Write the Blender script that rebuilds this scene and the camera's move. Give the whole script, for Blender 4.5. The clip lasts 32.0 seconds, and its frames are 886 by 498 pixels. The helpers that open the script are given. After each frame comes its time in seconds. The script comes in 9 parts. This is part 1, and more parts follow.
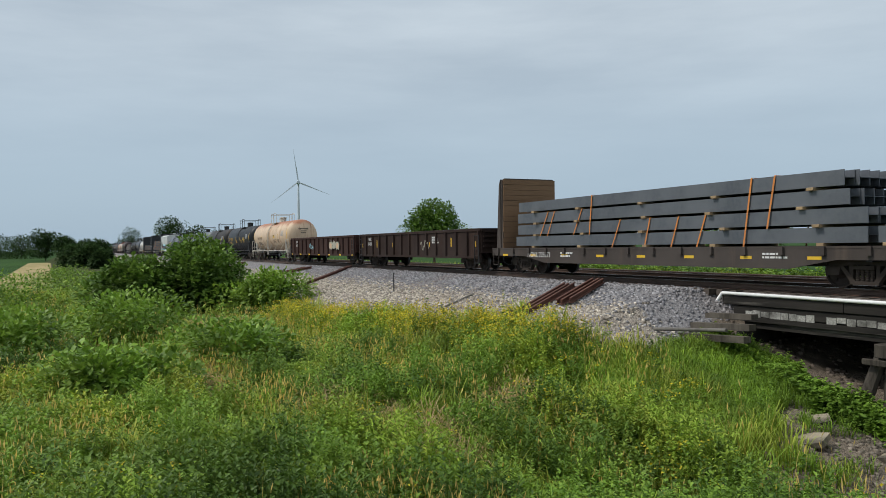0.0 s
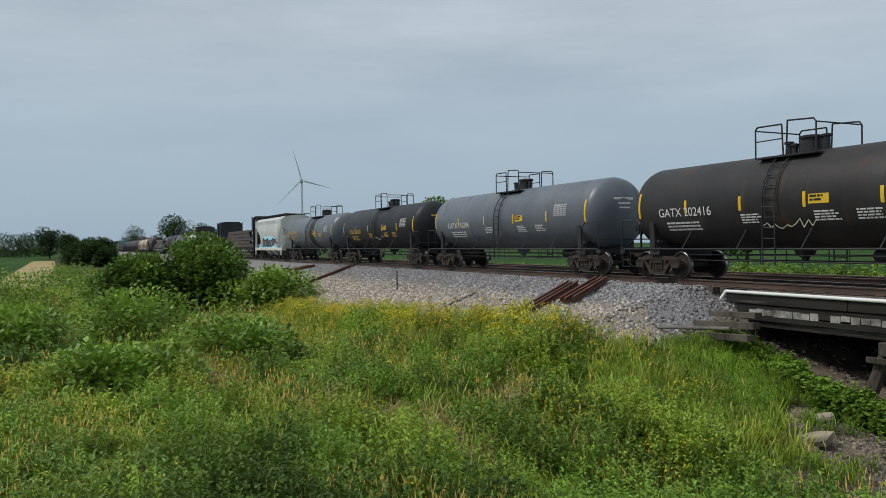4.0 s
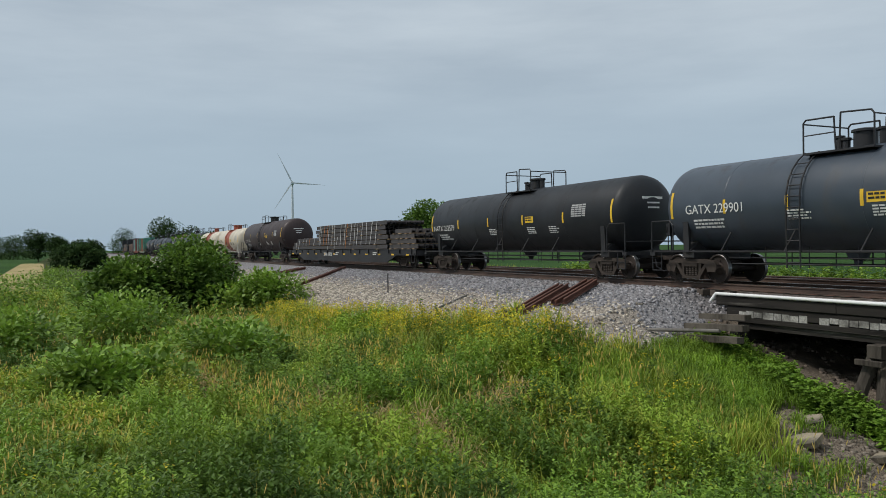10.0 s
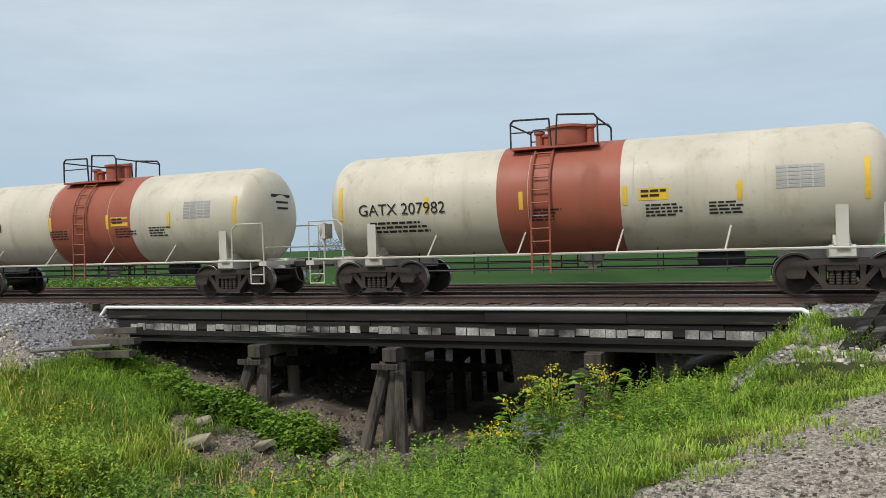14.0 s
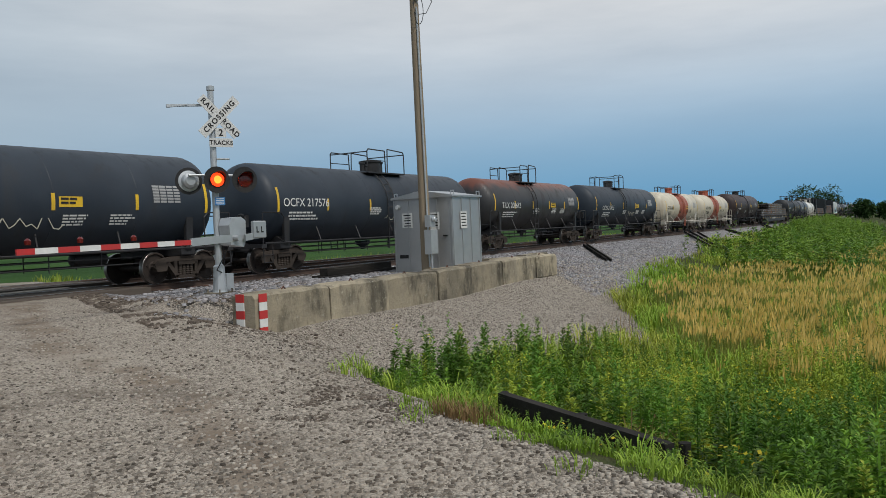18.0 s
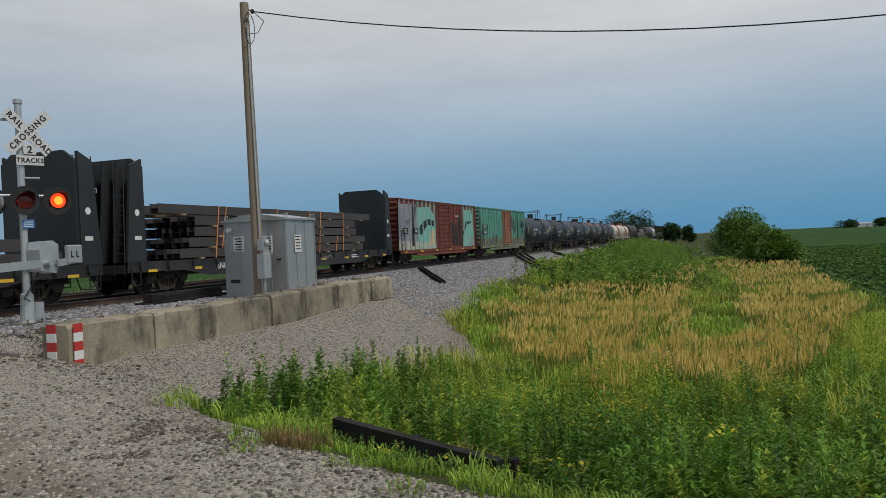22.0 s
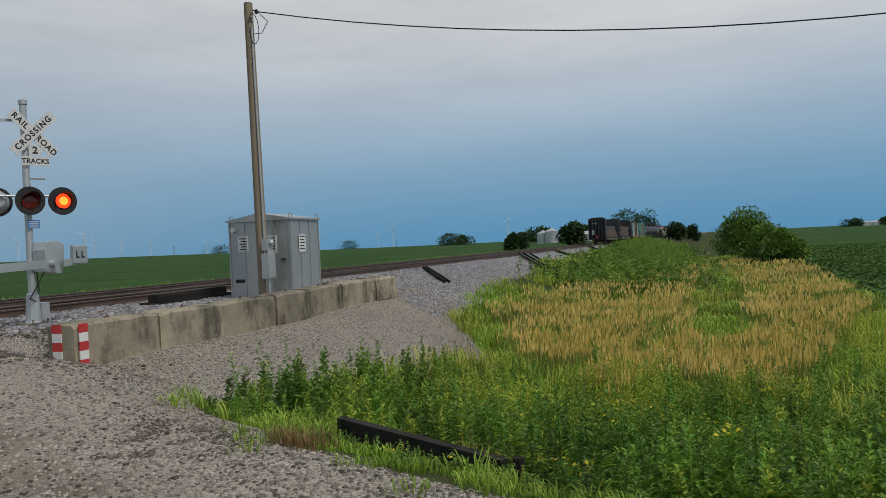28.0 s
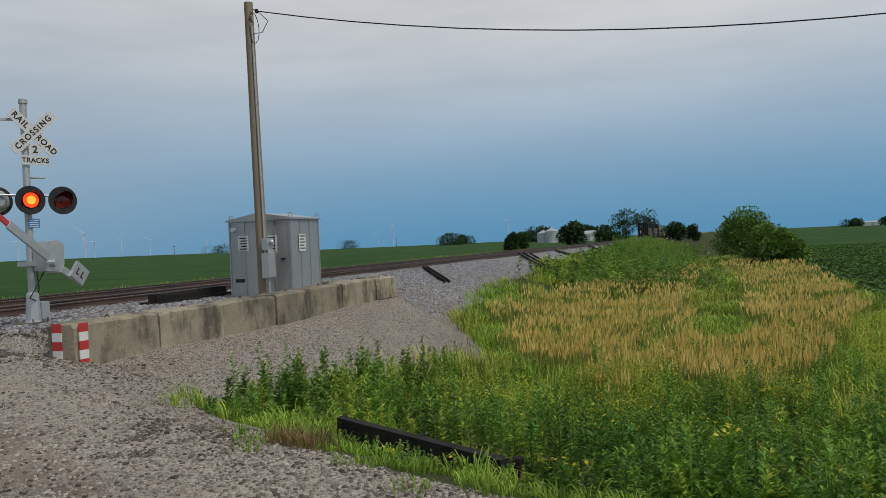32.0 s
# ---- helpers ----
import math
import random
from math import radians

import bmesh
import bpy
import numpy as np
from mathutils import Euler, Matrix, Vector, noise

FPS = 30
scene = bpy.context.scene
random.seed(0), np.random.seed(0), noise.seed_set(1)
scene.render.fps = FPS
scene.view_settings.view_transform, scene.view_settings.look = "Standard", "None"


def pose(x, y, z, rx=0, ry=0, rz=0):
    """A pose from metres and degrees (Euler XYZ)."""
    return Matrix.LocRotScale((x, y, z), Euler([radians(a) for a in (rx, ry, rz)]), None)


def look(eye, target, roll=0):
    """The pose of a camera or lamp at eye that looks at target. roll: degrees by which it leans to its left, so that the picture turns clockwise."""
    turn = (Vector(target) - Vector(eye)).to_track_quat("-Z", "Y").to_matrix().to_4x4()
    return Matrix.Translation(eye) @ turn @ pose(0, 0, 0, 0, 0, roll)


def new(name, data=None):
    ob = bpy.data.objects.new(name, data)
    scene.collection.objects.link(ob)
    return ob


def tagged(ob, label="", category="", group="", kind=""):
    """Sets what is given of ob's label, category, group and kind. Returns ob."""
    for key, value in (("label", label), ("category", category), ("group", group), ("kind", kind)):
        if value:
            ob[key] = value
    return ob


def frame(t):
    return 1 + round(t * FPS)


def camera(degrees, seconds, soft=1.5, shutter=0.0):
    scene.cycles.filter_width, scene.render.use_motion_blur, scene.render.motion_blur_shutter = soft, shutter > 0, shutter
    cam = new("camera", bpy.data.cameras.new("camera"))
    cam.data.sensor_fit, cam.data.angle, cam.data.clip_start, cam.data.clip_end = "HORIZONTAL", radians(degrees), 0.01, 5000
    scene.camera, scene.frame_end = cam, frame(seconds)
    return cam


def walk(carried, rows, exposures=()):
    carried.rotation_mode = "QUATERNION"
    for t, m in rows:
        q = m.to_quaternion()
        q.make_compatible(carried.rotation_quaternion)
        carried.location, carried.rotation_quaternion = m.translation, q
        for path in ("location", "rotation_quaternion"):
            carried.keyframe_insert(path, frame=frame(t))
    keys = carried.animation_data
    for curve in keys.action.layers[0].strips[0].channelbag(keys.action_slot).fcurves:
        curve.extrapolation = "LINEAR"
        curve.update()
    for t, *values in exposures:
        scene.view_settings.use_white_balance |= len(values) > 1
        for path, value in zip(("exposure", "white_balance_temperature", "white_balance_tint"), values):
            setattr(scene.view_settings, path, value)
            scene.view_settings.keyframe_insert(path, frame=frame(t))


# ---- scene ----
cam = camera(58.85, 32.0, 0.5)
# seconds, place, turn
WALK = [
    (0, -0.118, 0.056, 1.235, 89.793, 0.656, 64.566), (0.5, -0.118, 0.055, 1.235, 89.758, 0.667, 64.829),
    (1, -0.118, 0.055, 1.235, 89.723, 0.669, 65.018), (1.5, -0.118, 0.055, 1.235, 89.740, 0.693, 65.127),
    (2, -0.118, 0.055, 1.235, 89.735, 0.667, 65.128), (2.5, -0.118, 0.055, 1.235, 89.741, 0.686, 65.008),
    (3, -0.118, 0.055, 1.235, 89.774, 0.713, 64.885), (3.5, -0.118, 0.055, 1.235, 89.715, 0.661, 64.848),
    (5.5, -0.118, 0.056, 1.235, 89.594, 0.717, 64.594), (6, -0.117, 0.056, 1.235, 89.777, 0.646, 64.275),
    (6.5, -0.117, 0.056, 1.235, 89.775, 0.636, 64.272), (7, -0.117, 0.056, 1.235, 89.774, 0.656, 64.279),
    (7.5, -0.117, 0.056, 1.235, 89.774, 0.657, 64.283), (8, -0.117, 0.056, 1.235, 89.783, 0.654, 64.288),
    (8.5, -0.117, 0.056, 1.235, 89.781, 0.650, 64.315), (9, -0.117, 0.056, 1.235, 89.779, 0.686, 64.281),
    (9.5, -0.117, 0.057, 1.235, 89.843, 0.654, 64.142), (10, -0.117, 0.057, 1.235, 89.846, 0.646, 64.143),
    (10.5, -0.117, 0.057, 1.235, 89.830, 0.711, 64.119), (11, -0.117, 0.057, 1.235, 89.823, 0.724, 64.106),
    (11.5, -0.113, 0.065, 1.235, 89.869, 0.766, 60.204), (12, -0.104, 0.079, 1.235, 89.879, 0.864, 52.718),
    (12.5, -0.092, 0.092, 1.235, 89.860, 1.02, 45.35), (13, -0.080, 0.103, 1.235, 89.918, 1.224, 37.951),
    (13.5, -0.063, 0.114, 1.235, 89.858, 1.397, 29.062), (14, -0.049, 0.121, 1.235, 89.842, 1.609, 21.948),
    (14.5, -0.031, 0.126, 1.235, 89.743, 1.778, 13.903), (16.5, 0.055, 0.118, 1.235, 89.186, 2.221, -25.260),
    (17, 0.076, 0.105, 1.235, 88.988, 2.346, -35.937), (17.5, 0.099, 0.084, 1.235, 88.670, 2.529, -49.842),
    (18, 0.112, 0.067, 1.235, 88.515, 2.411, -59.290), (18.5, 0.117, 0.057, 1.235, 88.463, 2.496, -64.162),
    (19, 0.120, 0.052, 1.235, 88.399, 2.730, -66.733), (19.5, 0.123, 0.044, 1.235, 88.362, 2.696, -70.476),
    (20, 0.124, 0.039, 1.235, 88.559, 2.705, -72.410), (20.5, 0.124, 0.040, 1.235, 88.888, 2.707, -72.120),
    (21, 0.124, 0.041, 1.235, 89.272, 2.687, -71.762), (21.5, 0.123, 0.041, 1.235, 89.534, 2.668, -71.460),
    (22, 0.123, 0.042, 1.235, 89.675, 2.645, -71.210), (22.5, 0.123, 0.042, 1.235, 89.728, 2.651, -71.113),
    (23, 0.123, 0.043, 1.235, 89.772, 2.656, -70.873), (23.5, 0.123, 0.043, 1.235, 89.768, 2.665, -70.814),
    (24, 0.123, 0.043, 1.235, 89.765, 2.665, -70.862), (24.5, 0.123, 0.043, 1.235, 89.769, 2.673, -70.862),
    (25, 0.123, 0.043, 1.235, 89.767, 2.674, -70.915), (25.5, 0.123, 0.043, 1.235, 89.771, 2.665, -70.882),
    (27.5, 0.123, 0.043, 1.235, 89.676, 2.746, -70.897), (28, 0.123, 0.043, 1.235, 89.654, 2.755, -70.901),
    (28.5, 0.123, 0.043, 1.235, 89.619, 2.751, -70.897), (29, 0.123, 0.043, 1.235, 89.617, 2.737, -70.901),
    (29.5, 0.123, 0.043, 1.235, 89.644, 2.687, -70.914), (30, 0.123, 0.043, 1.235, 89.659, 2.721, -70.918),
    (30.5, 0.123, 0.043, 1.235, 89.659, 2.721, -70.918), (31, 0.123, 0.043, 1.235, 89.621, 2.764, -70.896),
    (31.5, 0.123, 0.043, 1.235, 89.608, 2.746, -70.897), (32, 0.123, 0.043, 1.235, 89.633, 2.702, -70.897),
]
EXPOSURE = [(0, -0.3), (1, -0.36), (2, -0.46), (3.5, -0.48), (5.5, -0.33), (8, -0.33), (9, -0.4), (12, -0.44), (13, -0.16), (14.5, -0.14), (17, -0.36), (20, -0.73), (32, -0.73)]
walk(cam, [(r[0], pose(*r[1:])) for r in WALK], exposures=EXPOSURE)

# ---------------------------------------------------------------- light
SUN_EL, SUN_AZ = radians(52), radians(200)
world = bpy.data.worlds.new("world")
scene.world = world
world.use_nodes = True
wn, wl = world.node_tree.nodes, world.node_tree.links
wn.clear()
w_out = wn.new("ShaderNodeOutputWorld")
w_bg = wn.new("ShaderNodeBackground")
w_sky = wn.new("ShaderNodeTexSky")
w_sky.sky_type, w_sky.sun_disc = "NISHITA", False
w_sky.sun_elevation, w_sky.sun_rotation = SUN_EL, SUN_AZ
w_sky.air_density, w_sky.dust_density = 1.0, 2.0
w_co = wn.new("ShaderNodeTexCoord")
w_sep = wn.new("ShaderNodeSeparateXYZ")
wl.new(w_co.outputs["Generated"], w_sep.inputs[0])
# thin high cloud: a soft veil with streaks
w_map = wn.new("ShaderNodeMapping")
w_map.inputs["Scale"].default_value = (1.3, 1.3, 7.5)
w_map.inputs["Rotation"].default_value = (radians(9), radians(-7), 0)
wl.new(w_co.outputs["Generated"], w_map.inputs[0])
w_noise = wn.new("ShaderNodeTexNoise")
w_noise.inputs["Scale"].default_value, w_noise.inputs["Detail"].default_value = 2.0, 9
w_noise.inputs["Roughness"].default_value = 0.56
wl.new(w_map.outputs[0], w_noise.inputs["Vector"])
w_cr = wn.new("ShaderNodeValToRGB")
w_cr.color_ramp.elements[0].position, w_cr.color_ramp.elements[0].color = 0.30, (0.0, 0.0, 0.0, 1)
w_cr.color_ramp.elements[1].position, w_cr.color_ramp.elements[1].color = 0.72, (1, 1, 1, 1)
wl.new(w_noise.outputs["Fac"], w_cr.inputs[0])
# cloud veil colour by height above the horizon and by bearing (bluer ahead along the line, +x)
w_vr = wn.new("ShaderNodeMapRange")
w_vr.interpolation_type = "SMOOTHSTEP"
w_vr.inputs["From Min"].default_value, w_vr.inputs["From Max"].default_value = 0.0, 0.30
wl.new(w_sep.outputs["Z"], w_vr.inputs["Value"])
w_br = wn.new("ShaderNodeMapRange")
w_br.interpolation_type = "SMOOTHSTEP"
w_br.inputs["From Min"].default_value, w_br.inputs["From Max"].default_value = 0.30, 0.99
wl.new(w_sep.outputs["X"], w_br.inputs["Value"])


def w_mix(a, b, fac):
    m = wn.new("ShaderNodeMix")
    m.data_type = "RGBA"
    for slot, v in ((6, a), (7, b)):
        if isinstance(v, tuple):
            m.inputs[slot].default_value = (*v, 1)
        else:
            wl.new(v, m.inputs[slot])
    if isinstance(fac, float):
        m.inputs[0].default_value = fac
    else:
        wl.new(fac, m.inputs[0])
    return m.outputs[2]


low = w_mix((0.425, 0.56, 0.685), (0.15, 0.43, 0.72), w_br.outputs[0])
high = w_mix((0.495, 0.585, 0.668), (0.80, 0.83, 0.86), w_br.outputs[0])
veil = w_mix(low, high, w_vr.outputs[0])
w_lit = wn.new("ShaderNodeVectorMath")
w_lit.operation = "MULTIPLY"
wl.new(veil, w_lit.inputs[0])
w_lit.inputs[1].default_value = (1.34, 1.29, 1.24)
bright = w_lit.outputs[0]
w_thin = wn.new("ShaderNodeMath")
w_thin.operation = "MULTIPLY"
wl.new(w_cr.outputs[0], w_thin.inputs[0])
wl.new(w_vr.outputs[0], w_thin.inputs[1])
cloud = w_mix(veil, bright, w_thin.outputs[0])
w_scale = wn.new("ShaderNodeVectorMath")
w_scale.operation = "SCALE"
w_scale.inputs["Scale"].default_value = 0.10
wl.new(w_sky.outputs[0], w_scale.inputs[0])
total = w_mix(w_scale.outputs[0], cloud, 0.88)
wl.new(total, w_bg.inputs["Color"])
w_bg.inputs["Strength"].default_value = 1.16
wl.new(w_bg.outputs[0], w_out.inputs[0])

sun = new("sun", bpy.data.lights.new("sun", "SUN"))
sun.data.energy, sun.data.angle, sun.data.color = 3.2, radians(11), (1.0, 0.96, 0.9)
sun.matrix_world = look((0, 0, 50), (-math.sin(SUN_AZ) * 30, -math.cos(SUN_AZ) * 30, 50 - 30 * math.tan(SUN_EL)))

# ---------------------------------------------------------------- materials


class Nodes:
    """A node material with the few steps that the surfaces here share."""

    def __init__(self, name, rough=0.8, metal=0.0):
        self.m = bpy.data.materials.new(name)
        self.m.use_nodes = True
        self.t = self.m.node_tree
        self.b = self.t.nodes["Principled BSDF"]
        self.b.inputs["Roughness"].default_value = rough
        self.b.inputs["Metallic"].default_value = metal
        if metal == 0:
            self.b.inputs["Specular IOR Level"].default_value = 0.10 if rough >= 0.7 else 0.28 if rough >= 0.5 else 0.5
        self.co = self.t.nodes.new("ShaderNodeTexCoord")

    def put(self, slot, v):
        if hasattr(v, "is_output"):
            self.t.links.new(v, slot)
        elif isinstance(v, (tuple, list)) and len(v) == 3 and slot.type == "RGBA":
            slot.default_value = (*v, 1)
        else:
            slot.default_value = v

    def noise(self, scale, detail=5, stretch=(1, 1, 1), rough=0.55):
        mp = self.t.nodes.new("ShaderNodeMapping")
        mp.inputs["Scale"].default_value = stretch
        self.t.links.new(self.co.outputs["Object"], mp.inputs[0])
        n = self.t.nodes.new("ShaderNodeTexNoise")
        n.inputs["Scale"].default_value, n.inputs["Detail"].default_value, n.inputs["Roughness"].default_value = scale, detail, rough
        self.t.links.new(mp.outputs[0], n.inputs["Vector"])
        return n.outputs["Fac"]

    def voronoi(self, scale, what="Color", rand=1.0):
        n = self.t.nodes.new("ShaderNodeTexVoronoi")
        n.inputs["Scale"].default_value, n.inputs["Randomness"].default_value = scale, rand
        self.t.links.new(self.co.outputs["Object"], n.inputs["Vector"])
        return n.outputs[what]

    def ramp(self, v, lo, hi):
        n = self.t.nodes.new("ShaderNodeMapRange")
        n.interpolation_type = "SMOOTHSTEP"
        n.inputs["From Min"].default_value, n.inputs["From Max"].default_value = lo, hi
        self.put(n.inputs["Value"], v)
        return n.outputs[0]

    def mix(self, a, b, fac):
        n = self.t.nodes.new("ShaderNodeMix")
        n.data_type = "RGBA"
        self.put(n.inputs[6], a), self.put(n.inputs[7], b), self.put(n.inputs[0], fac)
        return n.outputs[2]

    def math(self, op, a, b=0.0):
        n = self.t.nodes.new("ShaderNodeMath")
        n.operation = op
        self.put(n.inputs[0], a), self.put(n.inputs[1], b)
        return n.outputs[0]

    def attr(self, name):
        n = self.t.nodes.new("ShaderNodeAttribute")
        n.attribute_name = name
        return n.outputs["Fac"]

    def island(self):
        return self.t.nodes.new("ShaderNodeNewGeometry").outputs["Random Per Island"]

    def rand(self):
        return self.t.nodes.new("ShaderNodeObjectInfo").outputs["Random"]

    def axis(self, k):
        s = self.t.nodes.new("ShaderNodeSeparateXYZ")
        self.t.links.new(self.co.outputs["Object"], s.inputs[0])
        return s.outputs[k]

    def bump(self, h, dist, strength=1.0):
        n = self.t.nodes.new("ShaderNodeBump")
        n.inputs["Distance"].default_value, n.inputs["Strength"].default_value = dist, strength
        self.put(n.inputs["Height"], h)
        self.t.links.new(n.outputs[0], self.b.inputs["Normal"])
        return self

    def color(self, c):
        self.put(self.b.inputs["Base Color"], c)
        return self

    def glossy(self, v):
        self.put(self.b.inputs["Roughness"], v)
        return self


def surface(name, c1, c2, rough=0.8, metal=0.0, scale=4.0, dist=0.004, stretch=(1, 1, 1)):
    n = Nodes(name, rough, metal)
    big = n.ramp(n.noise(scale * 0.22, 4, stretch), 0.3, 0.7)
    fine = n.ramp(n.noise(scale * 3, 6, stretch), 0.3, 0.7)
    n.color(n.mix(n.mix(c1, c2, big), c2, n.math("MULTIPLY", fine, 0.5)))
    n.bump(n.noise(scale * 5, 5, stretch), dist)
    return n.m


def paint(name, base, dirt=(0.10, 0.08, 0.06), amount=0.5, rough=0.45, top=None, low=None):
    """Rolling-stock paint: broad fading, vertical streaks, road dirt; top: rust that spreads from above z; low: dirt towards a stain line."""
    n = Nodes(name, rough)
    fade = n.ramp(n.noise(0.5, 4), 0.35, 0.75)
    faded = tuple(min(1, c * 1.22 + 0.01) for c in base)
    c = n.mix(base, faded, fade)
    streak = n.ramp(n.noise(2.2, 6, (1.0, 1.0, 0.10), 0.62), 0.50, 0.78)
    c = n.mix(c, dirt, n.math("MULTIPLY", streak, amount))
    spots = n.ramp(n.noise(9, 6), 0.60, 0.74)
    c = n.mix(c, dirt, n.math("MULTIPLY", spots, amount * 0.7))
    if top:
        z0, colour = top
        wob = n.math("ADD", n.axis(2), n.math("MULTIPLY", n.noise(1.6, 6, (1, 1, 0.5)), 0.9))
        c = n.mix(c, colour, n.math("MULTIPLY", n.ramp(wob, z0, z0 + 0.5), 0.85))
    if low:
        z0, colour = low
        wob = n.math("ADD", n.axis(2), n.math("MULTIPLY", n.noise(2.0, 6, (1, 1, 0.3)), -0.8))
        c = n.mix(c, colour, n.math("MULTIPLY", n.ramp(n.math("MULTIPLY", wob, -1.0), -z0, -z0 + 0.5), 0.6))
    n.color(c)
    n.glossy(n.math("ADD", n.math("MULTIPLY", streak, 0.25), rough))
    n.bump(n.noise(2.5, 3), 0.006, 0.5)
    return n.m


def leafy(name, c1, c2, c3, rough=0.6, trans=0.28, mottle=0.6):
    """Leaves: every leaf its own shade, drifts of another tint, and darker stands of a metre or two."""
    n = Nodes(name, rough)
    r = n.island()
    c = n.mix(c1, c2, r)
    patch = n.ramp(n.noise(0.25, 4), 0.40, 0.62)
    c = n.mix(c, c3, n.math("MULTIPLY", patch, n.math("FRACT", n.math("MULTIPLY", r, 7.3))))
    tint = n.ramp(n.noise(0.7, 5, (1, 1, 0.4), 0.6), 0.42, 0.62)
    c = n.mix(c, tuple(v * 0.42 for v in c1), n.math("MULTIPLY", tint, mottle))
    old = n.ramp(n.math("FRACT", n.math("MULTIPLY", r, 31.7)), 0.45, 1.0)
    c = n.mix(c, tuple(v * 0.42 for v in c1), n.math("MULTIPLY", old, mottle * 0.8))
    n.color(c)
    tr = n.t.nodes.new("ShaderNodeBsdfTranslucent")
    n.put(tr.inputs["Color"], c)
    mx = n.t.nodes.new("ShaderNodeMixShader")
    mx.inputs[0].default_value = trans
    out = n.t.nodes["Material Output"]
    n.t.links.new(n.b.outputs[0], mx.inputs[1])
    n.t.links.new(tr.outputs[0], mx.inputs[2])
    n.t.links.new(mx.outputs[0], out.inputs["Surface"])
    return n.m


def glow(name, colour, strength):
    n = Nodes(name, 0.3)
    n.color(colour)
    n.put(n.b.inputs["Emission Color"], colour)
    n.b.inputs["Emission Strength"].default_value = strength
    return n.m


def ground_material():
    """Soil under the growth, with the road, gravel, ballast, crop and creek bed blended in by the masks of the sheet."""
    n = Nodes("ground", 0.95)
    soil = n.mix((0.035, 0.055, 0.014), (0.06, 0.06, 0.025), n.ramp(n.noise(0.8, 6), 0.35, 0.65))
    crop = n.mix((0.020, 0.054, 0.010), (0.034, 0.080, 0.015), n.ramp(n.noise(0.05, 5), 0.35, 0.65))
    crop = n.mix(crop, (0.055, 0.105, 0.026), n.ramp(n.noise(0.9, 6, (0.25, 1, 1)), 0.55, 0.75))
    cell = n.voronoi(38)
    sepc = n.t.nodes.new("ShaderNodeSeparateColor")
    n.put(sepc.inputs[0], cell)
    pebble = sepc.outputs[0]
    sep2 = n.t.nodes.new("ShaderNodeSeparateColor")
    n.put(sep2.inputs[0], n.voronoi(105))
    grit = sep2.outputs[0]
    both = n.ramp(n.math("ADD", n.math("MULTIPLY", pebble, 0.45), n.math("MULTIPLY", grit, 0.55)), 0.15, 0.85)
    road = n.mix((0.13, 0.108, 0.088), (0.43, 0.38, 0.32), both)
    across = n.math("SUBTRACT", n.math("SUBTRACT", n.axis(0), n.math("MULTIPLY", n.axis(1), 0.45)), 1.3)
    across = n.math("ADD", across, n.math("MULTIPLY", n.math("SUBTRACT", n.noise(0.22, 3), 0.5), 1.6))
    # two packed wheel tracks, each with a crown of loose stone beside it
    rut = n.math("ABSOLUTE", n.math("SUBTRACT", n.math("ABSOLUTE", across), 0.95))
    packed = n.math("SUBTRACT", 1.0, n.ramp(rut, 0.15, 0.55))
    road = n.mix(road, (0.20, 0.158, 0.122), n.math("MULTIPLY", packed, n.ramp(n.noise(1.6, 6), 0.35, 0.65)))
    road = n.mix(road, (0.11, 0.088, 0.070), n.math("MULTIPLY", n.ramp(n.noise(0.9, 7, (1, 0.45, 1), 0.62), 0.52, 0.70), 0.6))
    road = n.mix(road, (0.42, 0.375, 0.315), n.math("MULTIPLY", n.ramp(n.noise(0.5, 6), 0.52, 0.70), 0.4))
    gravel = n.mix((0.09, 0.078, 0.066), (0.44, 0.39, 0.33), both)
    ballast = n.mix((0.11, 0.105, 0.11), (0.32, 0.31, 0.31), pebble)
    ballast = n.mix(ballast, (0.075, 0.060, 0.052), n.math("MULTIPLY", n.attr("rusty"), 0.4))
    bed = n.mix((0.06, 0.048, 0.037), (0.27, 0.225, 0.175), both)
    bed = n.mix(bed, (0.06, 0.05, 0.04), n.ramp(n.noise(0.6, 5), 0.45, 0.65))
    field = n.ramp(n.axis(1), -6.5, -5.5)
    crop = n.mix(n.mix((0.030, 0.062, 0.016), (0.045, 0.075, 0.022), n.noise(2.0, 5)), crop, n.math("MAXIMUM", n.math("MAXIMUM", field, n.ramp(n.axis(0), 100.0, 160.0)), n.ramp(n.math("MULTIPLY", n.axis(0), -1.0), -10.0, 0.0)))
    straw = n.mix((0.40, 0.31, 0.16), (0.28, 0.24, 0.11), n.ramp(n.noise(0.3, 5), 0.4, 0.6))
    c = soil
    wob = n.math("MULTIPLY", n.math("SUBTRACT", n.noise(1.7, 6), 0.5), 0.9)
    for mask, col in (("crop", crop), ("straw", straw), ("gravel", gravel), ("ballast", ballast), ("bed", bed), ("road", road)):
        c = n.mix(c, col, n.ramp(n.math("ADD", n.attr(mask), wob), 0.40, 0.62))
    n.color(c)
    n.bump(n.voronoi(38, "Distance"), 0.014, 0.9)
    return n.m


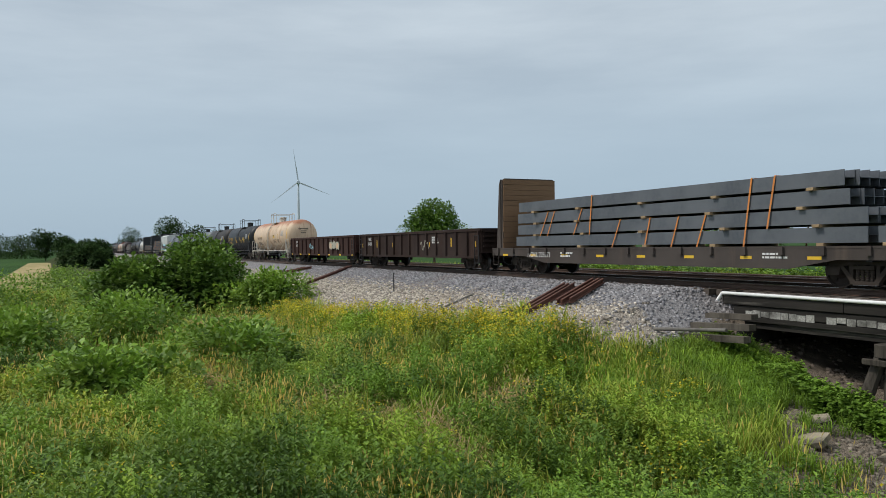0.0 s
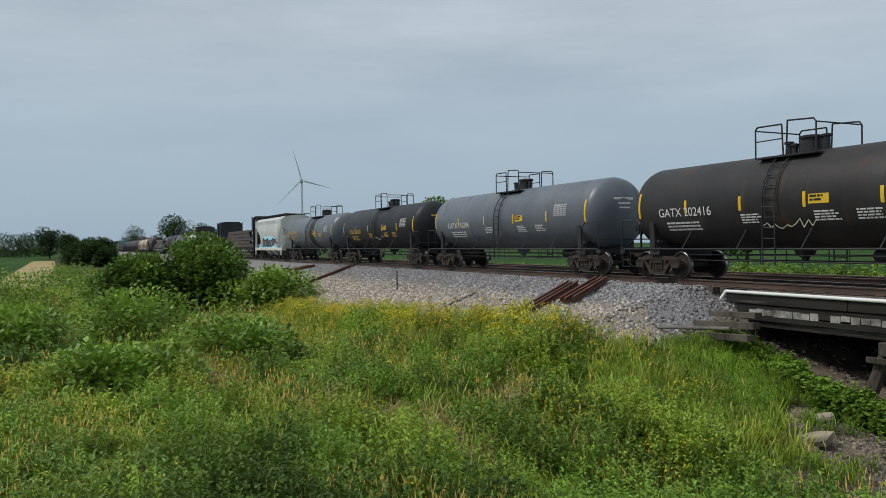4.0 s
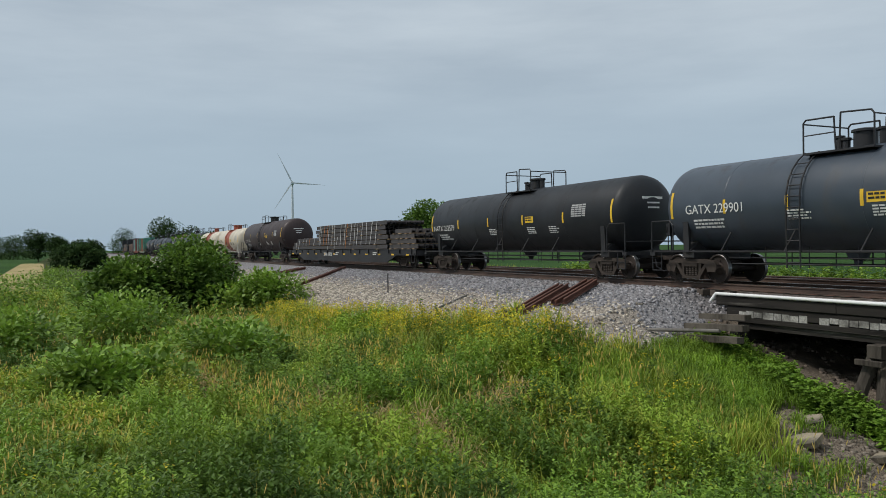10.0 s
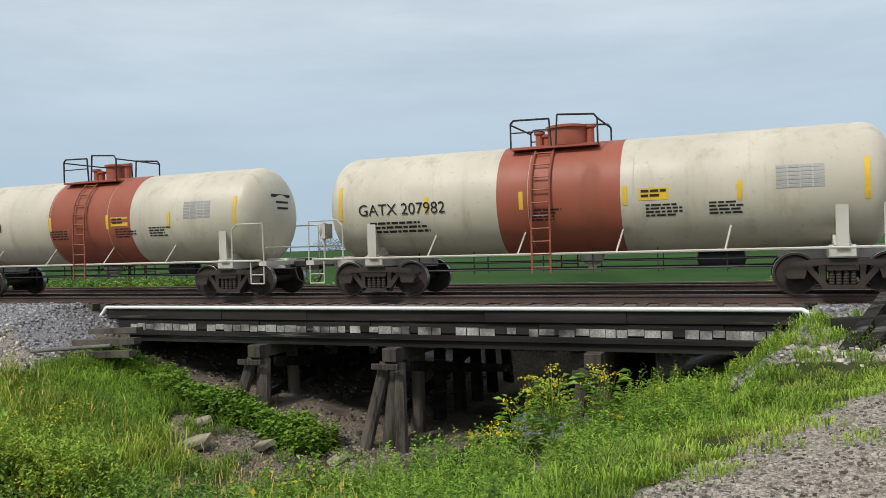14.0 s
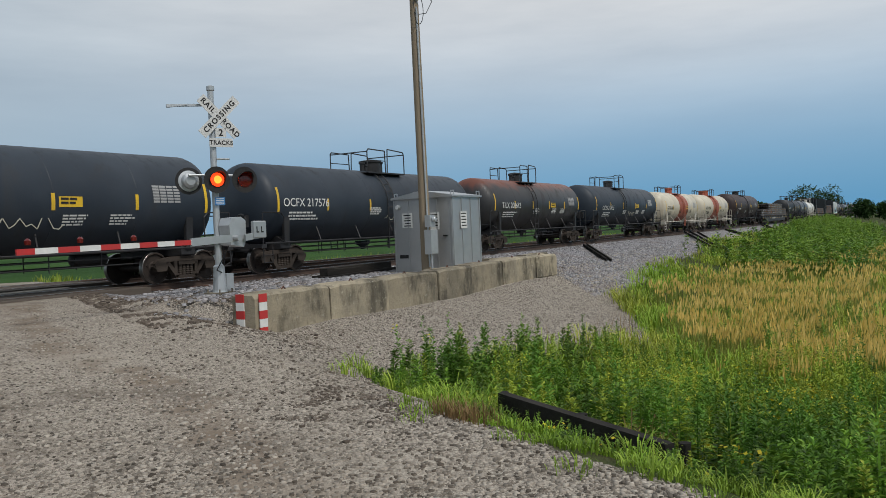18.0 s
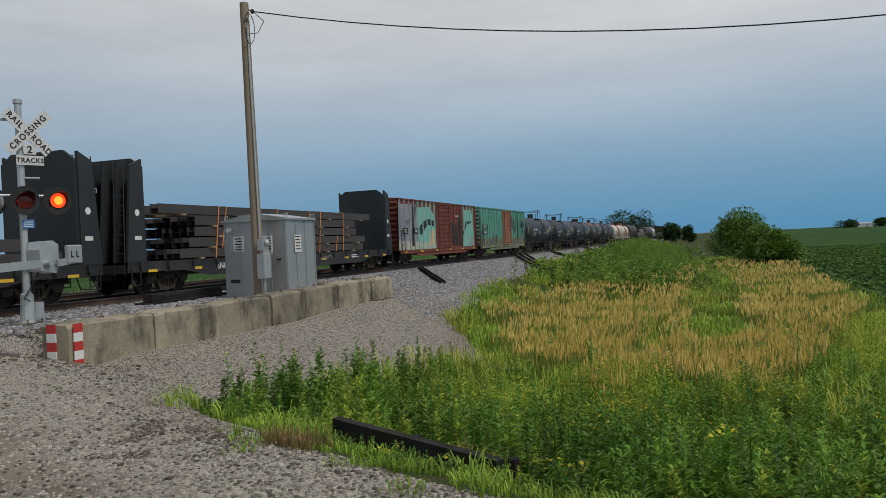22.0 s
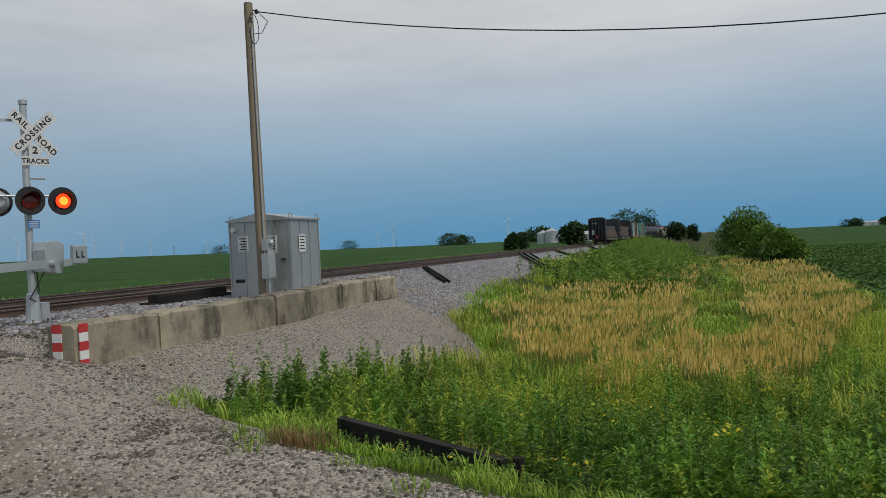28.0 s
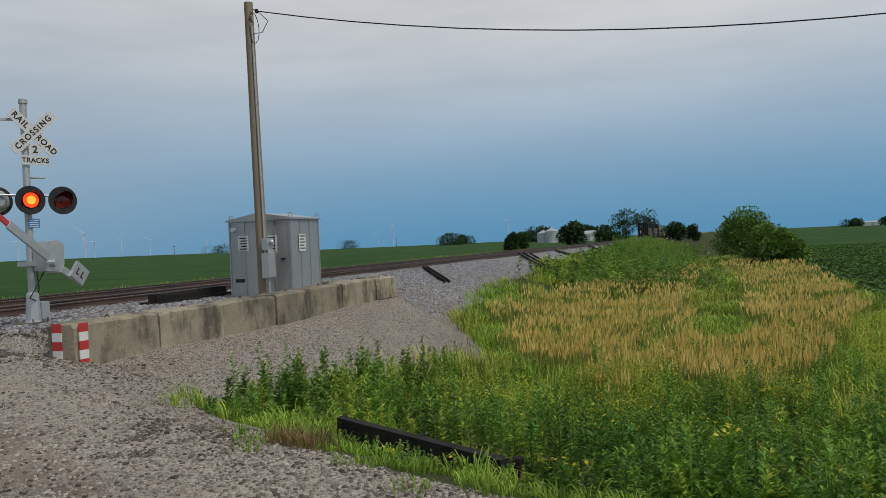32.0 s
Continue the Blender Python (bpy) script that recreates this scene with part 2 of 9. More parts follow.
M = {}
M["ground"] = ground_material()
M["steel_rail"] = surface("rail_steel", (0.045, 0.030, 0.024), (0.095, 0.060, 0.045), 0.7, 0.2, 3)
M["rail_head"] = surface("rail_head", (0.55, 0.54, 0.52), (0.42, 0.40, 0.38), 0.25, 1.0, 3, 0.0005)
M["rust"] = surface("rust", (0.070, 0.028, 0.021), (0.135, 0.055, 0.036), 0.85, 0.1, 3)
M["tie"] = surface("tie_wood", (0.06, 0.048, 0.038), (0.12, 0.10, 0.085), 0.9, 0, 3, 0.01, (0.15, 1, 1))
tn = Nodes("creosote_timber", 0.9)
tc = tn.mix((0.009, 0.009, 0.009), (0.030, 0.027, 0.024), tn.ramp(tn.noise(2.5, 6, (0.12, 1, 1)), 0.35, 0.65))
tc = tn.mix(tc, (0.20, 0.185, 0.16), tn.math("MULTIPLY", tn.ramp(tn.noise(1.5, 8, (0.16, 1, 2.6), 0.7), 0.54, 0.70), 0.8))
tn.color(tn.mix(tc, (0.05, 0.045, 0.04), tn.math("MULTIPLY", tn.rand(), 0.35)))
tn.bump(tn.noise(9, 6, (0.10, 1, 1)), 0.02)
M["timber"] = tn.m
M["grey_timber"] = surface("grey_timber", (0.09, 0.083, 0.075), (0.20, 0.188, 0.17), 0.9, 0, 2.5, 0.012, (1, 1, 0.12))
M["white_paint"] = surface("white_line", (0.72, 0.72, 0.70), (0.5, 0.49, 0.46), 0.6, 0, 4)
M["truck"] = surface("truck_iron", (0.026, 0.022, 0.020), (0.062, 0.050, 0.042), 0.75, 0.0, 3)
M["wheel"] = surface("wheel_iron", (0.024, 0.020, 0.019), (0.055, 0.044, 0.038), 0.7, 0.0, 4)
M["tread"] = surface("wheel_tread", (0.38, 0.37, 0.36), (0.27, 0.26, 0.25), 0.35, 1.0, 4, 0.0005)
M["black"] = paint("black_paint", (0.022, 0.022, 0.024), (0.07, 0.06, 0.05), 0.5, 0.5)
M["yellow"] = surface("yellow_mark", (0.80, 0.50, 0.02), (0.62, 0.40, 0.05), 0.5, 0, 5, 0.0005)
M["white_mark"] = surface("white_mark", (0.78, 0.78, 0.76), (0.6, 0.6, 0.58), 0.6, 0, 5, 0.0005)
M["sign_white"] = surface("sign_white", (0.66, 0.66, 0.65), (0.55, 0.55, 0.54), 0.5, 0, 5, 0.0005)
M["dark_mark"] = surface("dark_mark", (0.014, 0.014, 0.016), (0.028, 0.028, 0.028), 0.6, 0, 5, 0.0005)
M["gold_mark"] = surface("gold_mark", (0.75, 0.47, 0.06), (0.58, 0.36, 0.08), 0.6, 0, 5, 0.0005)
M["beam"] = surface("mill_steel", (0.085, 0.095, 0.11), (0.15, 0.16, 0.175), 0.5, 0.35, 2.5, 0.002)
M["dark_beam"] = surface("rusty_mill_steel", (0.034, 0.034, 0.038), (0.075, 0.064, 0.060), 0.65, 0.2, 2.5, 0.002, (0.15, 1, 1))
M["strap"] = surface("orange_strap", (0.70, 0.25, 0.06), (0.52, 0.21, 0.08), 0.8)
M["white_strap"] = surface("white_strap", (0.7, 0.7, 0.68), (0.5, 0.5, 0.48), 0.8)
M["dunnage"] = surface("dunnage_wood", (0.42, 0.30, 0.17), (0.28, 0.20, 0.12), 0.85)
M["grass"] = leafy("grass", (0.21, 0.31, 0.032), (0.44, 0.52, 0.07), (0.58, 0.54, 0.11))
M["lush_grass"] = leafy("lush_grass", (0.19, 0.34, 0.030), (0.36, 0.54, 0.062), (0.48, 0.58, 0.09))
M["pale_grass"] = leafy("pale_grass", (0.19, 0.29, 0.045), (0.40, 0.40, 0.09), (0.48, 0.41, 0.11))
M["pale_weed"] = leafy("pale_weed", (0.30, 0.43, 0.05), (0.46, 0.55, 0.07), (0.52, 0.54, 0.08))
M["dry_grass"] = leafy("dry_grass", (0.74, 0.52, 0.14), (0.90, 0.69, 0.25), (0.66, 0.47, 0.11), 0.7, 0.45, 0.15)
M["leaf"] = leafy("shrub_leaf", (0.08, 0.17, 0.024), (0.17, 0.29, 0.042), (0.24, 0.35, 0.06), 0.5)
M["weed"] = leafy("weed_leaf", (0.14, 0.27, 0.03), (0.29, 0.46, 0.06), (0.39, 0.52, 0.08), 0.5)
M["flower"] = leafy("yellow_flower", (0.80, 0.62, 0.03), (0.68, 0.58, 0.05), (0.48, 0.50, 0.05))
M["crop_leaf"] = leafy("crop_leaf", (0.05, 0.12, 0.02), (0.10, 0.20, 0.035), (0.12, 0.22, 0.04))
M["ditch_weed"] = leafy("ditch_weed", (0.085, 0.21, 0.026), (0.19, 0.39, 0.048), (0.28, 0.45, 0.055), 0.5)
M["bark"] = surface("bark", (0.07, 0.055, 0.04), (0.13, 0.105, 0.08), 0.95, 0, 6, 0.02)
M["far_leaf"] = leafy("far_leaf", (0.035, 0.075, 0.024), (0.065, 0.115, 0.035), (0.08, 0.13, 0.04), 0.7)
cn = Nodes("weathered_concrete", 0.92)
cc = cn.mix((0.42, 0.36, 0.26), (0.28, 0.245, 0.185), cn.ramp(cn.noise(1.4, 6), 0.35, 0.65))
cc = cn.mix(cc, (0.075, 0.068, 0.055), cn.math("MULTIPLY", cn.ramp(cn.noise(0.9, 6, (1, 1, 0.5), 0.65), 0.48, 0.62), 0.85))
cc = cn.mix(cc, (0.11, 0.095, 0.07), cn.math("MULTIPLY", cn.ramp(cn.noise(5, 7, (1, 1, 0.35), 0.7), 0.52, 0.70), 0.7))
cc = cn.mix(cc, (0.47, 0.43, 0.35), cn.math("MULTIPLY", cn.ramp(cn.noise(11, 4), 0.60, 0.72), 0.6))
cn.color(cn.mix(cc, cn.mix(cc, (0.05, 0.045, 0.04), 0.5), cn.rand()))
cn.bump(cn.noise(9, 8, (1, 1, 1), 0.65), 0.03)
M["concrete"] = cn.m
M["galv"] = surface("galvanised", (0.55, 0.57, 0.59), (0.42, 0.44, 0.45), 0.45, 0.6, 2, 0.001)
M["alu"] = surface("cabinet_aluminium", (0.50, 0.51, 0.52), (0.40, 0.41, 0.42), 0.4, 0.65, 1.2, 0.001)
M["pole_wood"] = surface("pole_wood", (0.20, 0.15, 0.10), (0.33, 0.27, 0.20), 0.9, 0, 2, 0.01, (1, 1, 0.06))
M["red_sheet"] = surface("red_sheeting", (0.55, 0.03, 0.03), (0.42, 0.04, 0.04), 0.4, 0, 5, 0.0005)
M["blue_sheet"] = surface("blue_sheeting", (0.03, 0.16, 0.42), (0.05, 0.2, 0.45), 0.4, 0, 5, 0.0005)
M["turbine"] = surface("turbine_white", (0.62, 0.66, 0.70), (0.56, 0.60, 0.64), 0.5, 0, 0.1, 0.0)
M["red_on"] = glow("lit_red", (1.0, 0.045, 0.008), 3.0)
M["red_hot"] = glow("lit_amber", (1.0, 0.22, 0.02), 4.0)
M["red_off"] = surface("red_lens", (0.09, 0.008, 0.008), (0.13, 0.012, 0.01), 0.2, 0, 8, 0.001)

# ---------------------------------------------------------------- mesh helpers


class Build:
    """Collects vertices and faces of one mesh."""

    def __init__(self):
        self.v, self.f, self.k = [], [], []
        self.slot = 0

    def add(self, verts, faces):
        o = len(self.v)
        self.v += [tuple(p) for p in verts]
        self.f += [tuple(i + o for i in f) for f in faces]
        self.k += [self.slot] * len(faces)
        return self

    def box(self, x0, x1, y0, y1, z0, z1, c=0.0):
        """A box; c: bevel of its edges seen along x."""
        if c > 0:
            ring = [(y0 + c, z0), (y1 - c, z0), (y1, z0 + c), (y1, z1 - c), (y1 - c, z1), (y0 + c, z1), (y0, z1 - c), (y0, z0 + c)]
            return self.prism(ring, x0, x1)
        p = [(x, y, z) for x in (x0, x1) for y in (y0, y1) for z in (z0, z1)]
        return self.add(p, [(0, 1, 3, 2), (4, 6, 7, 5), (0, 4, 5, 1), (2, 3, 7, 6), (0, 2, 6, 4), (1, 5, 7, 3)])

    def prism(self, ring, x0, x1, axis=0):
        """A ring of (a, b) drawn out along an axis, closed at both ends."""
        n = len(ring)
        def at(x, a, b):
            return (x, a, b) if axis == 0 else (a, x, b) if axis == 1 else (a, b, x)
        p = [at(x0, *q) for q in ring] + [at(x1, *q) for q in ring]
        f = [(i, (i + 1) % n, (i + 1) % n + n, i + n) for i in range(n)]
        return self.add(p, f + [tuple(reversed(range(n))), tuple(range(n, 2 * n))])

    def rod(self, a, b, r, seg=6, r2=None):
        a, b = Vector(a), Vector(b)
        d = (b - a).normalized()
        u = d.orthogonal().normalized()
        w = d.cross(u)
        r2 = r if r2 is None else r2
        p = []
        for c, q in ((a, r), (b, r2)):
            p += [c + (u * math.cos(t) + w * math.sin(t)) * q for t in [2 * math.pi * i / seg for i in range(seg)]]
        f = [(i, (i + 1) % seg, (i + 1) % seg + seg, i + seg) for i in range(seg)]
        return self.add(p, f + [tuple(reversed(range(seg))), tuple(range(seg, 2 * seg))])

    def path(self, pts, r, seg=5):
        for a, b in zip(pts, pts[1:]):
            self.rod(a, b, r, seg)
        return self

    def lathe(self, prof, seg=24, axis=0, at=(0, 0, 0), close=True):
        """prof: (along, radius) pairs turned round an axis through at."""
        p, n = [], len(prof)
        for h, r in prof:
            for i in range(seg):
                t = 2 * math.pi * i / seg
                q = [r * math.cos(t), r * math.sin(t)]
                q.insert(axis, h)
                p.append((q[0] + at[0], q[1] + at[1], q[2] + at[2]))
        f = [(j * seg + i, j * seg + (i + 1) % seg, (j + 1) * seg + (i + 1) % seg, (j + 1) * seg + i) for j in range(n - 1) for i in range(seg)]
        if close:
            f += [tuple(reversed(range(seg))), tuple(range((n - 1) * seg, n * seg))]
        return self.add(p, f)

    def bar(self, a, b, w, h):
        """A rectangular bar from a to b, w wide (level) and h high."""
        a, b = Vector(a), Vector(b)
        d = (b - a).normalized()
        s = d.cross(Vector((0, 0, 1)))
        s = s.normalized() if s.length > 1e-4 else Vector((1, 0, 0))
        u = s.cross(d)
        p = [c + s * (i * w / 2) + u * (j * h / 2) for c in (a, b) for i, j in ((-1, -1), (1, -1), (1, 1), (-1, 1))]
        return self.add(p, [(0, 1, 2, 3), (7, 6, 5, 4), (0, 4, 5, 1), (1, 5, 6, 2), (2, 6, 7, 3), (3, 7, 4, 0)])

    def mesh(self, name, mats, smooth=False):
        me = bpy.data.meshes.new(name)
        me.from_pydata(self.v, [], self.f)
        for m in mats if isinstance(mats, (list, tuple)) else [mats]:
            me.materials.append(m)
        if any(self.k):
            me.polygons.foreach_set("material_index", self.k)
        bm = bmesh.new()
        bm.from_mesh(me)
        bmesh.ops.recalc_face_normals(bm, faces=bm.faces)
        bm.to_mesh(me)
        bm.free()
        if smooth:
            me.shade_smooth()
            me.set_sharp_from_angle(angle=radians(38))
        return me


def part(name, b, material, parent=None, label="", smooth=False):
    data = b.mesh(name, material, smooth) if isinstance(b, Build) else b
    ob = new(name, data)
    if parent is not None:
        ob.parent = parent
    if label:
        ob["label"] = label
    return ob


def root(name, m, label, category, group="", kind=""):
    ob = new(name)
    ob.empty_display_size = 0.2
    ob.matrix_world = m
    return tagged(ob, label, category, group, kind)


def fast_mesh(name, verts, faces, mats, attrs=None, mat_index=None, smooth=False):
    """verts (n, 3), faces (m, k) as arrays."""
    me = bpy.data.meshes.new(name)
    n, (m, k) = len(verts), faces.shape
    me.vertices.add(n)
    me.vertices.foreach_set("co", np.asarray(verts, np.float32).ravel())
    me.loops.add(m * k)
    me.loops.foreach_set("vertex_index", faces.astype(np.int32).ravel())
    me.polygons.add(m)
    me.polygons.foreach_set("loop_start", np.arange(0, m * k, k, dtype=np.int32))
    me.polygons.foreach_set("loop_total", np.full(m, k, np.int32))
    for x in mats if isinstance(mats, (list, tuple)) else [mats]:
        me.materials.append(x)
    if mat_index is not None:
        me.polygons.foreach_set("material_index", np.asarray(mat_index, np.int32))
    for key, val in (attrs or {}).items():
        a = me.attributes.new(key, "FLOAT", "POINT")
        a.data.foreach_set("value", np.asarray(val, np.float32))
    if smooth:
        me.polygons.foreach_set("use_smooth", np.ones(m, bool))
    me.update()
    me.validate()
    return me


def step(v, a, b):
    t = np.clip((v - a) / (b - a), 0, 1)
    return t * t * (3 - 2 * t)


# ---------------------------------------------------------------- ground
RAIL_Y = (18.6, 20.035)
TRACK_Y, TRACK2_Y = 19.32, 23.6
rng = np.random.default_rng(5)


def waves(x, y, seed, size):
    r = np.random.default_rng(seed)
    z = 0
    for i in range(6):
        a, k, p = r.uniform(0, 6.28), 2 * np.pi / size * r.uniform(0.6, 2.2), r.uniform(0, 6.28)
        z = z + np.sin((x * np.cos(a) + y * np.sin(a)) * k + p)
    return z / 6


def road_mid(y):
    return 1.3 + 0.45 * y


def creek_mid(y):
    return -6.6 - 0.06 * (18 - y)


def height(x, y):
    x, y = np.asarray(x, float), np.asarray(y, float)
    # railway bank
    bank = np.interp(y, [4.5, 8.0, 9.5, 12.0, 16.6, 17.3, 26.0, 27.5, 31.0, 60], [-2.35, -2.2, -1.75, -1.05, -0.35, -0.22, -0.22, -0.5, -1.3, -1.35])
    base = np.where(y < 20, np.interp(y, [-90, -8, 2], [-2.0, -2.2, -2.35]), -1.35)
    z = np.maximum(bank, base)
    # gravel pad held by the block wall, and the bank of stone below it
    mound = np.interp(x, [9, 10.5, 18, 25, 27], [-0.55, -0.57, -0.56, -0.40, -0.75])
    low = np.interp(x, [9, 14, 22, 30], [-1.5, -1.8, -2.3, -2.2])
    front = np.interp(x, [8, 14, 21, 25, 30], [5.2, 5.2, 5.6, 7.6, 9.5])
    fan = low + (mound - low) * np.clip((y - front) / (10.4 - front), 0, 1) ** 0.9
    shelf = np.where(y > 10.6, np.interp(y, [10.6, 14.0, 17.2], [0.04, 0.0, -0.2]), fan)
    pad = np.interp(y, [10.3, 10.6, 11.3, 13.0], [9.3, 10.75, 10.75, 9.3])
    inside = step(x, pad, pad + np.interp(y, [10.3, 10.6, 11.3, 13.0], [1.3, 0.4, 0.4, 1.3])) * (1 - step(x, 24.7, 28.0)) * step(y, 4.0, 5.5) * (1 - step(y, 17.0, 17.4))
    z = z + (np.maximum(shelf, z) - z) * inside
    # creek
    c = creek_mid(y)
    left = np.interp(c - x, [0, 2.0, 3.6, 7.5, 10.6, 12.5], [-3.6, -3.45, -3.0, -2.2, -1.15, -0.2])
    right = np.interp(x - c, [0, 2.0, 3.2, 5.6, 7.2, 8.5], [-3.6, -3.45, -3.0, -1.9, -0.6, 0.5])
    chan = np.where(x < c, left, right)
    deep = np.where(x < c, step(y, 2.0, 8.5), step(y, 6.0, 13.0))
    chan = np.where(y > 27, np.maximum(chan, -2.6), chan)
    z = np.where(chan < z, z + (chan - z) * deep, z)
    # road
    d = np.abs(x - road_mid(y))
    zr = np.interp(y, [-30, 4, 10, 16.5, 27, 40, 60], [-0.6, -0.32, -0.22, -0.05, -0.05, -0.6, -1.25])
    side = np.where(x < road_mid(y), np.interp(d, [3.4, 4.2, 5.9, 8.6, 13], [0, -0.12, -0.62, -2.2, -6]), np.interp(d, [3.4, 5.0, 9.0, 14], [0, -0.30, -1.9, -6]) * step(y, 5.5, 8.5) + (1 - step(y, 5.5, 8.5)) * np.interp(d, [2.7, 3.6, 4.4, 5.3, 9.0, 14], [0, -0.22, -0.52, -0.95, -1.9, -6]))
    road = zr + side
    lim = step(d, 2.9, 3.5)
    z = np.maximum(road, z * lim + np.minimum(z, road) * (1 - lim))
    near = np.exp(-((x / 90) ** 2 + (y / 60) ** 2))
    rough = 0.10 * waves(x, y, 3, 7) * step(np.abs(y - 21.5), 5.0, 9.0) * step(d, 3.6, 6)
    # the crop land to the north-east climbs a little
    hyp = np.hypot(x, y) + 1e-6
    far = 9.0 * step(hyp, 250, 1900) * step(y / hyp, 0.30, 0.75) * step(x / hyp, 0.1, 0.4)
    return z + rough * near + far


def masks(x, y):
    d = np.abs(x - road_mid(y)) + 0.25 * waves(x, y, 21, 3)
    wide = np.where(x < road_mid(y), 1.15 * step(y, 2, 6) * (1 - step(y, 16, 18)), 0)
    wide = np.where(x > road_mid(y), -0.55 * (1 - step(y, 5, 8)), wide)
    road = 1 - step(d - wide, 3.1, 4.2)
    bw = waves(x, y, 4, 6)
    ballast = step(y, 14.2, 15.8) * (1 - step(y, 27, 28.5))
    edge = np.interp(x, [-60, -32, -20, -16.4, -15.2, -2, 0, 30, 34, 60, 150], [11.3, 9.9, 11.7, 12.4, 16.9, 16.9, 14, 10, 10.4, 13, 16.5]) + 0.8 * bw
    gravel = step(y, edge - 0.5, edge + 0.5) * (1 - step(y, 27.5, 29))
    fan_edge = np.interp(x, [7, 9, 12, 17, 22, 26, 30], [4.0, 6.6, 7.0, 6.2, 5.9, 8.0, 10.2]) + 0.35 * bw
    gravel = np.maximum(gravel, step(x, 5, 6) * (1 - step(x, 30, 33)) * step(y, fan_edge - 0.4, fan_edge + 0.6) * (1 - step(y, 27, 28)))
    c = creek_mid(y)
    bed = step(y, 7.0, 10.5) * step(x - c, -3.9, -2.9) * (1 - step(x - c, 3.2, 4.4)) * (1 - step(y, 30, 34))
    bed = np.maximum(bed, step(y, 16.6, 17.2) * (1 - step(y, 26, 26.6)) * step(x, -18.0, -17.2) * (1 - step(x, -0.3, 0.4)))
    strip = x + 13.3 - 0.62 * (15.0 - y)
    bed = np.maximum(bed, step(strip, -0.1, 0.6) * step(y, 10.0, 11.5) * (1 - step(x, -9.5, -8.5)) * (1 - step(y, 16.6, 17.2)))
    crop = np.maximum(step(y, 31.5, 33), (1 - step(y, -7.5, -5.8)) * np.maximum(step(x, 26, 30), 1 - step(x, -95, -88)))
    straw = (1 - step(np.abs(y + 4.6 - 0.02 * (x + 100)), 2.0, 3.6)) * (1 - step(x, -90, -60)) * step(x, -260, -240)
    rusty = 1 - step(np.abs(y - TRACK_Y), 0.9, 2.2)
    return dict(road=road, ballast=ballast, gravel=gravel, bed=bed, crop=crop, straw=straw, rusty=rusty)


def graded(lo, hi, fine, out, grow):
    s = list(np.arange(lo, hi + fine / 2, fine))
    d, p = fine, s[-1]
    while p < out:
        d *= grow
        p += d
        s.append(p)
    d, p = fine, s[0]
    while p > -out:
        d *= grow
        p -= d
        s.insert(0, p)
    return np.array(s)


gx, gy = graded(-36, 46, 0.35, 4600, 1.10), graded(-9, 31, 0.35, 4600, 1.12)
GX, GY = np.meshgrid(gx, gy)
GZ = height(GX, GY)
nx, ny = len(gx), len(gy)
idx = np.arange(nx * ny).reshape(ny, nx)
quads = np.stack([idx[:-1, :-1], idx[:-1, 1:], idx[1:, 1:], idx[1:, :-1]], -1).reshape(-1, 4)
ground = new("ground", fast_mesh("ground", np.stack([GX, GY, GZ], -1).reshape(-1, 3), quads, M["ground"],
                                 {k: v.ravel() for k, v in masks(GX, GY).items()}, smooth=True))
tagged(ground, "grassy railway land with gravel road, ballast bank and crop fields", "ground", kind="structure")

# water in the creek
wm = Nodes("creek_water", 0.06)
wm.color((0.03, 0.032, 0.026))
wm.b.inputs["IOR"].default_value = 1.33
wm.bump(wm.noise(1.5, 3), 0.02, 0.3)
M["water"] = wm.m
b = Build()
ys = np.linspace(13.5, 40, 24)
for i, y in enumerate(ys):
    b.v += [(creek_mid(y) + 0.3, y, -3.33), (creek_mid(y) + 3.4, y, -3.33)]
b.f = [(2 * i, 2 * i + 1, 2 * i + 3, 2 * i + 2) for i in range(len(ys) - 1)]
b.k = [0] * len(b.f)
tagged(part("water", b, M["water"]), "still shallow creek water under the trestle", "water", kind="structure")

# ---------------------------------------------------------------- tracks
RAIL_PROFILE = [(-0.076, -0.185), (0.076, -0.185), (0.076, -0.165), (0.012, -0.145), (0.01, -0.055), (0.037, -0.042), (0.037, -0.008), (0.028, 0.0),
                (-0.028, 0.0), (-0.037, -0.008), (-0.037, -0.042), (-0.01, -0.055), (-0.012, -0.145), (-0.076, -0.165)]
track_things = []
for n_, yc in ((1, TRACK_Y), (2, TRACK2_Y)):
    tr = root("railway_track", pose(0, yc, 0), "straight railway track of rusty rails on dark wooden ties", "track", "tracks", "structure")
    track_things.append(tr)
    for s in (-1, 1):
        b = Build()
        b.prism([(y + s * 0.7525, z) for y, z in RAIL_PROFILE], -1500, 1500)
        part("rail", b, M["steel_rail"], tr)
        b = Build()
        b.box(-1500, 1500, s * 0.7525 - 0.022, s * 0.7525 + 0.022, 0.0005, 0.003)
        part("running_surface", b, M["rail_head"], tr, "shiny worn rail head")

# ---------------------------------------------------------------- trestle bridge
BX0, BX1, BY = -17.1, 0.7, 17.05
bridge = root("trestle_bridge", pose(0, 0, 0), "black creosoted timber trestle bridge with a white edge line", "bridge", "", "structure")
for j, (z0, z1, y0) in enumerate(((-0.52, -0.25, BY), (-0.80, -0.53, BY + 0.05))):
    x, k = BX0 + (0.0 if j == 0 else 0.35), 0
    while x < BX1 - 0.8:
        ln = min([3.9, 2.6, 4.7, 3.2, 4.2][(k + 2 * j) % 5], BX1 - (0.0 if j == 0 else 0.35) - x)
        b = Build()
        b.box(x, x + ln - 0.012, y0 + 0.012 * (k % 3), y0 + 0.3, z0, z1, 0.018)
        part("side_timber", b, M["timber"], bridge)
        x += ln
        k += 1
b = Build()
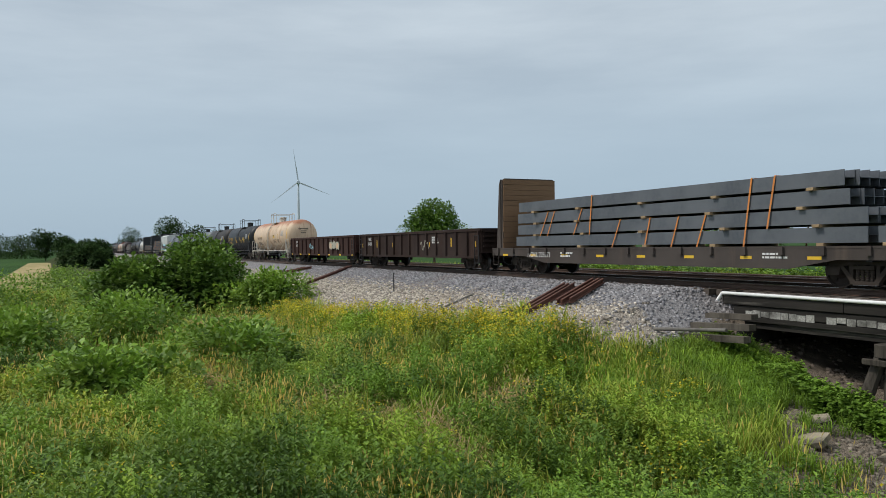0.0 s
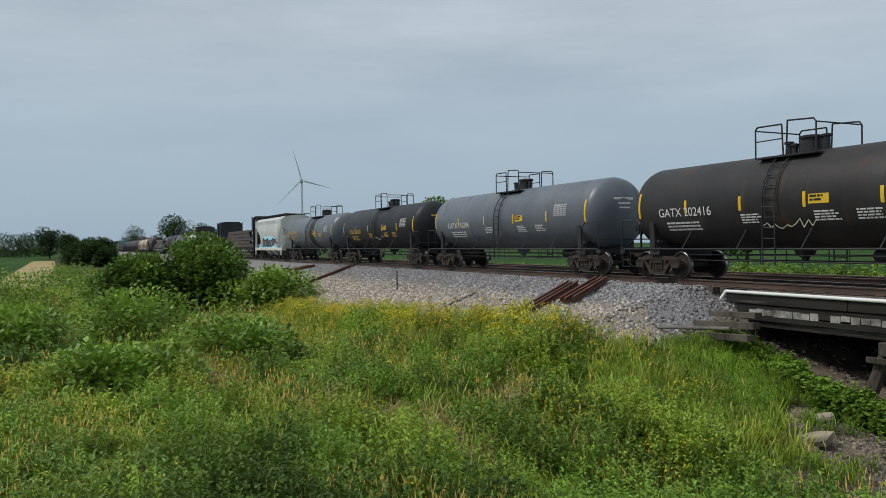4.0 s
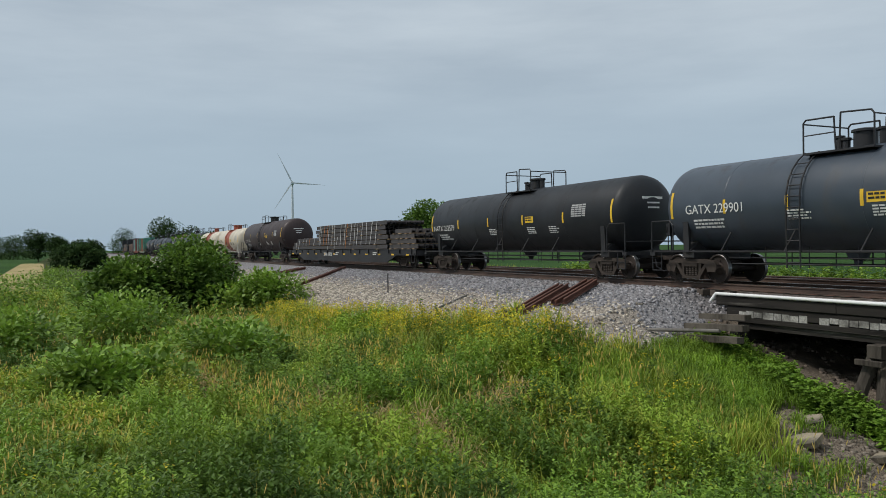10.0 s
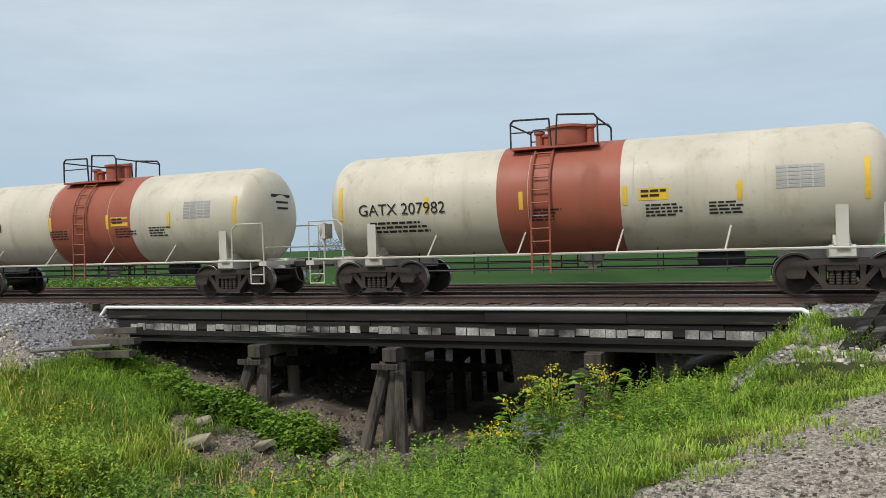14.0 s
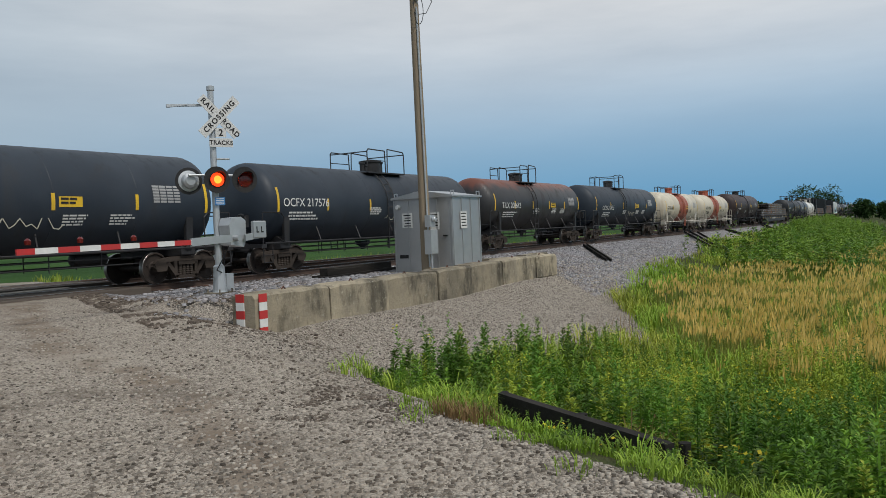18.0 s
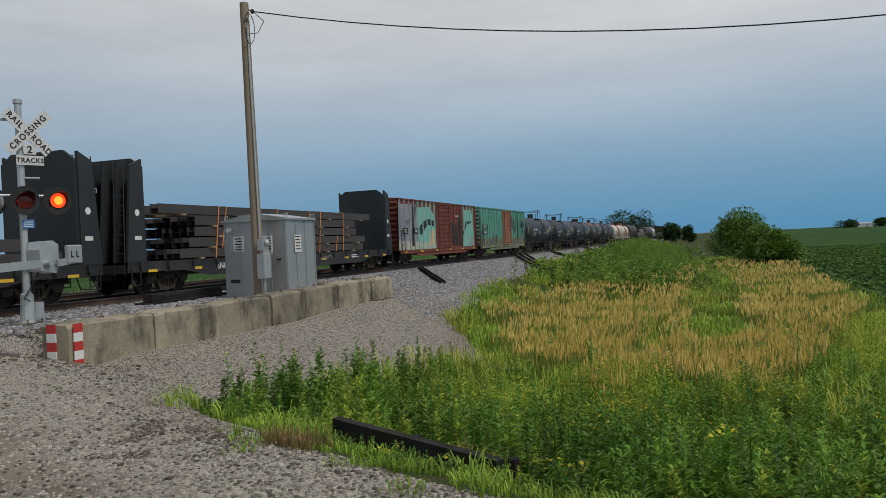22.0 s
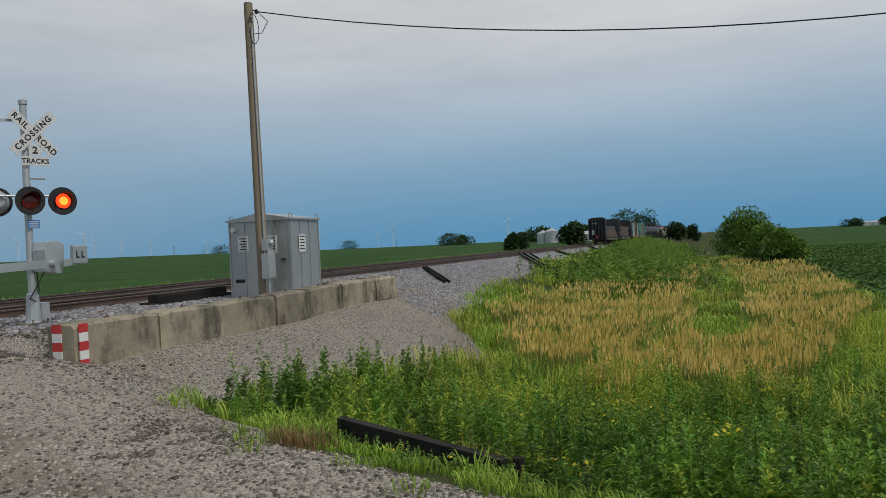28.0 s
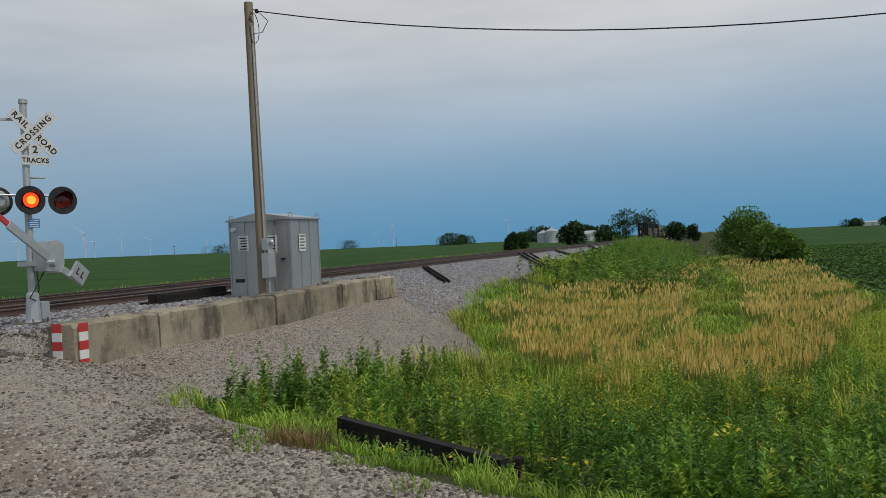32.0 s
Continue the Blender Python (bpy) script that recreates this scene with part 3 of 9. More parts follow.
b.box(BX0 + 0.1, BX1 - 0.3, BY + 0.02, 26.2, -0.95, -0.82)
part("deck", b, M["timber"], bridge)
b = Build()
b.box(BX0 + 0.7, BX1 - 0.9, BY + 0.10, BY + 0.40, -1.13, -0.96)
part("stringer", b, M["timber"], bridge)
for yy in (18.9, 20.6, 22.4, 24.2, 25.8):
    b = Build()
    b.box(BX0 + 0.7, BX1 - 0.9, yy - 0.2, yy + 0.2, -1.13, -0.96)
    part("stringer", b, M["timber"], bridge)
b = Build()
b.box(BX0 + 0.1, BX1 - 0.1, BY + 0.31, 26.2, -0.815, -0.205)
part("deck_ballast", b, surface("deck_ballast", (0.10, 0.085, 0.078), (0.22, 0.195, 0.18), 0.95, 0, 9, 0.03), bridge, "rusty grey ballast on the deck")
# worn white band on the side and the white kerb line
b = Build()
x = BX0 + 0.8
r1 = random.Random(4)
while x < BX1 - 0.6:
    ln = r1.uniform(0.20, 0.36)
    zt = -0.645 + r1.uniform(-0.02, 0.015)
    b.box(x, x + ln, BY + 0.036, BY + 0.049, zt - r1.uniform(0.13, 0.23), zt)
    x += ln + (r1.uniform(0.01, 0.03) if r1.random() < 0.88 else r1.uniform(0.1, 0.4))
part("worn_white_band", b, surface("flaking_white", (0.55, 0.535, 0.49), (0.05, 0.047, 0.042), 0.9, 0, 7, 0.004), bridge)
b = Build()
b.rod((BX0, BY - 0.02, -0.20), (BX1, BY - 0.02, -0.20), 0.048, 10)
b.rod((BX1, BY - 0.02, -0.20), (BX1 + 0.55, BY - 0.45, -0.50), 0.048, 10)
b.rod((BX0, BY - 0.02, -0.20), (BX0 - 0.12, BY - 0.1, -0.42), 0.048, 10)
part("white_edge_pipe", b, surface("white_pipe", (0.82, 0.82, 0.80), (0.70, 0.70, 0.68), 0.5, 0, 4), bridge, "white painted edge pipe", True)


M["pile_timber"] = surface("pile_timber", (0.024, 0.021, 0.018), (0.135, 0.118, 0.098), 0.95, 0, 4.5, 0.03, (1, 1, 0.10))


def bent(x, base, lean):
    t = root("trestle_bent", pose(x, 0, 0), "row of weathered timber piles under the trestle", "bridge pier", "trestle bents", "structure")
    b = Build()
    b.box(-0.18, 0.18, 16.75, 26.6, -1.45, -1.13, 0.02)
    part("cap_timber", b, M["pile_timber"], t)
    for i, y in enumerate((17.15, 18.5, 19.9, 21.3, 22.7, 24.1, 25.6)):
        b = Build()
        sl = (lean if i == 0 else -lean if i == 6 else 0) * 0.16
        tilt = 0.10 * math.sin(7 * i + x)
        b.rod((tilt, y - sl * 2.4, base - 0.6), (0.4 * tilt, y - sl, (base - 1.45) / 2), 0.19, 12, 0.175)
        b.rod((0.4 * tilt, y - sl, (base - 1.45) / 2), (0, y, -1.45), 0.175, 12, 0.16)
        part("pile", b, M["pile_timber"] if i < 2 else M["timber"], t, "", True)
    for dx, y0, dy in ((-0.62, 16.72, 0.30), (0.34, 16.95, 0.12)):
        b = Build()
        b.rod((dx, y0 - 0.35, base - 0.6), (dx * 0.35, y0 + dy, -1.5), 0.17, 9, 0.15)
        part("batter_pile", b, M["pile_timber"], t, "leaning weathered pile", True)
    for i, (z, ln) in enumerate(((-1.55, 0.42),)):
        b = Build()
        b.box(-ln, ln * 0.6, 16.64, 16.74, z - 0.07, z + 0.07, 0.015)
        part("cap_stub", b, M["pile_timber"], t)
    b = Build()
    b.bar((0.24, 17.3, -1.6), (0.24, 25.4, base + 0.4), 0.08, 0.25)
    part("sway_brace", b, M["timber"], t)
    b = Build()
    b.bar((-0.24, 25.4, -1.6), (-0.24, 17.3, base + 0.4), 0.08, 0.25)
    part("sway_brace", b, M["timber"], t)


for x, base, lean in ((-12.0, -3.0, 0.4), (-8.2, -3.3, 1.0), (-3.4, -3.3, 0.6)):
    bent(x, base, lean)
for x in (BX0 + 0.9, BX1 - 0.9):
    b = Build()
    for i in range(6):
        z = -1.15 - 0.31 * i
        b.box(x - 0.16, x + 0.16, 16.8, 26.6, z - 0.30, z, 0.02)
    tagged(part("abutment", b, M["timber"]), "stacked dark timber abutment under the bridge end", "abutment", kind="structure")

# ---------------------------------------------------------------- growth


def blades(pts, tall, wide, bend, r, turn=None):
    """Grass blades as thin bent strips. pts (n, 3); returns vertices and triangles."""
    n = len(pts)
    a = r.uniform(0, 2 * np.pi, n) if turn is None else turn
    h = tall * r.uniform(0.6, 1.15, n)
    w = wide * r.uniform(0.7, 1.3, n)
    side = np.stack([-np.sin(a), np.cos(a), 0 * a], 1) * (w / 2)[:, None]
    out = np.stack([np.cos(a), np.sin(a), 0 * a], 1) * (h * bend * r.uniform(0.2, 1.2, n))[:, None]
    up = np.array([0, 0, 1.0])
    mid = pts + out * 0.35 + up * (h * 0.58)[:, None]
    tip = pts + out + up * h[:, None]
    v = np.stack([pts - side, pts + side, mid - side * 0.8, mid + side * 0.8, tip], 1).reshape(-1, 3)
    o = (np.arange(n) * 5)[:, None]
    f = np.concatenate([o + np.array([[0, 1, 2]]), o + np.array([[1, 3, 2]]), o + np.array([[2, 3, 4]])])
    return v, f


def leaves(pts, aim, ln, wd, r, droop=0.3):
    """Leaves as folded diamonds. pts: stalk ends, aim: directions."""
    n = len(pts)
    l_ = (ln * r.uniform(0.6, 1.2, n))[:, None]
    side = np.cross(aim, np.array([0, 0, 1.0]))
    side /= np.linalg.norm(side, axis=1)[:, None] + 1e-6
    side *= (wd * r.uniform(0.7, 1.2, n))[:, None]
    tilt = (r.uniform(-0.5, 0.5, n) * wd)[:, None] * np.array([0, 0, 1.0])
    mid = pts + aim * l_ * 0.5
    tip = pts + aim * l_ - np.array([0, 0, 1.0]) * droop * l_
    v = np.stack([pts, mid - side + tilt, tip, mid + side - tilt], 1).reshape(-1, 3)
    o = (np.arange(n) * 4)[:, None]
    return v, np.concatenate([o + np.array([[0, 1, 2]]), o + np.array([[0, 2, 3]])])


def join(*meshes):
    vs, fs, ks, o = [], [], [], 0
    for v, f, k in meshes:
        vs.append(v), fs.append(f + o), ks.append(np.full(len(f), k))
        o += len(v)
    return np.concatenate(vs), np.concatenate(fs), np.concatenate(ks)


def stuff(name, meshes, mats, label, category):
    v, f, k = join(*meshes)
    ob = new(name, fast_mesh(name, v, f, mats, mat_index=k))
    return tagged(ob, label, category, kind="stuff")


def ring_points(n, az0, az1, r0, r1, r):
    """Points about the road's end, thinning out with distance."""
    a = np.radians(r.uniform(az0, az1, n))
    d = np.exp(r.uniform(np.log(r0), np.log(r1), n))
    return d * np.sin(a), d * np.cos(a), d


def cover(x, y):
    """Where grass grows: 0 on road, gravel, ballast and bed."""
    m = masks(x, y)
    return (1 - m["road"]) * (1 - m["gravel"]) * (1 - m["ballast"]) * (1 - 0.85 * m["bed"]) * (1 - m["crop"])


def drop(x, y, lift=0.0):
    return np.stack([x, y, height(x, y) + lift], 1)


def arching(pts, tall, wide, reach, r, turn=None):
    """Longer leaves that rise, arch over and hang at the tip."""
    n = len(pts)
    a = r.uniform(0, 2 * np.pi, n) if turn is None else turn
    h = tall * r.uniform(0.65, 1.15, n)
    w = wide * r.uniform(0.7, 1.3, n)
    side = np.stack([-np.sin(a), np.cos(a), 0 * a], 1) * (w / 2)[:, None]
    out = np.stack([np.cos(a), np.sin(a), 0 * a], 1) * (h * reach * r.uniform(0.4, 1.2, n))[:, None]
    up = np.array([0, 0, 1.0]) * h[:, None]
    m1, m2, tip = pts + out * 0.2 + up * 0.6, pts + out * 0.6 + up * 0.95, pts + out * 1.1 + up * r.uniform(0.6, 0.9, n)[:, None]
    v = np.stack([pts - side, pts + side, m1 - side, m1 + side, m2 - side * 0.8, m2 + side * 0.8, tip], 1).reshape(-1, 3)
    o = (np.arange(n) * 7)[:, None]
    tri = ((0, 1, 2), (1, 3, 2), (2, 3, 4), (3, 5, 4), (4, 5, 6))
    return v, np.concatenate([o + np.array([q]) for q in tri])


def tufts(x, y, tall, spread, per, r, wide, reach=0.7):
    """Clumps of grass: taller at the heart, leaning outwards."""
    n = len(x)
    i = np.repeat(np.arange(n), per)
    a = r.uniform(0, 2 * np.pi, len(i))
    q = r.random(len(i)) ** 0.6
    px, py = x[i] + np.cos(a) * q * spread[i], y[i] + np.sin(a) * q * spread[i]
    h = tall[i] * (1.05 - 0.55 * q)
    return arching(drop(px, py), h, wide[i], reach, r, a + r.normal(0, 0.7, len(i)))


def plants(x, y, tall, r, per=40, ln=0.12, wd=0.014, tip=0.35, rise=0.5, lean=0.10):
    """Upright leafy stems, each with narrow leaves all the way up."""
    n = len(x)
    tall = tall * r.uniform(0.65, 1.15, n)
    base = drop(x, y)
    sl = np.stack([r.normal(0, lean, n), r.normal(0, lean, n), np.ones(n)], 1)
    i = np.repeat(np.arange(n), per)
    t = 0.12 + 0.88 * r.random(len(i)) ** 0.8
    a = r.uniform(0, 2 * np.pi, len(i))
    aim = np.stack([np.cos(a), np.sin(a), rise * (0.4 + t)], 1)
    aim /= np.linalg.norm(aim, axis=1)[:, None]
    k = (1 - (1 - tip) * t) * np.minimum(1, tall[i] / 0.6)
    lv = leaves(base[i] + sl[i] * (t * tall[i])[:, None], aim, ln * k, wd * (0.5 + 0.5 * k), r)
    st = blades(base, tall, 0.010 + 0.006 * tall, lean, r)
    return lv, st, base + sl * tall[:, None]


def flowers(tops, n, spread, size, r):
    c = np.repeat(tops, n, 0) + r.normal(0, 1, (len(tops) * n, 3)) * np.array([spread, spread, spread * 0.5])
    a = r.normal(0, 1, c.shape)
    a /= np.linalg.norm(a, axis=1)[:, None]
    return leaves(c, a, size, size * 0.5, r, 0)


r = np.random.default_rng(11)
# the ditch bank towards the bridge: a dark floor of short grass, then tufts and weeds
x, y, d = ring_points(90000, -100, -28, 5.0, 75, r)
keep = (r.random(len(x)) < cover(x, y)) & (y < 13.2)
x, y, d = x[keep], y[keep], d[keep]
g0 = blades(drop(x, y), np.clip(0.36 + 0.15 * waves(x, y, 31, 5.0), 0.15, 0.6), 0.006 + 0.0008 * d, 0.6, r)
x, y, d = ring_points(6200, -100, -28, 5.5, 75, r)
keep = (r.random(len(x)) < cover(x, y) * 0.95) & (y < 13.2)
x, y, d = x[keep], y[keep], d[keep]
near_creek = np.exp(-((x - creek_mid(y)) / 3.0) ** 2)
tall = np.clip((0.62 + 0.34 * waves(x, y, 32, 4.0)) * r.uniform(0.6, 1.25, len(x)), 0.22, 1.15) * (1 - 0.45 * near_creek)
spread = (0.20 + 0.012 * d) * r.uniform(0.6, 1.5, len(x))
kind = waves(x, y, 34, 6.0) + r.normal(0, 0.28, len(x)) + np.interp(d, [7, 12, 18, 60], [0.4, 0.15, -0.2, -0.25])
ga = tufts(x[kind < 0.1], y[kind < 0.1], tall[kind < 0.1], spread[kind < 0.1], 44, r, 0.007 + 0.0007 * d[kind < 0.1])
gb = tufts(x[kind >= 0.1], y[kind >= 0.1], tall[kind >= 0.1], spread[kind >= 0.1], 44, r, 0.007 + 0.0007 * d[kind >= 0.1])
# ripe seed stalks in drifts
x, y, d = ring_points(22000, -100, -28, 6.0, 70, r)
keep = (r.random(len(x)) < cover(x, y) * np.clip(waves(x, y, 33, 6.5) * 2.2 + np.interp(d, [8, 14, 22, 60], [-0.2, 0.05, 0.35, 0.3]), 0.04, 1)) & (y < 13.0)
x, y, d = x[keep], y[keep], d[keep]
p = drop(x, y)
ht = r.uniform(0.6, 1.0, len(x))
gs = blades(p, ht, 0.003 + 0.0004 * d, 0.25, r)
hd = leaves(p + np.array([0, 0, 1.0]) * (ht * 0.85)[:, None], np.stack([r.normal(0, 0.3, len(x)), r.normal(0, 0.3, len(x)), np.ones(len(x))], 1), 0.16, 0.006 + 0.0005 * d, r, 0)
stuff("grass", [(*g0, 0), (*ga, 0), (*gb, 1), (*gs, 2), (*hd, 2)], [M["grass"], M["lush_grass"], M["dry_grass"]], "tall lush meadow grass with ripe seed stalks on the ditch bank", "grass")


# broad-leaved weeds
def weed_field(x, y, tall, seed, per=18, ln=0.16, wd=0.035, lift=0.0):
    r = np.random.default_rng(seed)
    n = len(x)
    tall = np.broadcast_to(tall, n) * r.uniform(0.6, 1.2, n)
    base = drop(x, y, lift)
    i = np.repeat(np.arange(n), per)
    t = r.random(len(i)) ** 0.8
    a = r.uniform(0, 2 * np.pi, len(i))
    up = r.uniform(0.0, 0.9, len(i))
    aim = np.stack([np.cos(a), np.sin(a), up], 1)
    aim /= np.linalg.norm(aim, axis=1)[:, None]
    lean = np.stack([r.normal(0, 0.12, n), r.normal(0, 0.12, n), np.ones(n)], 1)
    p = base[i] + lean[i] * (t * tall[i])[:, None]
    lv = leaves(p, aim, ln * (1.15 - 0.6 * t), wd * (1.1 - 0.5 * t), r)
    st = blades(base, tall * 0.9, 0.016, 0.12, r)
    return lv, st, base + lean * tall[:, None]


x, y, d = ring_points(15000, -99, -30, 6.0, 62, r)
drift = waves(x, y, 41, 5.0)
keep = (r.random(len(x)) < cover(x, y) * np.clip(0.25 + 1.6 * drift, 0.06, 1)) & (y < 12.6)
x, y, d, drift = x[keep], y[keep], d[keep], drift[keep]
fine = waves(x, y, 46, 7.0) > 0.0
lv, st, tops = plants(x[fine], y[fine], np.clip(0.7 + 0.35 * drift[fine], 0.4, 1.15), r, 30, 0.20, 0.030)
lv2, st2, tops2 = plants(x[~fine], y[~fine], np.clip(0.62 + 0.4 * drift[~fine], 0.35, 1.1), r, 24, 0.22, 0.040)
tops = np.concatenate([tops, tops2])
yel = (r.random(len(tops)) < 0.16 * (waves(tops[:, 0], tops[:, 1], 45, 6) > 0.12)) | ((tops[:, 1] > 8.4) & (r.random(len(tops)) < 0.55))
fl = flowers(tops[yel], 8, 0.07, 0.05, r)
stuff("weeds", [(*lv, 0), (*st, 0), (*lv2, 1), (*st2, 1), (*fl, 2)], [M["weed"], M["leaf"], M["flower"]], "bushy green weeds and yellow flowers among the grass", "weeds")

# bushy mounds of weeds that stand above the grass
q_ = np.random.default_rng(77)
mx, my, md = ring_points(190, -99, -38, 9.0, 60, q_)
ok = (cover(mx, my) > 0.9) & (my < 10.5)
for cx, cy, cd in zip(mx[ok], my[ok], md[ok]):
    n, w, h = 110, q_.uniform(0.8, 1.5) + 0.03 * cd, q_.uniform(0.75, 1.2)
    a, q = q_.uniform(0, 6.28, n), q_.random(n) ** 0.6
    lv, st, tops = plants(cx + np.cos(a) * q * w * 0.7, cy + np.sin(a) * q * w * 0.5, h * (1.05 - 0.5 * q ** 2), q_, 20, 0.17 + 0.002 * cd, 0.020 + 0.0006 * cd, 0.5, 0.8)
    kind = ("weed", "leaf", "weed", "pale_weed" if cd > 14 else "leaf", "lush_grass")[int(q_.integers(0, 5))]
    stuff("weed_clump", [(*lv, 0), (*st, 0)], [M[kind]], "bushy clump of green weeds in the grass", "weeds")

# matted dead grass in patches, and the band of yellow weeds along the stone
q_ = np.random.default_rng(79)
M["mat_grass"] = leafy("mat_grass", (0.42, 0.30, 0.15), (0.58, 0.44, 0.24), (0.50, 0.40, 0.18), 0.7, 0.3, 0.3)
for cx, cy, w in ((-15.8, 5.0, 0.9), (-17.4, 5.5, 0.8), (-19.4, 2.6, 1.0), (-22.2, 3.2, 1.1), (-12.6, 5.9, 0.6), (-26.5, 4.2, 1.3), (-31, -1.0, 1.6), (-34, 5.5, 1.6), (-14.2, 8.4, 0.6)):
    n = 46
    x, y = cx + q_.normal(0, w, n), cy + q_.normal(0, w * 0.5, n)
    stuff("dead_grass_patch", [(*tufts(x, y, q_.uniform(0.4, 0.75, n), np.full(n, 0.28), 34, q_, np.full(n, 0.016), 1.0), 0)], [M["mat_grass"]], "matted tan dead grass among the green", "grass")
x = q_.uniform(-36, -16.2, 900)
y = np.interp(x, [-36, -32, -20, -16.2], [9.6, 9.4, 11.1, 11.7]) - np.abs(q_.normal(0, 0.9, 900))
keep = waves(x, y, 47, 5) > -0.25
x, y = x[keep], y[keep]
lv, st, tops = plants(x, y, 0.75, q_, 26, 0.15, 0.026)
fl = flowers(tops, 10, 0.10, 0.06, q_)
stuff("yellow_weeds", [(*lv, 0), (*st, 0), (*fl, 1)], [M["pale_weed"], M["flower"]], "yellow flowering weeds along the edge of the stone", "weeds")
# creek bank vines and the weeds by the road
x = r.uniform(-16.6, -9.2, 3600)
y = r.uniform(11.5, 17.2, 3600)
keep = np.abs(y - (15.95 - 0.06 * (x + 16)) + 0.3 * waves(x, y, 55, 3)) < 0.55 + 0.5 * waves(x, y, 51, 2)
lv, st, _ = weed_field(x[keep], y[keep], 0.42, 13, 18, 0.20, 0.07)
stuff("creek_bank_vines", [(*lv, 0), (*st, 0)], [M["weed"]], "bright green leafy vines on the creek bank", "vines")
# grass and weeds between the meadow and the vines
x, y = r.uniform(-16.4, -11.4, 2600), r.uniform(10.5, 16.6, 2600)
edge_ = -13.2 + 0.62 * (15.0 - y) + 0.6 * waves(x, y, 59, 2.5)
keep = (x < edge_) & (x > -16.2 + 0.5 * waves(x, y, 60, 2)) & (height(x, y) < -0.9)
x, y = x[keep], y[keep]
half_ = r.random(len(x)) < 0.45
lv, st, _ = plants(x[half_], y[half_], 0.45, r, 26, 0.17, 0.034)
gs = tufts(x[~half_], y[~half_], np.full((~half_).sum(), 0.42), np.full((~half_).sum(), 0.22), 34, r, np.full((~half_).sum(), 0.014))
stuff("bank_grass", [(*lv, 0), (*st, 0), (*gs, 1)], [M["weed"], M["lush_grass"]], "lush grass and weeds below the bridge end", "grass")
# sparse growth on the stony left bank of the creek
x, y = r.uniform(-13, -6.5, 900), r.uniform(6.5, 15.5, 900)
keep = waves(x, y, 58, 2.2) > 0.18
x, y = x[keep], y[keep]
lv, st, _ = plants(x, y, 0.38, r, 26, 0.14, 0.026)
gs = tufts(x[::2], y[::2], np.full(len(x[::2]), 0.36), np.full(len(x[::2]), 0.2), 26, r, np.full(len(x[::2]), 0.014))
stuff("bank_weeds", [(*lv, 0), (*st, 0), (*gs, 1)], [M["weed"], M["lush_grass"]], "scattered weeds and grass tufts on the stony creek bank", "weeds")
# between creek and road
x, y = r.uniform(-7.5, 4.0, 9000), r.uniform(4.0, 16.6, 9000)
le = road_mid(y) - 4.0 + 0.7 * waves(x, y, 52, 2.5)
dl = le - x
gap_ = (np.abs(x / y + 0.275) < 0.035) & (y > 8.5)
keep = (dl > 0) & (dl < 7.0) & (height(x, y) > -3.0) & ~gap_ & (r.random(9000) < np.clip(0.07 + 0.20 * dl + 0.25 * waves(x, y, 53, 1.8), 0, 0.9)) & ~((y > 12.5) & (x > -1.0) & (r.random(9000) < 0.75))
x, y, dl = x[keep], y[keep], dl[keep]
d = np.hypot(x, y)
pick = r.random(len(x))
tuft = pick < 0.45 * np.clip(0.25 + dl, 0, 1)
ht = np.clip(0.14 + 0.11 * dl, 0.14, 0.7) * np.interp(x, [-2.2, -0.6], [1, 0.45])
g1 = tufts(x[tuft], y[tuft], ht[tuft] * r.uniform(0.7, 1.3, tuft.sum()), np.full(tuft.sum(), 0.24), 40, r, 0.006 + 0.0007 * d[tuft])
tan = (pick > 0.42) & (pick < np.where((dl > 0.5) & (dl < 3) & (y > 6.5), 0.54, 0.45))
g2 = tufts(x[tan], y[tan], ht[tan] * 1.15, np.full(tan.sum(), 0.2), 26, r, 0.004 + 0.0006 * d[tan], 0.9)
weed = (pick > np.where((dl > 0.8) & (dl < 3) & (y > 6.5), 0.80, 0.56)) & (dl > 0.4)
lv, st, tops = plants(x[weed], y[weed], np.clip(0.12 + 0.19 * dl[weed], 0.2, 1.1) * np.interp(x[weed], [-2.2, -0.6], [1, 0.45]), r, 34, 0.17, 0.024)
fl = flowers(tops[r.random(len(tops)) < 0.012], 14, 0.06, 0.04, r)
stuff("roadside_weeds", [(*lv, 0), (*st, 0), (*g1, 1), (*g2, 2), (*fl, 3)], [M["weed"], M["lush_grass"], M["pale_grass"], M["flower"]], "weeds and grass along the gravel road edge", "weeds")

q_ = np.random.default_rng(78)
for cx, cy, h, w in ((-4.9, 11.6, 1.25, 1.5), (-2.2, 9.9, 0.7, 1.0), (-5.4, 9.0, 1.0, 1.2), (-1.6, 12.2, 0.6, 0.9), (-4.4, 7.6, 0.7, 1.3)):
    n = 90
    a, q = q_.uniform(0, 6.28, n), q_.random(n) ** 0.6
    lv, st, tops = plants(cx + np.cos(a) * q * w * 0.6, cy + np.sin(a) * q * w * 0.5, h * (1.05 - 0.45 * q ** 2), q_, 30, 0.20, 0.026, 0.5, 0.8)
    stuff("creek_shrub", [(*lv, 0), (*st, 0)], [M["weed"]], "tall bushy green weed on the creek bank", "weeds")

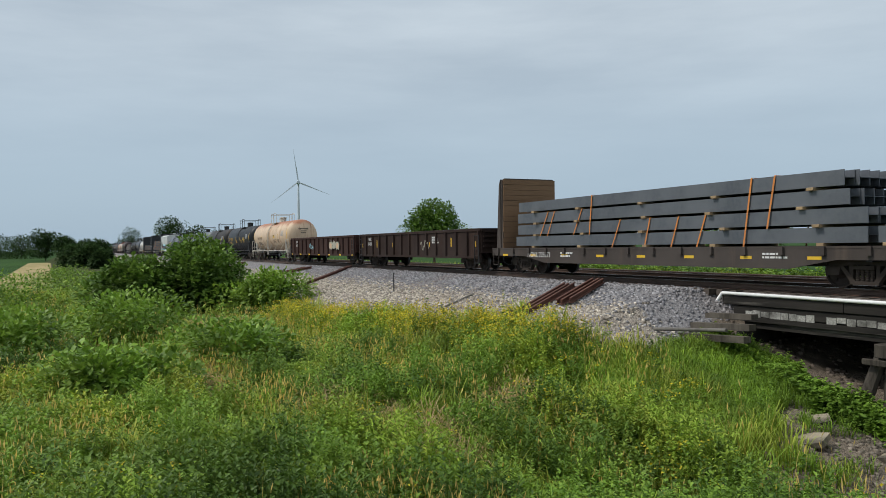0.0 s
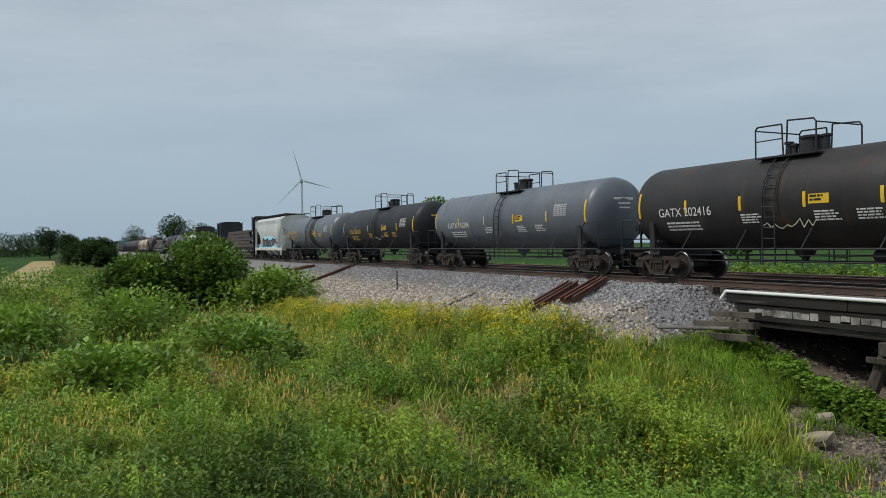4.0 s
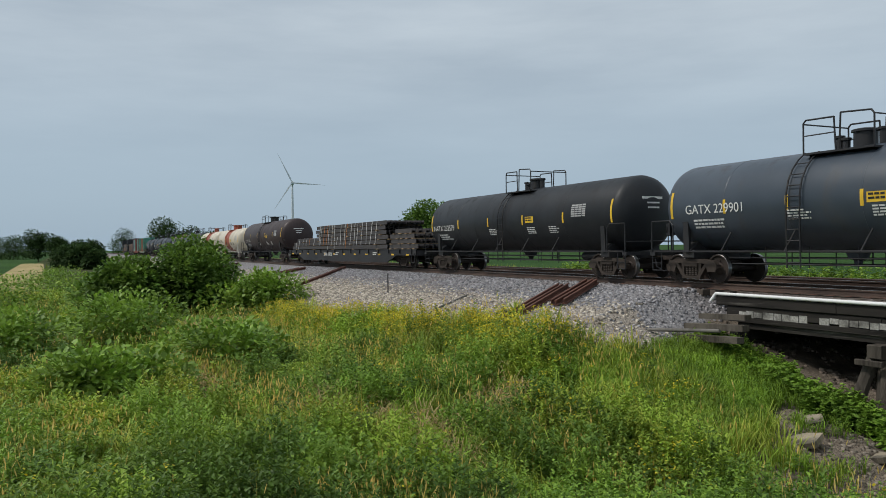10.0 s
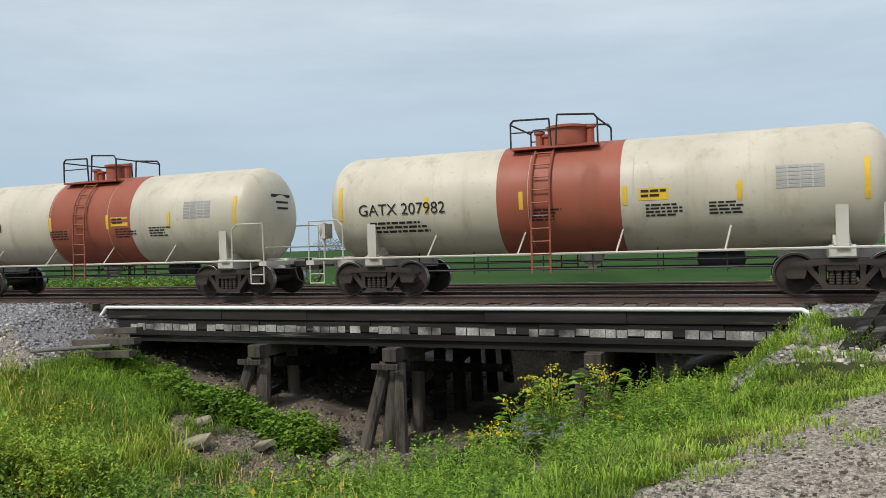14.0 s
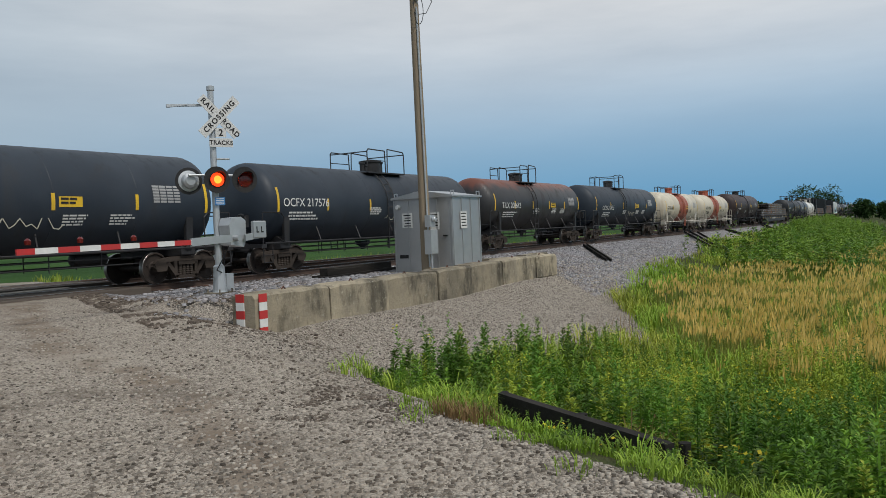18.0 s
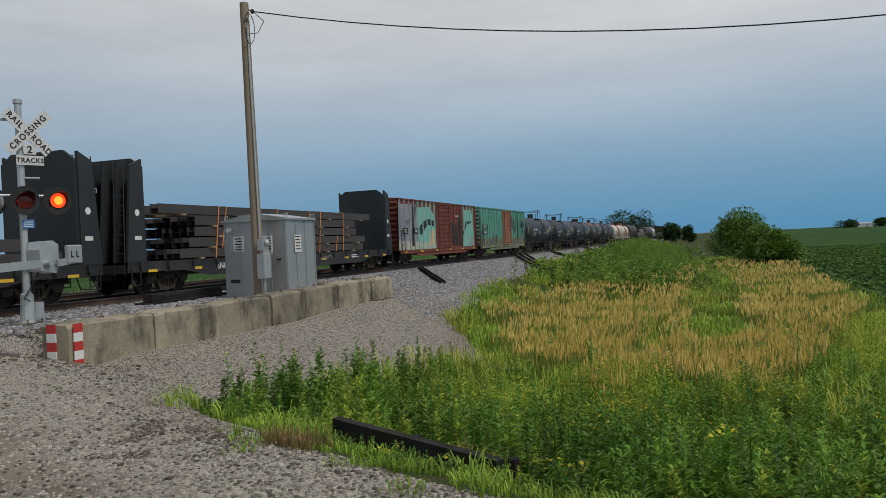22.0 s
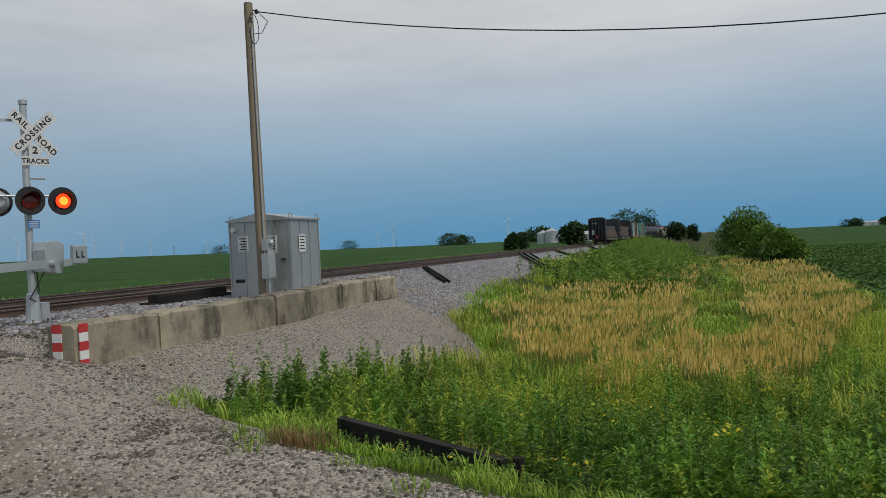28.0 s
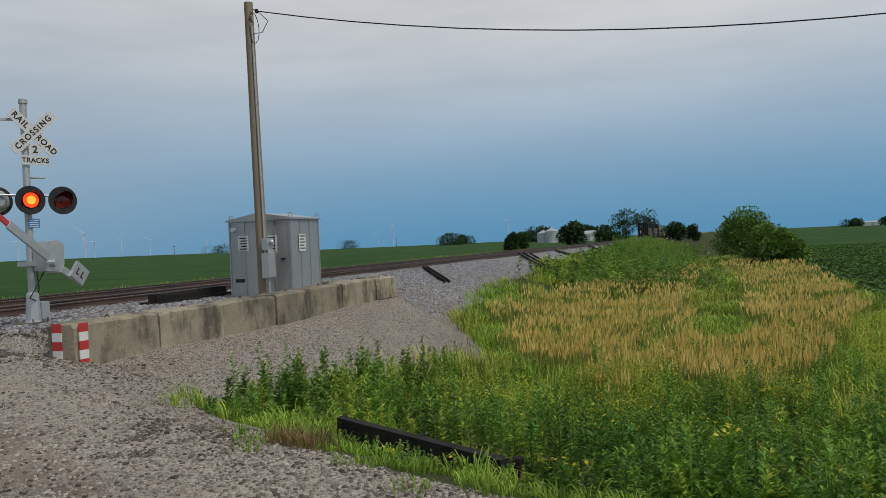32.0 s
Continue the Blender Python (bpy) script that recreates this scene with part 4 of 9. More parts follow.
# wild parsnip by the bridge
r2 = np.random.default_rng(8)
for px, py, ph in ((-4.1, 13.5, 1.75), (-3.4, 13.3, 1.9), (-3.7, 13.9, 1.7), (-2.6, 13.6, 1.6), (-4.6, 13.2, 1.3)):
    b0 = np.array([px, py, float(height(px, py))])
    n = 170
    t = r2.random(n)
    a = r2.uniform(0, 6.28, n)
    p = b0 + np.stack([0.28 * t * np.cos(a), 0.28 * t * np.sin(a), ph * (0.15 + 0.8 * t)], 1)
    aim = np.stack([np.cos(a), np.sin(a), np.full(n, 0.4)], 1)
    lv = leaves(p, aim, 0.22, 0.05, r2)
    hn = 13
    a2 = r2.uniform(0, 6.28, hn)
    hd = b0 + np.stack([0.50 * np.cos(a2) * r2.random(hn), 0.50 * np.sin(a2) * r2.random(hn), ph * r2.uniform(0.55, 1.05, hn)], 1)
    pts = np.repeat(hd, 20, 0) + r2.normal(0, 1, (hn * 20, 3)) * np.array([0.09, 0.09, 0.02])
    aa = r2.normal(0, 1, pts.shape)
    aa /= np.linalg.norm(aa, axis=1)[:, None]
    rt = root("wild_parsnip", pose(0, 0, 0), "tall weed with flat yellow flower heads by the creek", "weed", "flowering weeds")
    b = Build()
    b.rod(b0 - np.array([0, 0, 0.05]), b0 + np.array([0, 0, ph * 0.8]), 0.016, 5, 0.008)
    part("stem", b, M["weed"], rt)
    for q, cut in zip(hd, range(hn)):
        part("stalk", Build().rod(b0 + np.array([0, 0, ph * 0.5]), q, 0.007, 4), M["weed"], rt)
        tagged(part("flower_head", fast_mesh("flower_head", *leaves(pts[cut * 20:cut * 20 + 20], aa[cut * 20:cut * 20 + 20], 0.05, 0.022, r2, 0), M["flower"]), None, rt, "flat yellow flower head"), kind="stuff")
    tagged(part("foliage", fast_mesh("foliage", *lv, M["weed"]), None, rt), kind="stuff")

# ditch beyond the road: green weeds near, golden seed grass further on
x, y, d = ring_points(60000, 62, 124, 6.0, 115, r)
keep = (r.random(len(x)) < cover(x, y)) & (y > -9)
x, y, d = x[keep], y[keep], d[keep]
rise = np.clip((x - road_mid(y) - 4.2) / 2.5, 0.0, 1)
ok = rise > 0.05
x, y, d, rise = x[ok], y[ok], d[ok], rise[ok]
rise = np.where((np.abs(np.degrees(np.arctan2(x, y)) - 68.5) < 9.5) & (d < 8.8), 0.0, rise)
g0 = blades(drop(x, y), np.clip(0.34 + 0.15 * waves(x, y, 63, 5), 0.2, 0.6) * (0.18 + 0.82 * rise), 0.006 + 0.0008 * d, 0.6, r)


def golden(x, y):
    """Where the ripe grass stands: broad bands across the ditch with green hollows."""
    band = waves(x, y, 61, 9) + 0.8 * waves(x * 0.6, y * 1.6, 62, 4.5)
    hollow = (np.abs(y - 0.1 + 0.5 * waves(x, y, 69, 8)) < np.interp(x, [20, 25, 50, 70], [0.2, 0.8, 1.3, 0.5])) & (x > 22)
    up = np.interp(x, [16, 19, 31, 42, 60, 71, 84], [3.0, 4.3, 9.0, 8.9, 6.4, 4.0, -1.7]) + 0.8 * waves(x, y, 75, 6)
    low = np.interp(x, [16, 19, 32, 66, 84], [-0.5, -2.2, -5.2, -6.9, -6.0]) + 0.8 * waves(x, y, 76, 6)
    return (band > -0.22) & ~hollow & (x > 16.5 + 1.2 * waves(x, y, 77, 4)) & (x < 84) & (y < up) & (y > low)


x, y, d = ring_points(4400, 60, 126, 6.0, 110, r)
keep = (r.random(len(x)) < cover(x, y) * np.interp(d, [6, 9.5, 12, 17], [0, 0, 0.25, 1])) & (y > -9) & ~golden(x, y)
x, y, d = x[keep], y[keep], d[keep]
tall = np.clip((0.55 + 0.3 * waves(x, y, 64, 4)) * r.uniform(0.7, 1.2, len(x)), 0.25, 1.0)
deep = waves(x, y, 67, 6) > 0
ga = tufts(x[deep], y[deep], tall[deep], (0.2 + 0.012 * d[deep]), 42, r, 0.007 + 0.0007 * d[deep])
gb = tufts(x[~deep], y[~deep], tall[~deep], (0.2 + 0.012 * d[~deep]), 42, r, 0.007 + 0.0007 * d[~deep])
x, y, d = ring_points(95000, 64, 120, 11.0, 100, r)
keep = (r.random(len(x)) < cover(x, y)) & golden(x, y)
x, y, d = x[keep], y[keep], d[keep]
p = drop(x, y)
ht = np.clip(0.78 + 0.16 * waves(x, y, 68, 5), 0.5, 1.1) * r.uniform(0.8, 1.15, len(x))
wind = np.stack([r.normal(0.10, 0.16, len(x)), r.normal(-0.10, 0.16, len(x)), np.ones(len(x))], 1)
gs = blades(p, ht * 0.9, 0.004 + 0.0006 * d, 0.25, r)
ripe = r.random(len(x)) < 0.66
hd = leaves((p + wind * (ht * 0.72)[:, None])[ripe], wind[ripe], 0.26, 0.009 + 0.0007 * d[ripe], r, 0.0)
stuff("seed_grass", [(*g0, 0), (*ga, 1), (*gb, 0), (*gs, 3), (*hd, 2)], [M["grass"], M["lush_grass"], M["dry_grass"], M["pale_grass"]], "golden seed grass with green hollows in the ditch", "grass")
# tall leafy weeds, thickest round the timber headwall
x, y, d = ring_points(12500, 44, 132, 4.4, 30, r)
off = x - road_mid(y)
keep = (r.random(len(x)) < cover(x, y) * np.interp(d, [4, 7, 13, 20, 30], [0.8, 1, 1, 0.35, 0.1])) & (y > -9) & (y < 7.6) & (off > 3.7) 
x, y, d, off = x[keep], y[keep], d[keep], off[keep]
ht = np.clip(0.16 + 0.42 * (off - 4.0), 0.14, 1.05) * np.clip(0.9 + 1.3 * waves(x, y, 71, 2.4), 0.3, 1.6) * np.interp(y, [-2, 3.0, 5.5, 7.6], [1.0, 0.9, 0.65, 0.5])
front = (np.abs(np.degrees(np.arctan2(x, y)) - 68.5) < 9.5) & (d < 8.6)
ht = np.where(front, np.minimum(ht, 0.15), ht) * r.uniform(0.55, 1.4, len(x))
ht = np.minimum(ht, 1.1)
lance = r.random(len(x)) < 0.72
pale_ = lance & (waves(x, y, 73, 4.5) + 0.35 * r.normal(0, 1, len(x)) > 0.38)
lv, st, tops = plants(x[lance & ~pale_], y[lance & ~pale_], ht[lance & ~pale_], r, 58, 0.18, 0.018, 0.4, 0.8, 0.07)
lv3, st3, _ = plants(x[pale_], y[pale_], ht[pale_], r, 58, 0.18, 0.018, 0.4, 0.8, 0.07)
lv2, st2, _ = plants(x[~lance], y[~lance], ht[~lance] * 0.9, r, 34, 0.15, 0.030)
fl = flowers(tops[r.random(len(tops)) < 0.02], 12, 0.06, 0.035, r)
x, y, d = ring_points(2300, 44, 120, 4.2, 16, r)
off = x - road_mid(y) + 0.4 * waves(x, y, 72, 2)
keep = (off > 2.5) & (y > -6) & (y < 7.6) & (r.random(len(x)) < np.clip((off - 2.4) * 0.5, 0.05, 0.9)) & ((masks(x, y)["gravel"] < 0.6) | (r.random(len(x)) < 0.10))
x, y, d = x[keep], y[keep], d[keep]
low_ = (np.abs(np.degrees(np.arctan2(x, y)) - 68.5) < 10) & (d < 8.8)
bare = low_ & (r.random(len(x)) < 0.3)
x, y, d, low_ = x[~bare], y[~bare], d[~bare], low_[~bare]
gt = tufts(x, y, np.where(low_, r.uniform(0.06, 0.20, len(x)), r.uniform(0.07, 0.26, len(x)) * np.clip((x - road_mid(y) - 1.6) * 0.4, 0.35, 1.2)), np.full(len(x), 0.18), 34, r, 0.005 + 0.0007 * d, 0.9)
hay = (r.random(len(x)) < 0.006) & ~low_ & (d > 10.5)
gh = tufts(x[hay], y[hay], np.full(hay.sum(), 0.4), np.full(hay.sum(), 0.14), 60, r, np.full(hay.sum(), 0.006), 0.8)
stuff("ditch_weeds", [(*lv, 0), (*st, 0), (*lv2, 1), (*st2, 1), (*fl, 2), (*gt, 3), (*gh, 4), (*lv3, 5), (*st3, 5)], [M["ditch_weed"], M["leaf"], M["flower"], M["lush_grass"], M["dry_grass"], M["pale_weed"]], "dense tall leafy weeds and grass beside the gravel", "weeds")
# tall single weeds on the stone bank, tufts before the headwall, and a dead tuft
q_ = np.random.default_rng(91)
x, y = q_.uniform(9.0, 14.5, 70), q_.uniform(3.6, 6.6, 70)
lv, st, _ = plants(x, y, 0.85, q_, 70, 0.20, 0.024, 0.45, 0.8, 0.05)
stuff("tall_weeds", [(*lv, 0), (*st, 0)], [M["leaf"]], "tall upright dark green weeds on the stone bank", "weeds")
x = np.array([7.15, 6.95, 6.55, 6.35, 6.75, 5.95, 6.1, 7.3])
y = np.array([3.95, 3.55, 2.85, 2.45, 3.2, 1.9, 2.3, 4.3])
gt = tufts(x, y, np.array([0.40, 0.18, 0.12, 0.10, 0.10, 0.30, 0.12, 0.4]), np.full(8, 0.24), 60, q_, np.full(8, 0.010), 0.9)
lv, st, _ = plants(np.repeat(x, 5) + q_.normal(0, 0.15, 40), np.repeat(y, 5) + q_.normal(0, 0.15, 40), 0.20, q_, 34, 0.12, 0.018)
stuff("headwall_tufts", [(*gt, 0), (*lv, 1), (*st, 1)], [M["lush_grass"], M["weed"]], "grass tufts and weeds before the timber headwall", "grass")
x, y = q_.uniform(7.3, 9.6, 150), q_.uniform(2.6, 5.2, 150)
keep = (x - 7.0) * 0.87 - (y - 2.9) * 0.5 > 0.15
x, y = x[keep], y[keep]
stuff("low_grass", [(*tufts(x, y, q_.uniform(0.25, 0.45, len(x)), np.full(len(x), 0.24), 44, q_, np.full(len(x), 0.012), 1.0), 0)], [M["pale_weed"]], "bright low grass behind the timber headwall", "grass")
M["dead_grass"] = leafy("dead_grass", (0.20, 0.12, 0.05), (0.36, 0.24, 0.11), (0.28, 0.20, 0.09))
for cx, cy, h in ((5.9, 3.35, 0.22), (8.3, 2.6, 0.6)):
    x, y = cx + q_.normal(0, 0.12, 5), cy + q_.normal(0, 0.12, 5)
    stuff("dead_tuft", [(*tufts(x, y, np.full(5, h), np.full(5, 0.16), 60, q_, np.full(5, 0.006), 0.6), 0)], [M["dead_grass"]], "dead brown tuft of last year's weed", "weeds")
for cx, cy in ((17.4, 6.3), (18.6, 6.6), (13.4, 6.6), (15.0, 6.4), (20.0, 6.6)):
    x, y = cx + q_.normal(0, 0.35, 9), cy + q_.normal(0, 0.2, 9)
    stuff("bare_stems", [(*blades(drop(x, y), np.full(9, 0.75), 0.012, 0.6, q_), 0)], [M["dead_grass"]], "bare brown weed stems on the stone bank", "weeds")
# pale green willowy clumps between weeds and seed grass
for i, (cx, cy, h, w) in enumerate(((14.5, 3.9, 0.95, 2.6), (15.5, -0.4, 1.0, 2.4), (17.0, 2.0, 1.0, 2.6), (13.2, 1.6, 0.85, 2.0), (21, -4.2, 1.0, 4.0), (26, -6.0, 1.2, 5), (17, -5.0, 0.9, 3.4))):
    n = 420
    a, q = r.uniform(0, 6.28, n), r.random(n) ** 0.6
    lv, st, tops = plants(cx + np.cos(a) * q * w / 2, cy + np.sin(a) * q * w / 2, h * (1.05 - 0.4 * q), r, 20, 0.14, 0.016, 0.5, 0.9)
    fl = flowers(tops[::5], 5, 0.05, 0.035, r)
    stuff("sweet_clover", [(*lv, 0), (*st, 0), (*fl, 1)], [M["pale_weed"], M["flower"]], "pale yellow-green clover clump in the ditch", "weeds")
# low brush along the bank further on
x = r.uniform(48, 190, 5200)
y = np.interp(x, [48, 60, 80, 120, 190], [5.5, 6, 7, 10, 13]) + r.normal(0, 1, 5200) * np.interp(x, [48, 190], [2.2, 3.5])
keep = cover(x, y) > 0.3
x, y = x[keep], y[keep]
lump = waves(x, y, 97, 7.0) + 0.6 * waves(x, y, 98, 3.0)
for k_, (pickm, mat_) in enumerate(((lump > 0.15, "weed"), ((lump <= 0.15) & (lump > -0.2), "ditch_weed"), (lump <= -0.2, "leaf"))):
    lv, st, _ = weed_field(x[pickm], y[pickm], np.clip(1.0 + 1.1 * lump[pickm], 0.45, 2.0), 16 + k_, 30, 0.32, 0.11)
    stuff("bank_brush", [(*lv, 0), (*st, 0)], [M[mat_]], "low leafy brush along the railway bank", "brush")
# young crop rows
rows_v = []
for k in range(44):
    yy = -7.4 - 0.76 * k
    xs = np.arange(24 + 0.3 * k, 150, 0.42)
    rows_v.append(np.stack([xs + r.normal(0, 0.05, len(xs)), np.full(len(xs), yy) + 0.05 * waves(xs, xs * 0, 3, 20), height(xs, np.full(len(xs), yy))], 1))
p = np.concatenate(rows_v)
i = np.repeat(np.arange(len(p)), 7)
a = r.uniform(0, 6.28, len(i))
aim = np.stack([np.cos(a), np.sin(a), r.uniform(0.2, 1.0, len(i))], 1)
lv = leaves(p[i] + np.array([0, 0, 0.02]), aim, 0.28, 0.10, r)
stuff("soybean_rows", [(*lv, 0)], [M["crop_leaf"]], "young green crop in straight rows", "crop")


def tree(x, y, tall, wide, seed, label, leaf=0.16, n=9000, mat="leaf", category="shrub", trunks=4, name="shrub", low=0.08, lobes=None, group=""):
    """Tapered trunk, limbs and a crown of leaf clumps with an uneven outline."""
    q = np.random.default_rng(seed)
    z0 = float(height(x, y))
    t = root(name, pose(x, y, z0), label, category, group)
    b = Build()
    m = lobes or 16
    cs = []
    for i in range(m):
        a, rr, h = q.uniform(0, 6.28), q.random() ** 0.6, q.uniform(low + 0.22, 0.86)
        sp = wide / 2 * 0.72 * math.sin(min(1.0, (h + 0.15)) * math.pi * 0.82 + 0.25)
        cs.append((rr * sp * math.cos(a), rr * sp * math.sin(a), h * tall, q.uniform(0.16, 0.28) * wide * (1.15 - 0.4 * h)))
    for i in range(trunks):
        a = 6.28 * i / trunks + q.uniform(-0.4, 0.4)
        f = 0.04 * wide if trunks > 1 else 0
        b.rod((f * math.cos(a), f * math.sin(a), -0.15), (3 * f * math.cos(a), 3 * f * math.sin(a), tall * 0.5), 0.018 * tall + 0.03, 7, 0.010 * tall + 0.01)
    for cx, cy, cz, cr in cs:
        b.rod((cx * 0.15, cy * 0.15, tall * 0.22), (cx, cy, cz), 0.008 * tall + 0.01, 5, 0.005)
    part("trunk", b, M["bark"], t)
    cs = np.array(cs)
    k = q.choice(m, n, p=cs[:, 3] ** 2 / (cs[:, 3] ** 2).sum())
    u = q.normal(0, 1, (n, 3))
    u /= np.linalg.norm(u, axis=1)[:, None]
    rad = cs[k, 3] * (0.55 + 0.55 * q.random(n) ** 0.5)
    p = cs[k, :3] + u * rad[:, None] * np.array([1, 1, 0.8])
    p[:, 2] = np.maximum(p[:, 2], 0.05 * tall * q.random(n))
    aim = u + q.normal(0, 0.6, (n, 3))
    aim /= np.linalg.norm(aim, axis=1)[:, None]
    lv = leaves(p, aim, leaf, leaf * 0.30, q, 0.15)
    part("crown", fast_mesh("crown", *lv, M[mat]), None, t)
    return t


tree(-44.0, 6.2, 3.8, 6.2, 71, "round dark green shrub in the tall grass", 0.30, 17000, group="ditch shrubs", lobes=26)
tree(-42.6, 2.9, 3.0, 5.0, 72, "round dark green shrub in the tall grass", 0.30, 11000, group="ditch shrubs", lobes=20)
tree(-39.6, 8.9, 1.5, 5.4, 73, "low willow thicket beside the ballast", 0.26, 6000, "weed", group="ditch shrubs")
for i, (x, y, h, w) in enumerate(((-30, 2.0, 1.3, 6.5), (-27, -1.5, 1.3, 5), (-23, 4.2, 1.1, 5.0), (-19, 1.0, 1.0, 4.0), (-35, -4.5, 1.6, 6), (-50, -3, 1.3, 8), (-62, 2, 1.0, 8), (-75, -1, 1.0, 9))):
    tree(x, y, h, w, 80 + i, "low mound of light green brush in the grass", 0.22, 4200, "weed", "brush", 3, "brush", group="ditch brush")
# trees beyond the line
for i, (az, rr, h, w) in enumerate(((-65.2, 105, 8.8, 10.5), (-43.7, 72, 7.4, 9.5))):
    a = radians(az)
    tree(rr * math.sin(a), rr * math.cos(a), h, w, 100 + i, "leafy green tree standing beyond the railway", 0.42, 9000, "leaf", "tree", 1, "tree", 0.2, group="trees beyond the line")
for i, (az, rr, h, w) in enumerate(((-91.4, 300, 11.5, 12), (-90.2, 290, 8, 12), (-89.0, 270, 6.5, 11), (-88.2, 250, 6, 9), (-86.0, 480, 14.5, 19), (-83.6, 300, 13.5, 18), (-82.0, 320, 11, 14), (-80.6, 330, 9, 14), (-92.8, 380, 8, 22),
                                    (-94.2, 420, 8, 26), (-96.0, 430, 7.5, 28), (-89.4, 190, 4.4, 8), (-88.7, 175, 4.0, 7), (-88.0, 165, 3.2, 5))):
    a = radians(az)
    tree(rr * math.sin(a), rr * math.cos(a), h, w, 120 + i, "distant dark green field tree", 0.8, 3600, "far_leaf", "tree", 1, "tree", 0.06, 16, "distant trees")
for i, (az, rr, h, w) in enumerate(((92.1, 92, 5.6, 8.0), (93.2, 84, 4.0, 5.5), (91.4, 118, 4.4, 8), (94.2, 80, 3.2, 4.5))):
    a = radians(az)
    tree(rr * math.sin(a), rr * math.cos(a), h, w, 150 + i, "rounded green bush at the field edge", 0.34, 7000, "leaf", "bush", 3, "bush", 0.05, 18, "field edge bushes")
for i, (az, rr, h, w) in enumerate(((84.0, 330, 12.5, 16), (85.4, 335, 11.5, 13), (76.1, 150, 3.6, 4.2), (80.2, 160, 4.2, 6.5), (82.6, 240, 5, 9), (88.6, 300, 6.5, 6), (87.4, 260, 4.5, 10), (71.4, 1300, 13, 60), (72.4, 1350, 12, 40), (78.0, 900, 12, 45), (76.9, 950, 10, 30), (81.4, 700, 9, 30),
                                    (55.0, 2300, 13, 90), (59.0, 2400, 12, 80), (64.0, 2400, 13, 90), (98.5, 1500, 9, 40), (100.5, 1500, 11, 30), (-30, 1800, 14, 120), (-20, 1700, 14, 90), (8, 1500, 14, 120), (15, 1500, 13, 80), (22, 1800, 14, 120), (35, 2000, 14, 100))):
    a = radians(az)
    tree(rr * math.sin(a), rr * math.cos(a), h, w, 170 + i, "distant dark green tree on the skyline", 0.9 if rr < 500 else 3.0, 1800, "far_leaf", "tree", 1, "tree", 0.08, 12, "distant trees")

# leafy growth in the creek bed beyond the bridge
x, y = r.uniform(-13, 1, 900), r.uniform(27.0, 33, 900)
lv, st, _ = plants(x, y, 1.1, r, 30, 0.30, 0.06)
stuff("creek_growth", [(*lv, 0), (*st, 0)], [M["pale_weed"]], "bright leafy growth along the creek beyond the bridge", "weeds")
# weeds behind the tracks
x = r.uniform(-40, 6, 2600)
y = r.uniform(27.2, 31.0, 2600)
lv, st, _ = weed_field(x, y, 0.8, 17, 14, 0.28, 0.09)
x = r.uniform(-120, 120, 26000)
y = 27.0 + r.random(26000) ** 1.3 * 6
keep = np.abs(x - road_mid(y)) > 4
gb = blades(drop(x[keep], y[keep]), 0.45, 0.035, 0.5, r)
stuff("trackside_weeds", [(*lv, 0), (*st, 0), (*gb, 1)], [M["weed"], M["grass"]], "weeds and grass behind the far track", "weeds")

# ---------------------------------------------------------------- stones


def stones(name, x, y, size, mats, label, r, lift=0.3, pick=None):
    """Loose broken stone: small irregular six-faced lumps."""
    n = len(x)
    base = drop(x, y)
    cube = np.array([(a, b_, c_) for a in (-1, 1) for b_ in (-1, 1) for c_ in (-1, 1)], float)
    s = size * r.uniform(0.5, 1.25, n)
    v = cube[None] * (1 + r.uniform(-0.45, 0.25, (n, 8, 3))) * s[:, None, None] * np.array([1.0, 0.8, 0.62])
    a = r.uniform(0, 6.28, n)
    ca, sa = np.cos(a)[:, None], np.sin(a)[:, None]
    v = np.stack([v[..., 0] * ca - v[..., 1] * sa, v[..., 0] * sa + v[..., 1] * ca, v[..., 2]], -1)
    v = v + base[:, None] + np.array([0, 0, 1.0]) * (s * lift)[:, None, None]
    o = (np.arange(n) * 8)[:, None, None]
    quad = np.array([(0, 1, 3, 2), (4, 6, 7, 5), (0, 4, 5, 1), (2, 3, 7, 6), (1, 5, 7, 3)])
    f = (o + quad[None]).reshape(-1, 4)
    k = np.repeat(pick, 5) if pick is not None else None
    ob = new(name, fast_mesh(name, v.reshape(-1, 3), f, mats, mat_index=k))
    return tagged(ob, label, "gravel", kind="stuff")


def stone_mat(name, lo, hi, tint):
    n = Nodes(name, 0.9)
    c = n.mix(lo, hi, n.island())
    n.color(n.mix(c, tint, n.math("MULTIPLY", n.ramp(n.noise(0.5, 4), 0.45, 0.7), 0.35)))
    return n.m


M["ballast_stone"] = stone_mat("ballast_stone", (0.12, 0.12, 0.13), (0.40, 0.39, 0.40), (0.20, 0.15, 0.12))
M["pale_stone"] = stone_mat("pale_stone", (0.15, 0.13, 0.105), (0.70, 0.63, 0.53), (0.36, 0.30, 0.24))
M["road_stone"] = stone_mat("road_stone", (0.055, 0.046, 0.038), (0.46, 0.41, 0.35), (0.17, 0.135, 0.105))
M["bed_stone"] = stone_mat("bed_stone", (0.09, 0.075, 0.06), (0.30, 0.26, 0.21), (0.12, 0.10, 0.06))
q = np.random.default_rng(21)
n = 70000
x = q.uniform(-62, 62, n)
x = np.sign(x) * np.abs(x) ** 1.0
y = q.uniform(10.2, 18.3, n)
m_ = masks(x, y)
keep = (np.maximum(m_["ballast"], m_["gravel"]) * (1 - m_["road"]) * (1 - m_["bed"]) > q.random(n)) & ~((x > 9) & (x < 27) & (y < 11.2))
pick = ((y[keep] + q.normal(0, 0.7, keep.sum()) < 14.6) & (x[keep] < 5)).astype(int)
